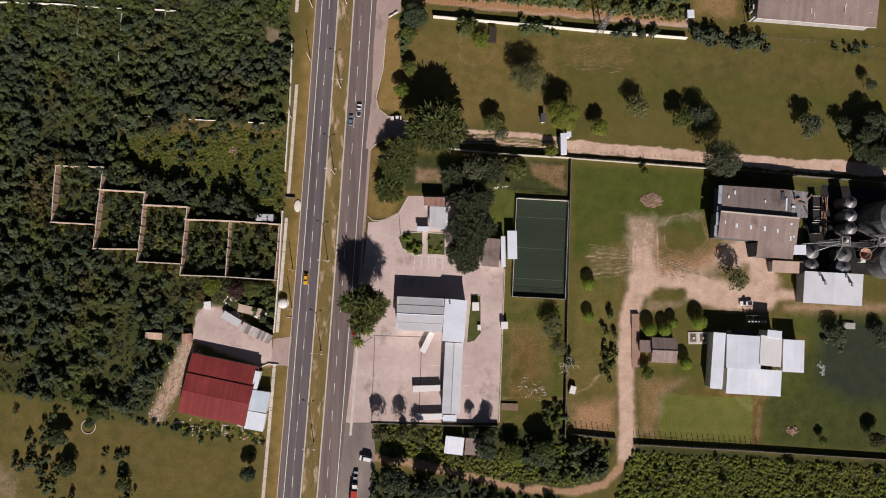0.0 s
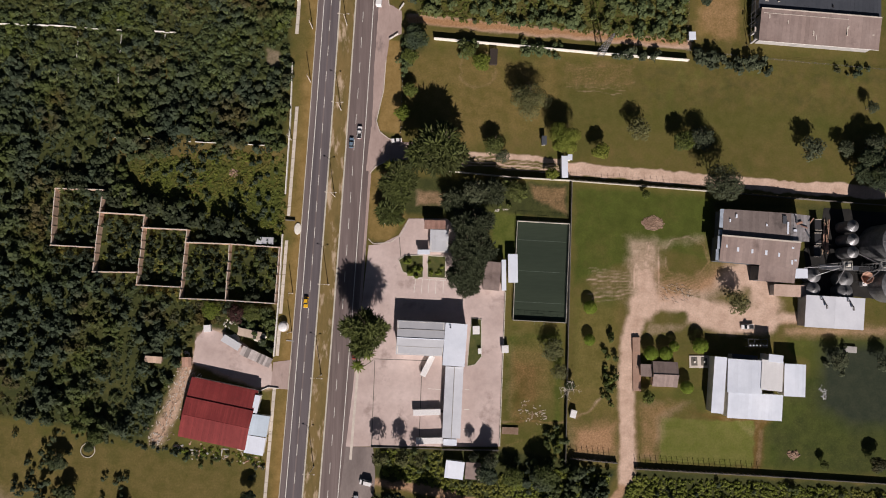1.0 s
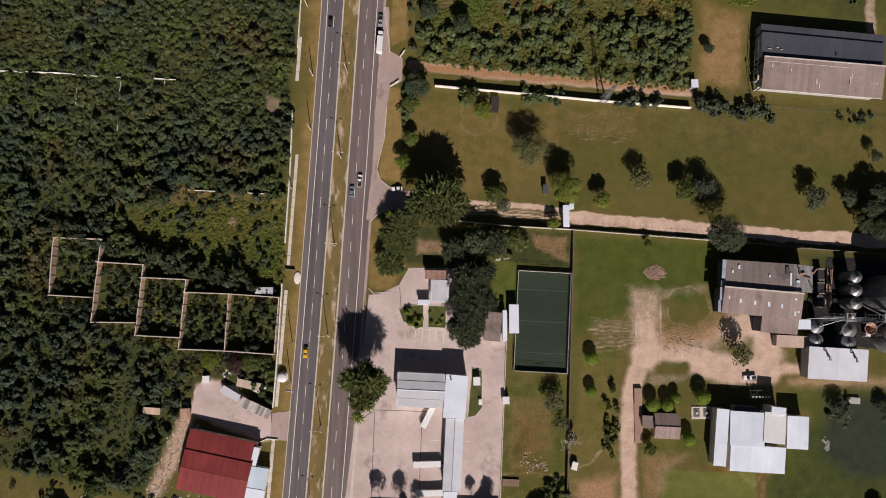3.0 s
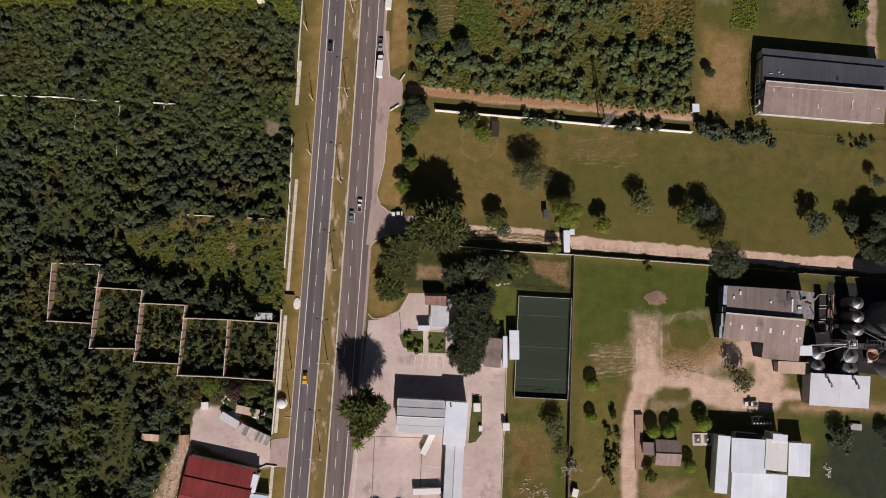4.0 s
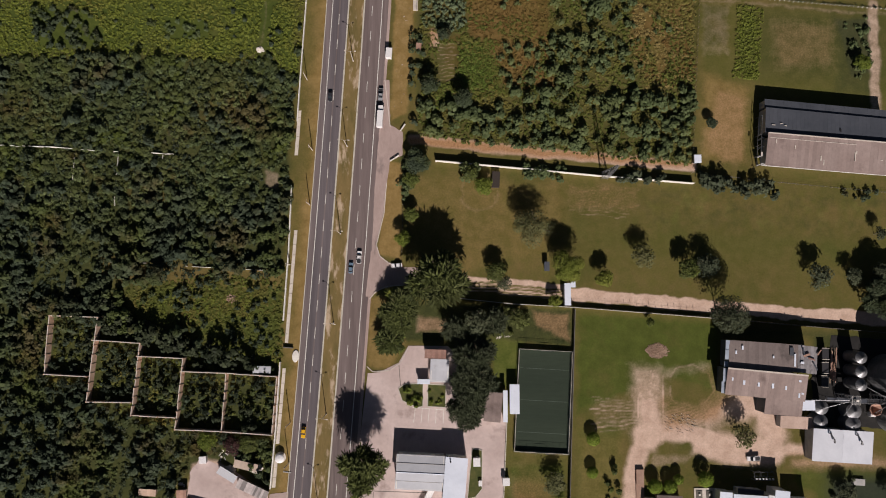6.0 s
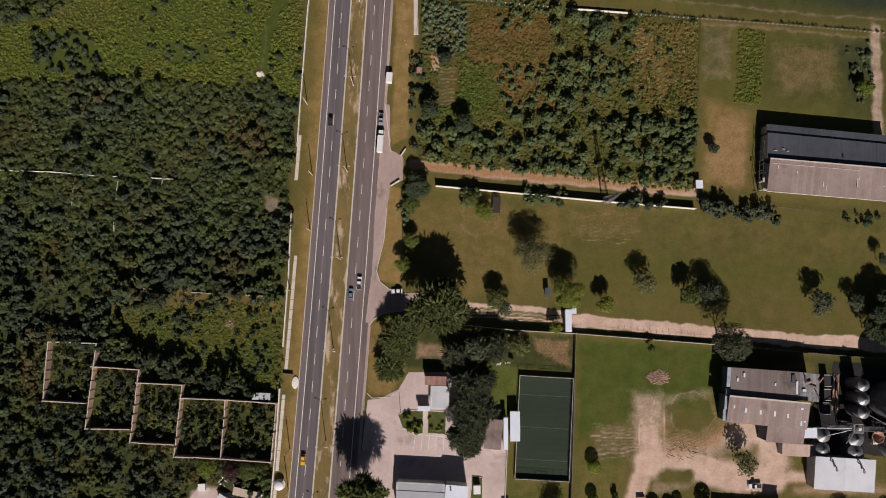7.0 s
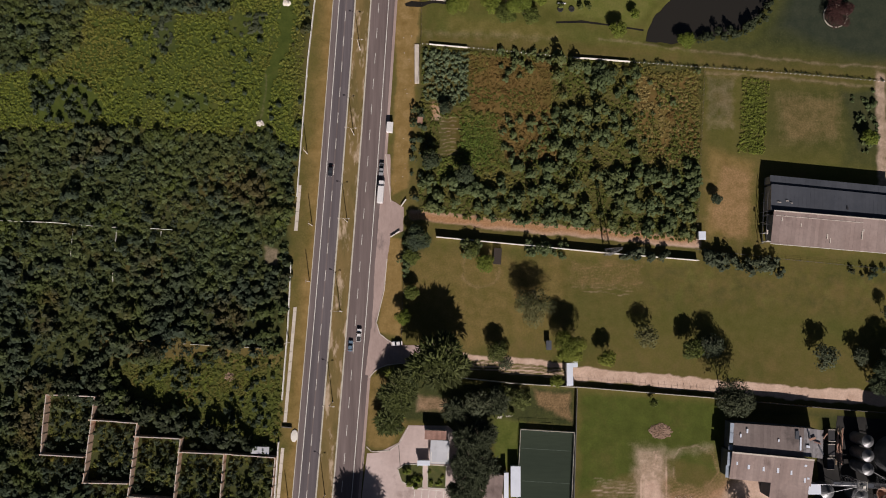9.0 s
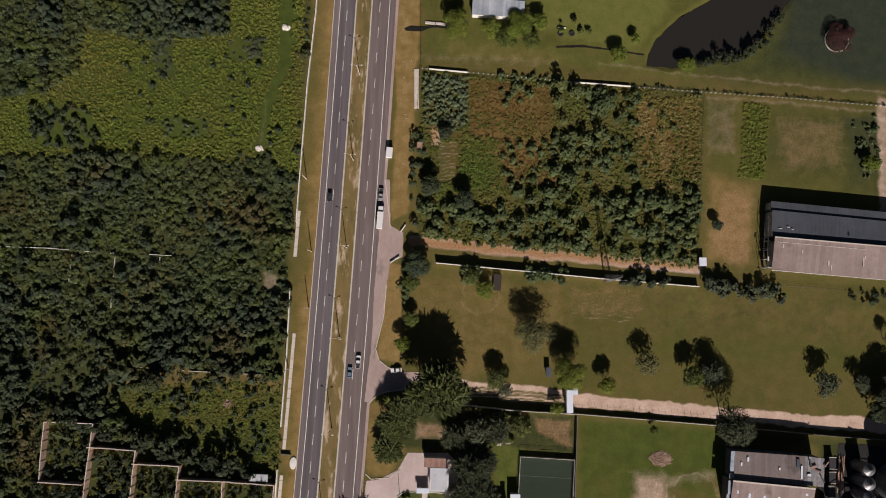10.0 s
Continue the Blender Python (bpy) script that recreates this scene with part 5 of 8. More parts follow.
for x, y in ((-1.5, -9.0), (6.5, -10.2)):
    part("roof_stain", boxes((x, y, 3.95, x + 0.35, y + 1.9, 4.02)), DARKWALL, works, "dark tar patch on the roof", m=pose(0, 0, 0.13, 2.5 if x < 0 else 3, 0, 8))
building("annex", "blue and white sheet-roofed annex beside the workshop", "annex", (
    (-62.9, -122.0, 7.5, 8.1, -8.0, 3.7, 0.3, BLUEROOF, WHITEWALL, {"kind": "south"}),
    (-64.3, -129.8, 7.7, 7.1, -9.4, 3.4, 0.5, WHITEROOF, WHITEWALL, {"kind": "north"}),
    (-64.2, -113.6, 2.3, 7.1, -10.7, 4.0, 0.0, WHITEROOF, WHITEWALL, F),))
building("shanty", "shanty with patched silvery corrugated roof", "shanty", ((-65.3, -95.2, 13.0, 3.8, -23.9, 2.3, 0.3, surface("patched silver sheet", (0.36, 0.32, 0.31), (0.50, 0.46, 0.45), 0.6, big=0.3, fine=1.5, stain=((0.25, 0.13, 0.09), 0.3, 0.6), per_object=0.5, bump=0.0), WOOD, {"kind": "south", "pitch": 0.9}),))
building("shanty", "shanty with beige fibre sheet roof among scrap", "shanty", ((-68.2, -86.1, 9.5, 3.2, -11.7, 2.3, 0.4, surface("grey-beige sheet", (0.33, 0.26, 0.21), (0.43, 0.35, 0.29), 0.85, per_object=0.12), WOOD, {"kind": "north", "pitch": 0.9}),))
building("lean_to", "lean-to under sagging white tarpaulin and sheets", "shanty", ((-75.5, -89.7, 8.0, 3.0, -30.0, 1.9, 0.3, TARP, WOOD, {"kind": "south", "pitch": 2.2}),))
building("brick_hut", "tiny brick hut with rusty roof", "hut", ((-92.8, -97.7, 3.8, 4.0, 4.0, 2.3, 0.2, RUSTROOF, BLOCK, N),))
building("scrub_hut", "small hut with pale board roof in the scrub", "hut", ((-106.1, -96.8, 6.8, 2.7, -3.2, 2.4, 0.2, surface("pale board", (0.46, 0.33, 0.25), (0.56, 0.43, 0.34), 0.85, per_object=0.1), WOOD, N),))
building("store_hut", "small grey slab-roofed hut behind the ruin", "hut", ((-63.3, -48.5, 7.1, 2.8, -1.0, 2.6, 0.0, GREYROOF, BLOCK, F),))

# the great shed to the north-east and the house by the pond
hall, hall_m = building("livestock_shed", "long shed with brown and blue-grey ribbed metal roofs", "barn", (
    (165.0, 43.0, 50.7, 13.4, -3.5, 6.2, 1.6, BROWNROOF, GREYWALL, {"kind": "north", "pitch": 1.6, "over": 1.3}),
    (165.7, 55.0, 51.9, 10.8, -4.2, 6.0, 0.6, DARKROOF, GREYWALL, {"kind": "south", "pitch": 1.6}),
    (166.6, 62.4, 52.9, 3.7, -4.1, 5.0, 0.3, DARKROOF, GREYWALL, {"kind": "south", "pitch": 1.6}),))
hx, hy, hw, hd, ha = 165.0, 43.0, 50.7, 13.4, -3.5
part("gutter", boxes((-hw / 2, -hd / 2 - 0.16, 6.05, hw / 2, -hd / 2 - 0.02, 6.2)), FRESHWHITE, hall, "white eaves gutter")
part("lap_strip", boxes((-hw / 2 + 1.0, hd / 2 - 2.1, 7.62, hw / 2 - 14.0, hd / 2 - 1.9, 7.7)), PALE, hall, "pale lap strip on the roof")
for x, y, w, d in ((-23.5, 10.2, 1.5, 0.25), (-20.0, 11.0, 1.0, 0.3), (-18.2, 10.3, 0.9, 0.25), (5.0, 9.6, 0.5, 1.3)):
    part("roof_patch", boxes((x, y, 6.72, x + w, y + d, 6.82)), PALE if w > 0.6 else DARKSTEEL, hall, "small patch on the dark roof")
for k in range(4):
    part("buttress", bevelled(boxes((-hw / 2 - 0.7, -hd / 2 + 1 + k * (hd - 2.6) / 3, 0, -hw / 2 + 0.3, -hd / 2 + 1.4 + k * (hd - 2.6) / 3, 4.6)), 0.05), GREYWALL, hall)
for x, y, w, d in ((-22, 2.6, 0.5, 1.5), (-27.5, -3.2, 0.6, 1.8), (-14.0, 1.0, 0.4, 1.4), (-3.0, -3.0, 0.5, 2.0), (-1.6, -4.6, 0.35, 2.0), (11.0, -2.0, 0.4, 3.5), (11.5, 1.0, 0.4, 1.2), (22.0, -1.0, 0.8, 0.4)):
    z = 6.2 + 1.6 * (y + hd / 2) / hd
    part("roof_patch", boxes((x, y, z + 0.08, x + w, y + d, z + 0.10 + 1.6 * d / hd)), PALE, hall, "pale patch on the roof")
part("ridge_cap", boxes((-hw / 2, hd / 2 - 0.35, 7.83, hw / 2, hd / 2 + 0.1, 7.95)), PALE, hall, "pale ridge flashing")
bm = bmesh.new()
for y in (-6.5, -2.2, 2.2, 6.5, 10.5, 14.5):
    tube(bm, (-hw / 2 - 1.6, y, 0), (-hw / 2 - 1.6, y, 5.6), 0.1, 0.1, 6)
for z in (2.6, 5.6):
    tube(bm, (-hw / 2 - 1.6, -6.5, z), (-hw / 2 - 1.6, 14.5, z), 0.1, 0.1, 6)
part("gable_frame", bm, STEEL, hall, "steel frame against the gable")
BLUEGREYROOF = surface("faded blue-grey sheet", (0.20, 0.23, 0.27), (0.31, 0.34, 0.38), 0.6, big=0.15, fine=1.0, per_object=0.15, bump=0.0)
building("pond_house", "house with grey-blue sheet roof among trees", "house", ((27.7, 147.8, 21.8, 12.7, -2.1, 3.6, 1.6, BLUEGREYROOF, WHITEWALL, {"pitch": 1.0}),))
building("pump_house", "tiny white flat-roofed pump house", "hut", ((113.1, 40.8, 3.0, 3.5, 1.4, 2.4, 0.0, WHITEROOF, WHITEWALL, F),))
building("gate_house", "narrow white gate canopy over the lane", "gate", ((58.7, -16.3, 2.6, 9.0, 1.0, 3.9, 0.0, WHITEROOF, WHITEWALL, F), (60.9, -12.3, 1.9, 2.4, 1.0, 3.9, 0.0, WHITEROOF, WHITEWALL, F)))
building("garden_hut", "small dark garden hut under the trees", "hut", ((50.5, -5.1, 2.1, 3.8, 1.0, 2.3, 0.3, DARKROOF, WHITEWALL, N),))

# the ruin: roofless rooms of bare block
RUINBLOCK = surface("sun-bleached block", (0.46, 0.315, 0.23), (0.60, 0.44, 0.335), 0.9, big=0.3, fine=2.0, stain=((0.30, 0.24, 0.19), 0.4, 0.62))
ruin_at = -102.6, -52.1
ruin = thing("ruined_building", pose(*ruin_at, 0), "roofless row of bare block rooms overgrown inside", "ruin")
RUIN_LINES = ([(-147.5, -28.6), (-128.2, -28.9)], [(-147.9, -28.6), (-148.5, -51.6)], [(-148.5, -51.6), (-131.8, -52.3)], [(-128.9, -29.0), (-131.3, -62.1)], [(-130.5, -38.0), (-111.4, -38.9)], [(-131.3, -62.1), (-114.0, -62.1)],
             [(-111.7, -38.9), (-113.6, -67.1)], [(-112.6, -44.0), (-94.4, -44.6)], [(-113.6, -67.1), (-96.4, -67.8)], [(-94.4, -44.6), (-96.2, -72.3)], [(-95.1, -49.7), (-77.2, -50.1)], [(-77.2, -50.1), (-78.0, -72.8)],
             [(-96.2, -72.3), (-78.0, -72.8)], [(-77.2, -50.1), (-57.1, -51.2)], [(-57.1, -51.2), (-58.3, -73.9)], [(-78.0, -72.8), (-58.3, -73.9)])
for k, (a, b) in enumerate(RUIN_LINES):
    ln, an = math.hypot(b[0] - a[0], b[1] - a[1]), math.degrees(math.atan2(b[1] - a[1], b[0] - a[0]))
    m = pose(a[0] - ruin_at[0], a[1] - ruin_at[1], 0, 0, 0, an)
    rnd = random.Random(40 + k)
    bays = max(2, round(ln / 3.6))
    for i in range(bays):
        x0, x1 = ln * i / bays, ln * (i + 1) / bays
        top = 3.6 - (rnd.choice((0, 0, 0, 0.15, 0.4)))
        part("wall_panel", boxes((x0 + 0.16, -0.15, 0, x1 - 0.16, 0.15, top)), RUINBLOCK, ruin, m=m)
        part("coping", boxes((x0 + 0.16, -0.16, top + 0.002, x1 - 0.16, 0.16, top + 0.05)), PALE, ruin, "pale capping along the wall top", m=m)
    for i in range(bays + 1):
        x = ln * i / bays
        part("pillar", bevelled(boxes((x - 0.155, -0.24 - 0.004 * k, 0, x + 0.155, 0.24 + 0.004 * k, 3.68 + 0.01 * k)), 0.02), RUINBLOCK, ruin, m=m)


# ---- walls and fences ----
def wall_run(name, pts, h, t, material, label, bay=4.0, posts=True):
    ob = thing(name, pose(*pts[0], 0), label, "wall", kind="structure")
    for a, b in zip(pts, pts[1:]):
        ln, an = math.hypot(b[0] - a[0], b[1] - a[1]), math.degrees(math.atan2(b[1] - a[1], b[0] - a[0]))
        m = pose(a[0] - pts[0][0], a[1] - pts[0][1], 0, 0, 0, an)
        n = max(1, round(ln / bay))
        w = ln / n
        panel = mesh_of("wall_panel", boxes((0.13, -t / 2, -0.1, w - 0.13, t / 2, h), (0.13, -t / 2 - 0.04, h + 0.002, w - 0.13, t / 2 + 0.04, h + 0.07)), material)
        post = mesh_of("post", boxes((-0.127, -t / 2 - 0.05, -0.1, 0.127, t / 2 + 0.05, h + 0.15)), material)
        for k in range(n):
            shared("wall_panel", panel, ob, m @ pose(k * w, 0, 0))
            if posts:
                shared("post", post, ob, m @ pose(k * w, 0, 0))
    return ob


def fence_run(name, pts, h, label, bay=2.4, wires=(0.4, 0.9, 1.4), material=None, r=0.06):
    ob = thing(name, pose(*pts[0], 0), label, "fence", kind="structure")
    for a, b in zip(pts, pts[1:]):
        ln, an = math.hypot(b[0] - a[0], b[1] - a[1]), math.degrees(math.atan2(b[1] - a[1], b[0] - a[0]))
        m = pose(a[0] - pts[0][0], a[1] - pts[0][1], 0, 0, 0, an)
        n = max(1, round(ln / bay))
        bm = bmesh.new()
        tube(bm, (0, 0, -0.2), (0, 0, h), r, r * 0.8, 6)
        post = mesh_of("post", bm, material or WOOD)
        for k in range(n):
            shared("post", post, ob, m @ pose(k * ln / n, 0, 0))
        for z in wires:
            bm = bmesh.new()
            tube(bm, (0, 0.07, z), (ln, 0.07, z), 0.02, 0.02, 4)
            part("wire", bm, DARKSTEEL, ob, m=m)
    return ob


wall_run("wall_north", [(4.3, 37.7), (43.3, 35.0), (72.3, 32.9), (112.0, 30.6)], 2.3, 0.2, WHITEWALL, "long whitewashed block wall along the earth road")
wall_run("wall_lane", [(2.6, -18.0), (15.1, -18.8), (36.4, -20.6), (62.0, -21.6)], 2.4, 0.18, KERB, "weathered pale block wall along the lane")
wall_run("wall_lane", [(62.2, -21.6), (91.0, -23.3), (119.6, -25.0)], 1.5, 0.18, KERB, "low pale block wall under a post fence")
# same wall in a dark material, the mill's shade painted on this stretch
wall_run("wall_lane", [(119.8, -25.0), (155.5, -27.5), (213.4, -30.9)], 2.2, 0.12, DARKWALL, "block wall behind the mill, dark colour for the mill's shade")
fence_run("fence_lane", [(62.5, -21.3), (91.0, -23.0), (119.6, -24.7), (162.8, -27.7)], 3.1, "row of fence posts along the lane wall", 2.5, (2.2,), r=0.09)
wall_run("wall_road", [(-47.5, 188.1), (-48.8, 143.0), (-51.1, 111.1), (-52.8, 68.1), (-53.3, 52.8)], 1.5, 0.24, FRESHWHITE, "low whitewashed wall along the roadside scrub", 3.5)
wall_run("wall_road", [(-54.6, 26.0), (-54.8, 0.6), (-55.9, -29.2)], 1.5, 0.28, FRESHWHITE, "low whitewashed wall along the roadside scrub", 3.5)
wall_run("wall_road", [(-56.5, -45.7), (-57.3, -72.4), (-58.5, -95.3)], 1.7, 0.28, FRESHWHITE, "low whitewashed wall between ruin and verge", 3.5)
wall_run("wall_yard", [(-65.0, -109.6), (-60.5, -107.6), (-56.3, -108.0)], 0.5, 0.25, WHITEWALL, "short whitewashed yard wall", 3.0)
wall_run("wall_south", [(61.7, -134.6), (80.6, -136.3)], 1.5, 0.25, DARKWALL, "dark weathered farm boundary wall", 3.0)
wall_run("wall_south", [(87.9, -138.5), (140.7, -141.0), (208.4, -144.7)], 1.5, 0.25, DARKWALL, "dark weathered farm boundary wall", 3.0)
fence_run("fence_farm", [(62.6, -134.1), (80.1, -135.7)], 3.4, "tall wooden posts along the farm boundary wall", 2.2, (1.9, 2.6, 3.2), r=0.13)
fence_run("fence_farm", [(88.4, -138.0), (140.7, -140.5)], 3.4, "tall wooden posts along the farm boundary wall", 2.2, (1.9, 2.6, 3.2), r=0.13)
wall_run("wall_court", [(62.2, -22.3), (60.7, -81.4), (59.4, -137.3)], 2.2, 0.2, DARKWALL, "dark weathered wall between court and farm", 3.0)
wall_run("wall_forecourt", [(35.0, -68.0), (33.0, -130.3)], 0.5, 0.3, KERB, "low kerb wall along the forecourt", 4.0, False)
wall_run("wall_forecourt", [(-18.6, -130.9), (9.4, -131.4)], 0.5, 0.2, DARKWALL, "low dark weathered wall at the forecourt's end", 3.0)
wall_run("wall_forecourt", [(9.8, -131.4), (32.7, -131.6)], 1.6, 0.2, DARKWALL, "dark weathered wall at the forecourt's end", 3.0)
fence_run("fence_field", [(-3.6, 119.3), (16.1, 118.2), (60.2, 115.1), (102.0, 113.1), (152.4, 110.9), (210.1, 107.6)], 0.9, "white concrete fence posts along the field", 2.0, (0.35, 0.7), material=FRESHWHITE, r=0.12)
wall_run("wall_field", [(60.2, 115.1), (84.1, 114.0)], 1.1, 0.24, WHITEWALL, "low whitewashed wall at the field's edge", 4.0)
wall_run("wall_field", [(-0.5, 119.1), (15.6, 118.1)], 1.0, 0.2, WHITEWALL, "low whitewashed wall at the field's edge", 4.0)
fence_run("fence_field", [(115.6, 110.6), (113.6, 74.8), (111.6, 37.5)], 1.6, "thin wooden post fence between field and yard", 2.6)
fence_run("fence_park", [(111.3, 35.2), (145.9, 32.1), (206.9, 27.7)], 1.5, "thin wooden post fence along the meadow", 3.0)
fence_run("fence_verge", [(-5.9, 189.5), (-4.2, 124.6), (-5.2, 100.3)], 1.5, "thin wooden post fence along the verge", 3.0)
fence_run("fence_park", [(-8.7, 25.7), (-9.1, -4.6)], 1.5, "white post fence beside the verge", 2.2, material=WHITEWALL, r=0.09)
wall_run("kerb_wall", [(-14.6, 37.3), (-10.8, 39.9)], 0.8, 0.35, WHITEWALL, "short white splay wall at the road mouth", 3.0, False)
wall_run("kerb_wall", [(-10.6, 50.1), (-8.6, 53.2)], 0.8, 0.35, WHITEWALL, "short white splay wall at the road mouth", 3.0, False)
nx, ny, nw, nd, na = -5.7, 110.6, 1.9, 16.9, 1.7
tagged(part("culvert_slab", bevelled(boxes((-nw / 2, -nd / 2, -0.1, nw / 2, nd / 2, 0.4)), 0.05), PALE, m=pose(nx, ny, 0, 0, 0, na)), "long pale concrete culvert slab on the verge", "slab", kind="structure")
def kerb_run(pts, label):
    ob = thing("kerb_edge", Matrix.Identity(4), label, "kerb", kind="structure")
    for a, b in zip(pts, pts[1:]):
        ln, an = math.hypot(b[0] - a[0], b[1] - a[1]), math.degrees(math.atan2(b[1] - a[1], b[0] - a[0]))
        part("kerb_stone", boxes((-0.1, -0.16, -0.05, ln + 0.1, 0.16, 0.2)), PALE, ob, m=pose(*a, 0, 0, 0, an))


kerb_run([(-15.8, 28.2), (-16.5, 15.6), (-19.3, 2.4), (-17.8, -2.1), (-14.3, -4.8), (-10.6, -6.2)], "pale kerb curving round the verge")
kerb_run([(-21.5, -19.7), (-18.9, -16.5), (-14.4, -14.4), (-8.1, -13.8)], "pale kerb of the side-road mouth")
kerb_run([(-21.7, -47.0), (-19.6, -48.9), (-12.6, -48.3), (-8.4, -45.2), (-5.3, -39.0)], "pale kerb curving round the grass")
kerb_run([(-17.6, 71.8), (-14.9, 52.1)], "pale kerb of the lay-by")
wall_run("culvert_wall", [(-2.9, 139.2), (6.1, 138.7)], 0.5, 0.9, PALE, "low pale culvert wall at the field drain", 5.0, False)
slab("ditch", [(-11.5, 136.7), (-8.6, 138.0), (-2.9, 137.9), (1.4, 138.6), (6.6, 138.2), (6.7, 137.0), (0.2, 137.3), (-3.8, 135.7), (-8.1, 135.3), (-11.0, 135.5)], -0.05, 0.05, DITCHSHADE, "muddy ditch mouth with shade in its near-black colour", "ditch", 0.2)
slab("ditch", [(52.9, 130.8), (63.7, 131.6), (74.5, 130.4), (90.1, 128.4), (90.1, 127.7), (74.5, 129.7), (63.7, 130.6), (52.9, 130.0)], -0.05, 0.05, DITCHSHADE, "narrow drain across the grass with shade in its colour", "ditch", 0.1)
# low foundations in the scrub
for a, b in ([(-184.0, 40.3), (-151.8, 39.9)], [(-151.8, 39.9), (-135.2, 38.8)], [(-127.6, 38.5), (-125.9, 38.6)], [(-112.1, 38.4), (-102.8, 38.1)], [(-143.3, 39.1), (-143.9, 19.5)], [(-107.9, 37.5), (-108.2, 25.7)], [(-125.9, 38.1), (-126.3, 16.4)], [(-126.5, -6.7), (-111.5, -6.9)], [(-96.3, -7.8), (-82.4, -8.3)], [(-71.9, -8.6), (-63.7, -8.9)]):
    ln, an = math.hypot(b[0] - a[0], b[1] - a[1]), math.degrees(math.atan2(b[1] - a[1], b[0] - a[0]))
    bm = bmesh.new()
    rnd = random.Random(int(ln * 10))
    x = 0.0
    while x < ln:
        run = rnd.uniform(0.8, 2.2)
        box(bm, x, -0.07, -0.1, min(ln, x + run - 0.02), 0.07, rnd.choice((0.3, 1.3, 1.5, 1.6)) - (0.5 if abs(b[1] - a[1]) > 8 or a[1] < 0 else 0))
        x += run
    tagged(part("old_wall", bm, WHITEWALL, m=pose(*a, 0, 0, 0, an)), "broken pale block wall standing in the scrub", "wall", kind="structure")

# ---- sports court ----
cx, cy, w, d, ang = 49.7, -59.5, 21.5, 40.5, -2.3
court = thing("sports_court", pose(cx, cy, 0, 0, 0, ang), "fenced small football court with dark green turf", "sports court")
part("turf", boxes((-w / 2, -d / 2, -0.1, w / 2, d / 2, 0.12)), TURF, court)
part("border", boxes((-w / 2 - 0.3, d / 2 + 0.003, 0, w / 2 + 0.3, d / 2 + 0.2, 1.5), (-w / 2 - 0.3, -d / 2 - 0.2, 0, w / 2 + 0.3, -d / 2 - 0.003, 1.5), (-w / 2 - 0.2, -d / 2, 0, -w / 2 - 0.003, d / 2, 1.5), (w / 2 + 0.003, -d / 2, 0, w / 2 + 0.2, d / 2, 1.5)), KERB, court, "pale low boundary wall")
CHALK = plain("faded pitch line", (0.10, 0.13, 0.11), 0.9)
for y in (-d / 2 + 7.5, 0, d / 2 - 7.5):
    part("pitch_line", boxes((-w / 2 + 0.6, y - 0.05, 0.121, w / 2 - 0.6, y + 0.05, 0.126)), CHALK, court)
bm = bmesh.new()
tube(bm, (0, 0, 0), (0, 0, 3.0), 0.06, 0.05, 8)
post = mesh_of("fence_post", bm, STEEL)
for k in range(15):
    for x in (-w / 2 - 0.15, w / 2 + 0.15):
        shared("fence_post", post, court, pose(x, -d / 2 + k * d / 14, 0))
for k in range(1, 8):
    for y in (-d / 2 - 0.15, d / 2 + 0.15):
        shared("fence_post", post, court, pose(-w / 2 + k * w / 8, y, 0))
for z in (3.0,):
    for a, b in (((-w / 2 - 0.15, -d / 2), (-w / 2 - 0.15, d / 2)), ((w / 2 + 0.15, -d / 2), (w / 2 + 0.15, d / 2)), ((-w / 2, -d / 2 - 0.15), (w / 2, -d / 2 - 0.15)), ((-w / 2, d / 2 + 0.15), (w / 2, d / 2 + 0.15))):
        bm = bmesh.new()
        tube(bm, (*a, z), (*b, z), 0.035, 0.035, 6)
        part("rail", bm, STEEL, court)
for a, b in (((-w / 2 - 0.15, -d / 2), (-w / 2 - 0.15, d / 2)), ((w / 2 + 0.15, -d / 2), (w / 2 + 0.15, d / 2)), ((-w / 2, -d / 2 - 0.15), (w / 2, -d / 2 - 0.15)), ((-w / 2, d / 2 + 0.15), (w / 2, d / 2 + 0.15))):
    bm = bmesh.new()
    a, b = Vector((*a, 0)), Vector((*b, 0))
    n = int((b - a).length / 0.5)
    for k in range(n):
        p = a.lerp(b, (k + 0.5) / n)
        tube(bm, p + Vector((0, 0, 0.5)), p + Vector((0, 0, 3.0)), 0.012, 0.012, 4)
    part("mesh_panel", bm, DARKSTEEL, court, "dark chain-link mesh")
for y, s in ((-d / 2 + 0.1, 1), (d / 2 - 0.1, -1)):
    bm = bmesh.new()
    for x in (-2.0, 2.0):
        tube(bm, (x, y, 0.1), (x, y, 2.2), 0.06, 0.06, 6)
        tube(bm, (x, y, 2.2), (x, y - s * 1.6, 0.1), 0.04, 0.04, 6)
    tube(bm, (-2.0, y, 2.2), (2.0, y, 2.2), 0.06, 0.06, 6)
    part("goal", bm, STEEL, court, "steel goal frame")


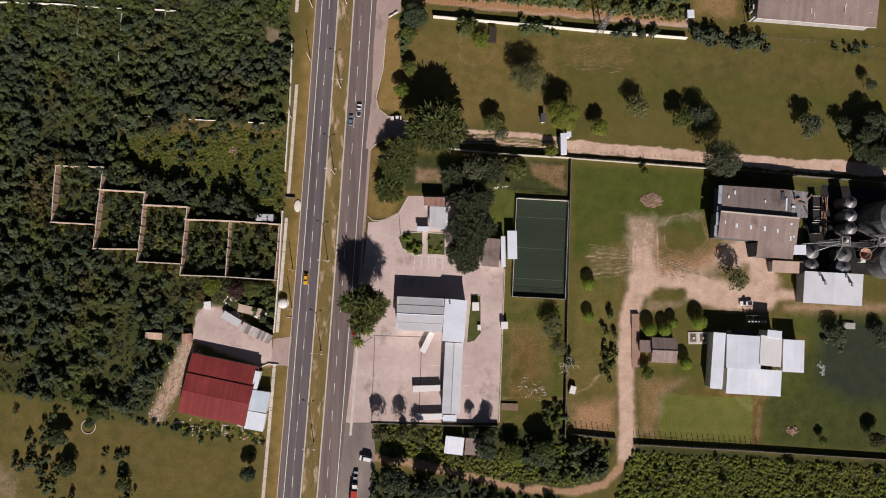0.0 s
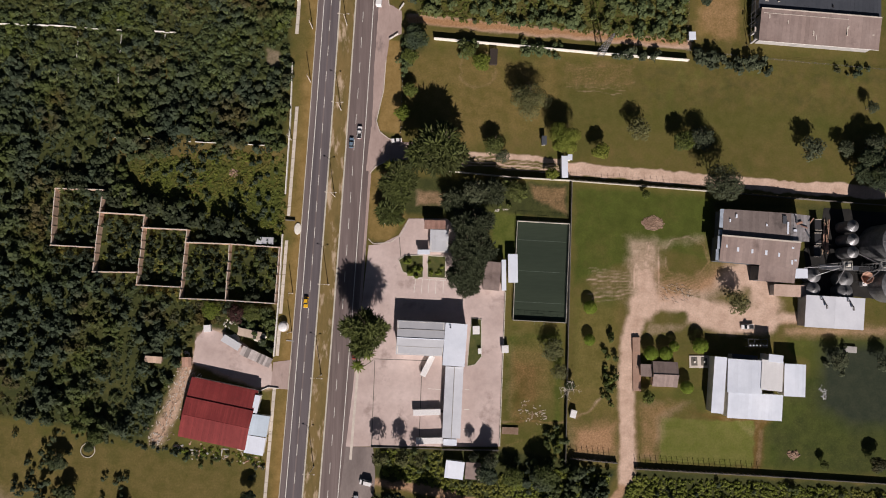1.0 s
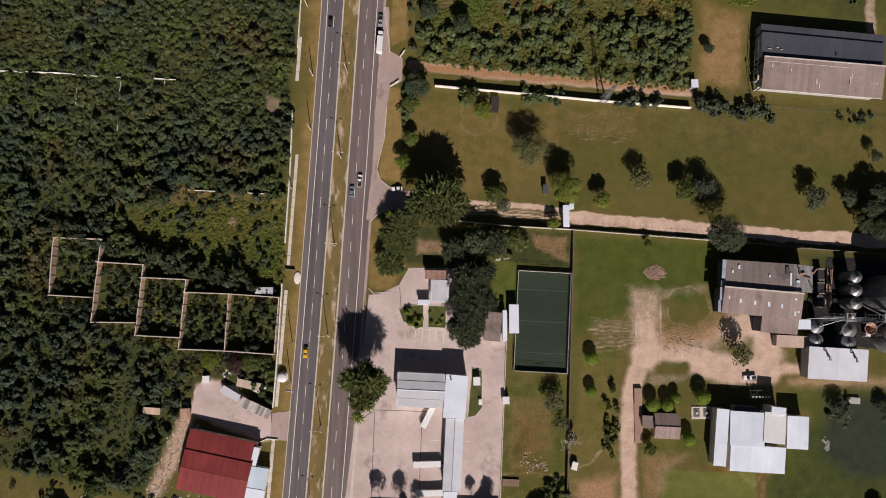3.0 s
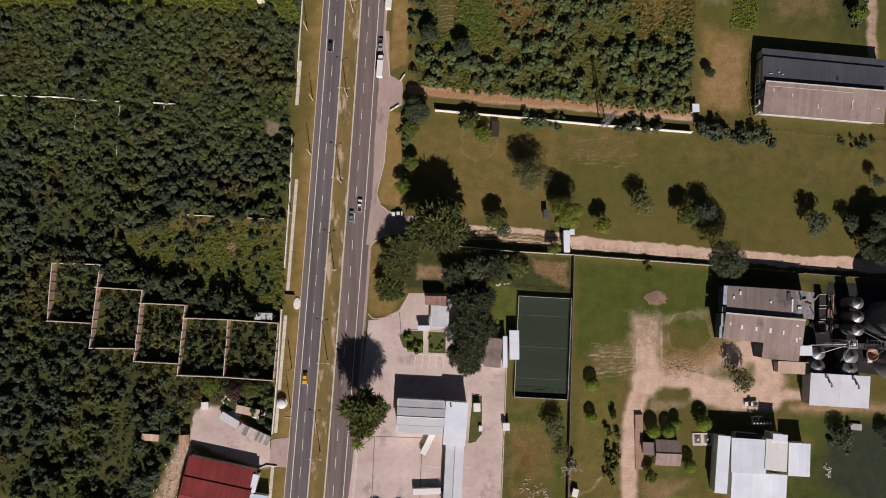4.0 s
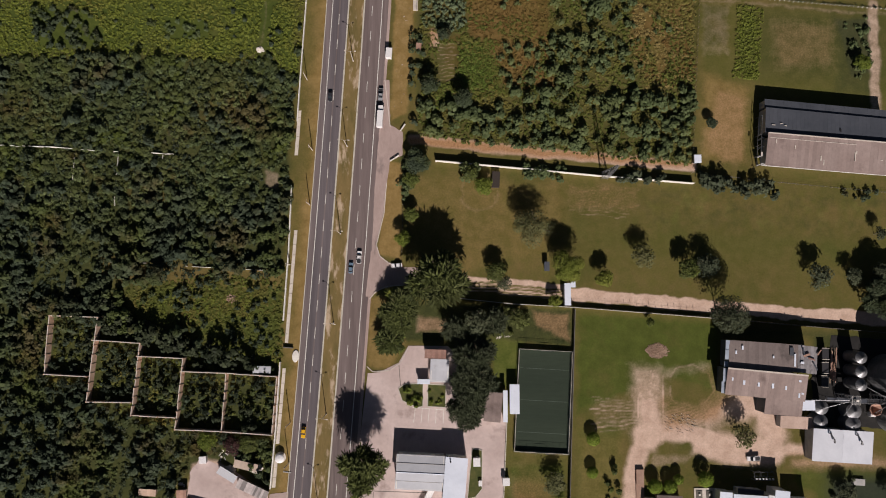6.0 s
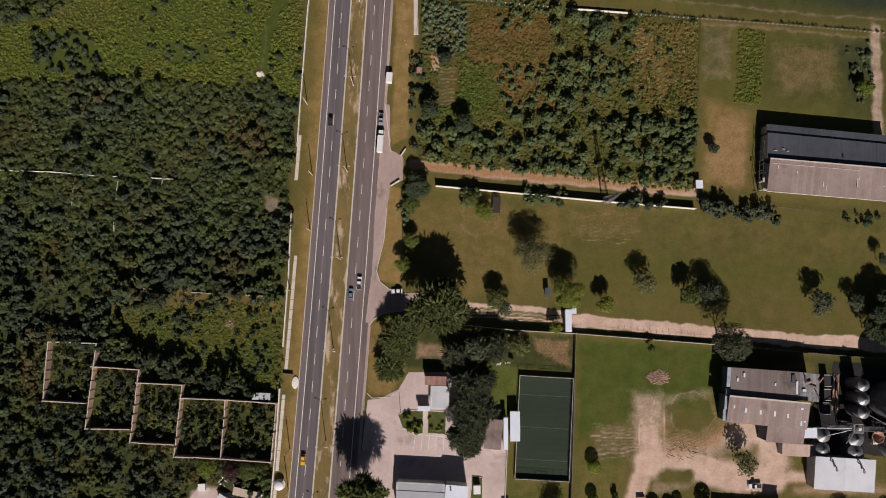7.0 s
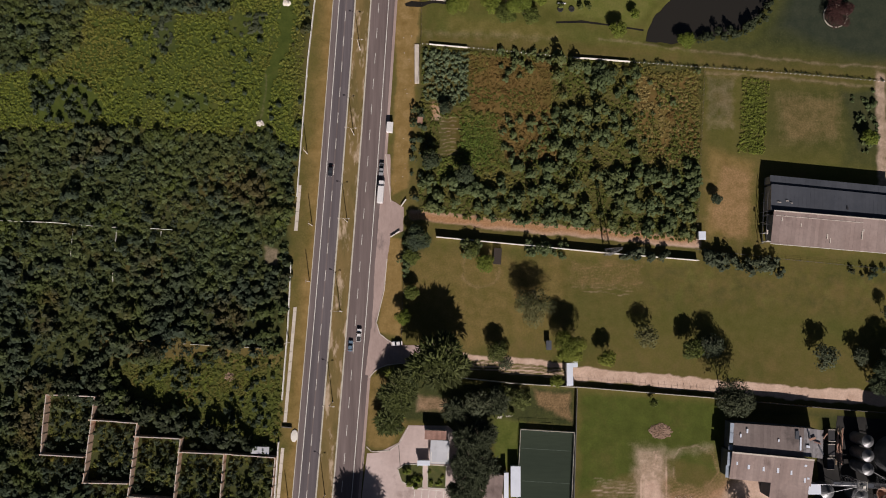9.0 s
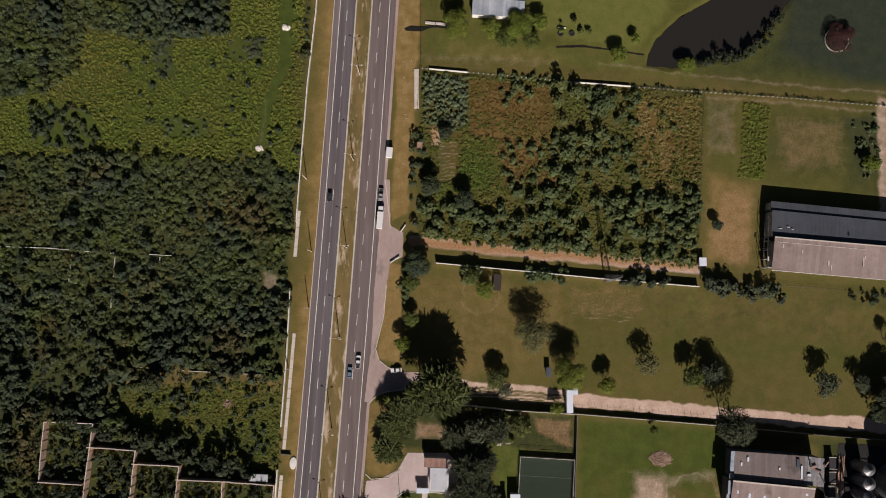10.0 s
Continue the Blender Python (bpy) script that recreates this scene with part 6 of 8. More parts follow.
# ---- silos and grain handling ----
def silo(x, y, r, h, rise, label):
    ob = thing("silo", pose(x, y, 0), label, "silo", "grain silos")
    bm = bmesh.new()
    rows = []
    n = int(h / 0.8)
    for k in range(n):
        z = h * k / n
        rows += [(r, z), (r + 0.05, z + 0.4 * h / n)]
    lathe(bm, rows + [(r, h)], 36)
    part("body", bm, STEEL, ob)
    bm = bmesh.new()
    lathe(bm, [(r + 0.12, h - 0.05), (r + 0.12, h + 0.05), (0.45, h + rise), (0.45, h + rise + 0.35), (0.05, h + rise + 0.45)], 36)
    part("roof_cone", bm, STEEL, ob)
    bm = bmesh.new()
    for k in range(18):
        a = k * math.pi / 9
        tube(bm, (math.cos(a) * (r + 0.1), math.sin(a) * (r + 0.1), h + 0.1), (math.cos(a) * 0.45, math.sin(a) * 0.45, h + rise + 0.05), 0.03, 0.025, 4)
    part("roof_rib", bm, STEEL, ob)
    bm = bmesh.new()
    for dx in (-0.22, 0.22):
        tube(bm, (dx, -r - 0.2, 0), (dx, -r - 0.2, h + 0.5), 0.03, 0.03, 4)
    for k in range(int(h / 0.5)):
        tube(bm, (-0.22, -r - 0.2, 0.4 + k * 0.5), (0.22, -r - 0.2, 0.4 + k * 0.5), 0.025, 0.025, 4)
    part("ladder", bm, DARKSTEEL, ob)
    return ob


for x, y, r, h in ((160.5, -59.7, 2.75, 5.0), (160.1, -65.2, 2.75, 5.0), (173.5, -60.9, 3.0, 5.2), (173.1, -66.0, 3.0, 5.2),
                   (175.3, -39.4, 2.3, 8.0), (175.2, -44.9, 2.3, 8.0), (175.0, -50.1, 2.3, 8.0)):
    silo(x, y, r, h, 1.3, "small galvanised silo with conical roof")
for x, y, r, h in ((190.5, -46.2, 7.8, 14.5), (193.0, -63.3, 7.0, 8.6)):
    silo(x, y, r, h, 3.0, "large galvanised grain silo with ribbed conical roof")


def lattice(name, x, y, s, h, label):
    ob = thing(name, pose(x, y, 0), label, "elevator tower", "elevator towers")
    bm = bmesh.new()
    for ax in (-s, s):
        for ay in (-s, s):
            tube(bm, (ax, ay, 0), (ax, ay, h), 0.1, 0.1, 6)
    for z in range(0, int(h) - 1, 2):
        for p, q in (((-s, -s), (s, -s)), ((s, -s), (s, s)), ((s, s), (-s, s)), ((-s, s), (-s, -s))):
            tube(bm, (*p, z + 1), (*q, z + 1), 0.06, 0.06, 4)
            tube(bm, (*p, z), (*q, z + 2), 0.05, 0.05, 4)
    part("frame", bm, GREYWALL, ob)
    part("platform", boxes((-s - 0.5, -s - 0.5, h - 1.2, s + 0.5, s + 0.5, h - 1.08)), STEEL, ob)
    part("guard_rail", boxes((-s - 0.5, -s - 0.5, h - 0.2, s + 0.5, -s - 0.42, h - 0.12), (-s - 0.5, s + 0.42, h - 0.2, s + 0.5, s + 0.5, h - 0.12), (-s - 0.5, -s - 0.41, h - 0.2, -s - 0.42, s + 0.41, h - 0.12), (s + 0.42, -s - 0.41, h - 0.2, s + 0.5, s + 0.41, h - 0.12)), WHITEWALL, ob)
    part("head", bevelled(boxes((-0.6, -0.5, h - 1.0, 0.6, 0.5, h + 0.7)), 0.1), WHITEWALL, ob)
    return ob


tower_x, tower_y = 170.3, -55.7
tower = lattice("elevator_tower", tower_x, tower_y, 1.2, 12, "steel grain elevator tower with feed spouts")
for x, y, z in ((160.5, -59.7, 6.6), (155.7, -56.6, 6.4), (170.1, -64.2, 3.0)):
    bm = bmesh.new()
    tube(bm, (0, 0, 11.0), (x - tower_x, y - tower_y, z), 0.14, 0.14, 8)
    part("spout", bm, STEEL, tower)
tower_x, tower_y = 184.9, -55.9
tower = lattice("elevator_tower", tower_x, tower_y, 1.3, 13, "steel grain elevator tower beside the large silos")
for x, y, z in ((175.0, -50.1, 9.2), (190.5, -46.2, 15.4), (193.0, -63.3, 11.4), (182.5, -62.8, 2.6)):
    bm = bmesh.new()
    tube(bm, (0, 0, 12.2), (x - tower_x, y - tower_y, z), 0.15, 0.15, 8)
    part("spout", bm, STEEL, tower)
conv_x, conv_y = 173.6, -56.5
conveyor = thing("conveyor", pose(conv_x, conv_y, 0, 0, 0, -2), "raised steel conveyor bridge between the silos", "conveyor")
bm = bmesh.new()
for s in (-0.9, 0.9):
    tube(bm, (-12, s, 6.0), (11, s, 6.4), 0.1, 0.1, 6)
    tube(bm, (-12, s, 7.2), (11, s, 7.6), 0.07, 0.07, 6)
for k in range(13):
    x, z = -12 + k * 23 / 12, 6.0 + 0.033 * k
    tube(bm, (x, -0.9, z), (x, 0.9, z), 0.06, 0.06, 4)
    for s in (-0.9, 0.9):
        tube(bm, (x, s, z), (x, s, z + 1.2), 0.05, 0.05, 4)
for x in (-11, -2, 10):
    for s in (-0.9, 0.9):
        tube(bm, (x, s, 0), (x, s, 6.1), 0.1, 0.1, 6)
part("bridge", bm, STEEL, conveyor)
part("belt", boxes((-12, -0.6, 6.05, 11, 0.6, 6.15)), DARKSTEEL, conveyor)
part("cover", boxes((-12, -0.75, 7.3, 4, 0.75, 7.4)), DARKROOF, conveyor, "dark sheet cover")
# hopper under the tower, tanks and timber beside the farm shed
hop_x, hop_y = 182.8, -60.2
hopper = thing("hopper", pose(hop_x, hop_y, 0), "rusty ribbed steel hopper on legs", "hopper")
bm = bmesh.new()
lathe(bm, ((0.5, 1.6), (2.6, 4.6), (2.6, 5.0), (2.4, 5.0), (0.45, 1.9)), 8)
part("funnel", bm, RUSTROOF, hopper)
for k in range(4):
    a = k * math.pi / 2 + 0.78
    bm = bmesh.new()
    tube(bm, (2.4 * math.cos(a), 2.4 * math.sin(a), 0), (2.4 * math.cos(a), 2.4 * math.sin(a), 4.6), 0.1, 0.1, 6)
    part("leg", bm, STEEL, hopper)
part("feed_box", bevelled(boxes((-0.3, -3.4, 0, 1.7, -1.6, 2.2)), 0.06), CAR_WHITE, hopper, "white feed box")
for x, y in [(164.4, -38.5), (164.2, -44.2), (163.8, -49.6)]:
    tank = thing("yard_tank", pose(x, y, 0), "dark square steel tank with pale rim", "tank", "yard tanks")
    part("casing", bevelled(boxes((-1.4, -2.2, 0, 1.4, 2.2, 2.6)), 0.1), DARKSTEEL, tank)
    for s in (-2.25, 2.25):
        part("rim", boxes((-1.5, s - 0.1, 2.5, 1.5, s + 0.1, 2.8)), PALE, tank, "pale rim")
stack_x, stack_y = 168.8, -43.4
stack = thing("timber_stack", pose(stack_x, stack_y, 0, 0, 0, -3), "long untidy stack of brown timber", "timber")
rng_t = random.Random(31)
for k in range(34):
    ln = rng_t.uniform(4, 9)
    x, y = rng_t.uniform(-1.4, 1.0), rng_t.uniform(-7.5, 7.5 - ln)
    z = 0.05 + 0.16 * (k // 6)
    part("plank", boxes((x, y, z, x + rng_t.uniform(0.2, 0.45), y + ln, z + 0.14)), RUSTROOF if k % 3 else WOOD, stack, m=pose(0, 0, 0.001 * k, 0, 0, rng_t.uniform(-4, 4)))
# pipes and hoods standing on the loading shed's roof
for px, py in [(162.3, -69.3), (173.2, -69.9)]:
    pipe = thing("roof_pipe", pose(px, py, 6.1), "bent dark pipe on the loading shed's roof", "pipe", "roof pipes")
    bm = bmesh.new()
    tube(bm, (0, 0, 0), (0, 0, 2.0), 0.22, 0.22, 8)
    tube(bm, (0, 0, 1.9), (1.2, -2.2, 2.0), 0.2, 0.2, 8)
    tube(bm, (1.2, -2.2, 2.0), (1.9, -3.6, 1.2), 0.3, 0.45, 8)
    part("pipe", bm, DARKSTEEL, pipe)
# farm machine frame north of the warehouse
fx, fy = 138.2, -87.5
rig = thing("farm_rig", pose(fx, fy, 0), "steel farm rig with a row of white drums", "machine")
bm = bmesh.new()
for x in (-4, -1.3, 1.3, 4):
    for y in (-1.6, 1.6):
        tube(bm, (x, y, 0), (x, y, 2.4), 0.08, 0.08, 6)
    tube(bm, (x, -1.6, 2.4), (x, 1.6, 2.4), 0.08, 0.08, 6)
for y in (-1.6, 0, 1.6):
    tube(bm, (-4, y, 2.4), (4, y, 2.4), 0.08, 0.08, 6)
part("frame", bm, STEEL, rig)
for k in range(6):
    bm = bmesh.new()
    lathe(bm, ((0.3, 2.45), (0.34, 2.5), (0.34, 3.2), (0.28, 3.3)), 12)
    part("drum", bm, CAR_WHITE, rig, "white plastic drum", m=pose(-3.4 + k * 1.35, -0.9, 0))
# lattice mast
mx, my = 74.7, 33.3
mast = thing("lattice_mast", pose(mx, my, 0), "tall grey steel lattice mast by the earth road", "mast")
bm = bmesh.new()
for sx in (-1, 1):
    for sy in (-1, 1):
        tube(bm, (sx * 1.4, sy * 1.4, 0), (sx * 0.35, sy * 0.35, 20), 0.12, 0.07, 6)
part("frame", bm, STEEL, mast)
bm = bmesh.new()
for k in range(10):
    z0, z1 = 2 * k, 2 * k + 2
    s0, s1 = 1.4 - 1.05 * z0 / 20, 1.4 - 1.05 * z1 / 20
    c0 = [(-s0, -s0, z0), (s0, -s0, z0), (s0, s0, z0), (-s0, s0, z0)]
    c1 = [(-s1, -s1, z1), (s1, -s1, z1), (s1, s1, z1), (-s1, s1, z1)]
    for i in range(4):
        tube(bm, c0[i], c1[(i + 1) % 4], 0.05, 0.05, 4)
        tube(bm, c0[(i + 1) % 4], c1[i], 0.05, 0.05, 4)
        tube(bm, c1[i], c1[(i + 1) % 4], 0.05, 0.05, 4)
part("bracing", bm, STEEL, mast)


# ---- scrub, weeds and hedges ----
RED_YARD = [(-107.9, -128.4), (-96.0, -100.3), (-91.0, -84.3), (-78.5, -83.0), (-69.3, -85.2), (-57.5, -96.5), (-57.4, -138.1), (-99.0, -136.6)]
HUT_SPOT = [(-112.2, -93.6), (-102.6, -94.2), (-102.9, -99.4), (-111.9, -99.1)]
SLAB_SPOT = [(-67.0, 33.2), (-59.6, 32.5), (-59.2, 23.8), (-66.5, 24.0)]
RUIN_ROOMS = [(-151.9, -27.2), (-112.5, -36.0), (-94.9, -42.7), (-56.7, -49.2), (-58.2, -74.7), (-99.4, -74.1), (-116.7, -68.5), (-151.7, -52.8)]
off_limits = [RUIN_ROOMS, MEADOW, CLEARING, RED_YARD, HUT_SPOT, SLAB_SPOT]
scrub_at = scatter(WEST_WILD, 2.8, 11, off_limits, 0.06, 0.16, 9.0)
scrub_at = scrub_at[~((scrub_at[:, 0] < -98) & (scrub_at[:, 1] < -72) & (value_noise(scrub_at[:, 0], scrub_at[:, 1], 5.5, 303) < 0.46))]
lush_side = (scrub_at[:, 1] < 24) * 0.16 - (np.abs(scrub_at[:, 1] - 58) < 22) * 0.12
tall = value_noise(scrub_at[:, 0], scrub_at[:, 1], 23.0, 301) * 0.7 + value_noise(scrub_at[:, 0], scrub_at[:, 1], 8.0, 302) * 0.3 + lush_side > 0.46
south = scrub_at[:, 1] < 8
shrub_field("scrub", scrub_at[tall & ~south], 1.9, 2.4, 50, SCRUBLEAF, "dense dark green scrub covering the plot", 21, leaf=0.54)
shrub_field("scrub", scrub_at[tall & south], 2.0, 3.5, 54, SCRUBLEAF, "tall dense dark green scrub round the ruin", 22, leaf=0.52)
shrub_field("scrub", scrub_at[~tall], 1.9, 1.2, 36, LOWLEAF, "low olive-green scrub between the taller bushes", 321, leaf=0.56)
shrub_field("scrub", scatter([(-212.7, 182.5), (-52.5, 187.9), (-51.4, 142.9), (-55.4, 51.6), (-58.3, 14.7), (-197.5, 11.4)], 2.5, 111, off_limits, 0.2, 0.25, 13.0), 1.5, 1.3, 34, BUSHLEAF, "lower blue-green growth filling the scrub", 121)
shrub_field("scrub", scatter(WEST_WILD, 2.3, 112, off_limits, 0.30, 0.15, 12.0), 1.3, 0.9, 20, SCRUBLEAF, "lower growth filling the scrub", 122)
shrub_field("scrub_trees", scatter(WEST_WILD, 7.0, 12, off_limits, 0.35, 0.42), 2.3, 4.0, 110, SCRUBLEAF, "taller dark bushes standing out of the scrub", 22, leaf=0.3, lumps=7)
shrub_field("weeds", scatter(WEST_WILD, 1.9, 13, off_limits, 0.40, 0.40, 9.0), 1.0, 0.45, 14, LOWLEAF, "low olive weeds between the bushes", 23, leaf=0.55)
shrub_field("weeds", scatter(MEADOW, 1.12, 14, [MEADOW_PATH, *MEADOW_BUSHES], 0.03, 0.04, 9.0), 0.78, 0.42, 13, WEEDLEAF, "low yellow-green weeds covering the meadow", 24, leaf=0.62)
for k, spot in enumerate(MEADOW_BUSHES):
    shrub_field("scrub", scatter(spot, 2.7, 150 + k, [], 0.12), 1.6, (1.8, 1.1, 0.7, 0.6)[k], 46, (SCRUBLEAF, BUSHLEAF, GREYLEAF, GREYLEAF)[k], "grey-green bushes in the weedy meadow", 160 + k)
shrub_field("scrub", scatter(MEADOW, 5.0, 15, [MEADOW_PATH], 0.5, 0.5, 20.0), 1.3, 1.2, 46, SCRUBLEAF, "single dark bushes in the weedy meadow", 25)
shrub_field("weeds", scatter(CLEARING, 1.15, 16, [], 0.1, 0.12, 8.0), 0.8, 0.3, 13, OLIVELEAF, "low yellow-green weeds in the clearing", 26, leaf=0.62)
shrub_field("weeds", scatter(CLEARING, 1.4, 116, [], 0.1, 0.5, 9.0), 0.8, 0.35, 14, WEEDLEAF, "yellow-green weeds in the clearing", 126, leaf=0.5)
shrub_field("scrub", scatter(CLEARING, 3.2, 17, [], 0.35, 0.48, 9.0), 1.5, 1.8, 46, SCRUBLEAF, "dark bushes in the clearing", 27)
shrub_field("scrub", scatter([(-159.9, -124.4), (-141.9, -128.7), (-132.3, -140.8), (-114.4, -142.9), (-106.9, -160.9), (-120.0, -166.0), (-150.9, -166.1), (-161.1, -143.2)], 3.4, 18, [], 0.25, 0.42, 10.0), 1.7, 3.0, 56, SCRUBLEAF, "dark bushes scattered over dry pasture", 28)
shrub_field("scrub", scatter([(-99.2, -131.7), (-60.9, -134.8), (-61.5, -142.6), (-67.0, -153.7), (-70.8, -142.6), (-94.6, -136.6)], 3.0, 19, [], 0.4, 0.3), 1.4, 2.0, 50, SCRUBLEAF, "bushes behind the workshop", 29)
shrub_field("scrub", scatter([(-143.4, -125.5), (-110.5, -130.3), (-60.2, -138.6), (-60.1, -140.0), (-110.5, -131.9), (-143.3, -127.0)], 1.7, 119, [], 0.15), 1.0, 0.8, 40, SCRUBLEAF, "low dark growth along the old boundary", 129)
shrub_field("weeds", scatter([(-99.3, -130.5), (-61.0, -134.0), (-60.8, -139.3), (-97.0, -132.7)], 2.0, 120, [], 0.2), 1.2, 0.9, 26, BRIGHTLEAF, "green weeds behind the workshop", 130)
shrub_field("scrub", scatter([(-90.0, -79.7), (-78.8, -75.0), (-59.1, -75.9), (-59.1, -88.5), (-62.5, -84.0), (-77.4, -81.8)], 2.6, 31, [], 0.3), 1.4, 2.0, 46, TREELEAF, "bushes round the shanties", 30)
ruin_spots = scatter(RUIN_ROOMS, 1.9, 33, [], 0.06)
clear = np.full(len(ruin_spots), 1e9)
for a, b in RUIN_LINES:
    clear = np.minimum(clear, away([a, b], ruin_spots[:, 0], ruin_spots[:, 1]))
shrub_field("scrub", scatter([(-152.0, -24.0), (-128.0, -21.0), (-112.0, -32.0), (-94.0, -37.0), (-66.0, -42.0), (-66.0, -49.0), (-94.0, -43.0), (-112.0, -37.5), (-127.0, -37.0), (-129.0, -28.0), (-148.0, -27.5)], 2.9, 334, [], 0.1), 2.2, 5.4, 64, DARKLEAF, "tall dark bushes along the ruin's back wall", 334)
shrub_field("scrub", ruin_spots[clear > 1.3][1::4], 1.5, 3.2, 50, DARKLEAF, "dark bushes growing inside the ruin", 335)
shrub_field("scrub", ruin_spots[clear > 1.3][::4], 1.5, 2.6, 50, SCRUBLEAF, "bushes growing inside and round the ruin", 34)
shrub_field("weeds", ruin_spots[clear > 0.8] + 0.5, 1.0, 0.5, 16, OLIVELEAF, "low weeds inside the ruin", 35, leaf=0.62)
MAIZE = [(-2.9, 117.4), (15.9, 116.0), (16.1, 97.3), (9.6, 91.6), (3.9, 94.3), (-2.5, 95.1)]
RUSTY = ([(16.2, 116.0), (50.7, 113.6), (50.9, 92.3), (30.8, 89.8), (17.1, 91.3)], [(24.7, 89.2), (52.1, 91.1), (53.7, 70.9), (33.5, 69.1)])
STRAW = [(87.6, 108.3), (114.2, 111.5), (113.1, 73.6), (92.3, 70.7), (84.8, 88.4)]
BUSHY = [(53.3, 116.6), (65.9, 112.0), (87.2, 108.3), (84.8, 95.6), (83.3, 88.4), (88.0, 76.8), (89.9, 67.1), (112.6, 72.4), (111.4, 39.9), (57.1, 43.9), (10.6, 46.2), (-3.0, 49.2), (-1.9, 61.9), (17.2, 65.6), (33.5, 68.0), (53.4, 70.9), (49.7, 87.4)]
FRESH = [(8.0, 88.6), (27.7, 89.5), (33.6, 66.7), (8.3, 63.4), (4.0, 57.0), (0.0, 66.0)]
TILLED = [(4.5, 88.0), (13.0, 88.5), (12.0, 72.0), (4.0, 71.0)]
shrub_field("scrub", scatter(BUSHY, 3.2, 41, [], 0.12, 0.36, 8.0), 2.2, 2.6, 66, BUSHLEAF, "dense blue-green bushes in the field", 41)
shrub_field("scrub", scatter(BUSHY, 7.0, 140, [], 0.3), 2.7, 4.6, 90, BUSHLEAF, "taller blue-green bushes in the field", 140, leaf=0.3, lumps=7)
shrub_field("weeds", scatter(FIELD, 1.25, 42, [MAIZE, TILLED, *RUSTY, STRAW], 0.15), 0.9, 0.4, 13, OLIVELEAF, "low yellow-green weeds in the field", 42, leaf=0.62)
shrub_field("weeds", scatter(FRESH, 0.95, 142, [TILLED], 0.05, 0.12, 8.0), 0.8, 0.42, 14, FRESHLEAF, "fresh green weeds in the field", 142)
for k, spot in enumerate(RUSTY):
    shrub_field("dry_weeds", scatter(spot, 1.15, 43 + 100 * k, [], 0.08, 0.15, 6.0), 0.85, 0.26, 13, DRYLEAF, "rust-brown dry weeds in the field", 43 + k, leaf=0.6)
    shrub_field("weeds", scatter(spot, 1.3, 243 + k, [], 0.2, 0.6, 7.0), 0.9, 0.4, 14, OLIVELEAF, "green weeds among the dry ones", 243 + k, leaf=0.55)
    shrub_field("scrub", scatter(spot, 2.8, 145 + k, [], 0.2, 0.54, 9.0), 1.8, 1.9, 50, BUSHLEAF, "dark bushes in the dry weeds", 145 + k)
shrub_field("dry_weeds", scatter(STRAW, 1.15, 44, [], 0.08, 0.33, 5.0), 0.9, 0.36, 13, STRAWLEAF, "straw-coloured dry grass in the field", 144, leaf=0.6)
shrub_field("dry_weeds", scatter(STRAW, 1.4, 245, [], 0.2, 0.6, 7.0), 0.9, 0.4, 14, DRYLEAF, "rust-brown dry weeds in the straw", 245, leaf=0.6)
shrub_field("scrub", scatter(STRAW, 5.0, 45, [], 0.4, 0.45), 1.4, 1.8, 40, BUSHLEAF, "dark bushes in the dry grass", 145)
shrub_field("weeds", scatter(STRAW, 1.2, 246, [], 0.15, 0.42, 9.0), 0.9, 0.6, 14, OLIVELEAF, "yellow-green weeds in the dry grass", 246, leaf=0.55)
shrub_field("maize", scatter(MAIZE, 1.3, 46, [], 0.04), 0.9, 1.3, 40, MAIZELEAF, "young maize plants in rows", 46, category="crop", leaf=0.5)
shrub_field("scrub", scatter([(-7.4, 91.9), (-2.7, 94.4), (2.9, 76.6), (-1.6, 69.4), (-3.0, 52.9), (-6.2, 50.5)], 3.2, 47, [], 0.35), 1.6, 2.6, 50, SCRUBLEAF, "dark bushes along the verge fence", 47)
# south of the walls
shrub_field("weeds", scatter([(87.0, -141.6), (140.7, -144.0), (208.3, -148.1), (207.5, -164.5), (79.2, -165.1), (82.7, -152.8)], 1.25, 51, [], 0.03), 1.0, 0.7, 16, WEEDLEAF, "tall yellow-green weeds south of the farm", 51, leaf=0.62)
shrub_field("scrub", scatter([(87.0, -140.5), (208.3, -146.7), (207.5, -164.5), (79.2, -165.1), (82.7, -152.8)], 5.0, 52, [], 0.5, 0.45, 9.0), 1.6, 2.4, 50, SCRUBLEAF, "dark bushes south of the farm", 52)
shrub_field("weeds", scatter([(-16.8, -132.9), (10.6, -132.7), (10.7, -143.4), (25.5, -143.8), (59.8, -138.4), (78.2, -141.7), (73.6, -151.8), (62.1, -154.7), (32.4, -153.1), (5.0, -146.2), (-13.2, -142.3)], 1.3, 53, [], 0.05), 1.0, 0.7, 16, WEEDLEAF, "yellow-green weeds between wall and earth road", 53, leaf=0.62)
shrub_field("scrub", scatter([(-16.1, -132.2), (10.1, -132.5), (9.5, -136.5), (25.4, -135.3), (32.3, -133.0), (32.4, -148.7), (25.5, -148.7), (-15.6, -136.7)], 3.0, 54, [], 0.4), 1.6, 2.2, 50, BUSHLEAF, "bushes between wall and earth road", 54)
shrub_field("scrub", scatter([(32.3, -135.2), (61.0, -136.2), (79.4, -138.3), (75.9, -149.5), (64.4, -154.0), (50.7, -153.0), (36.9, -141.9)], 2.9, 55, [], 0.1), 2.0, 3.6, 60, SCRUBLEAF, "dense dark bushes inside the road bend", 55)
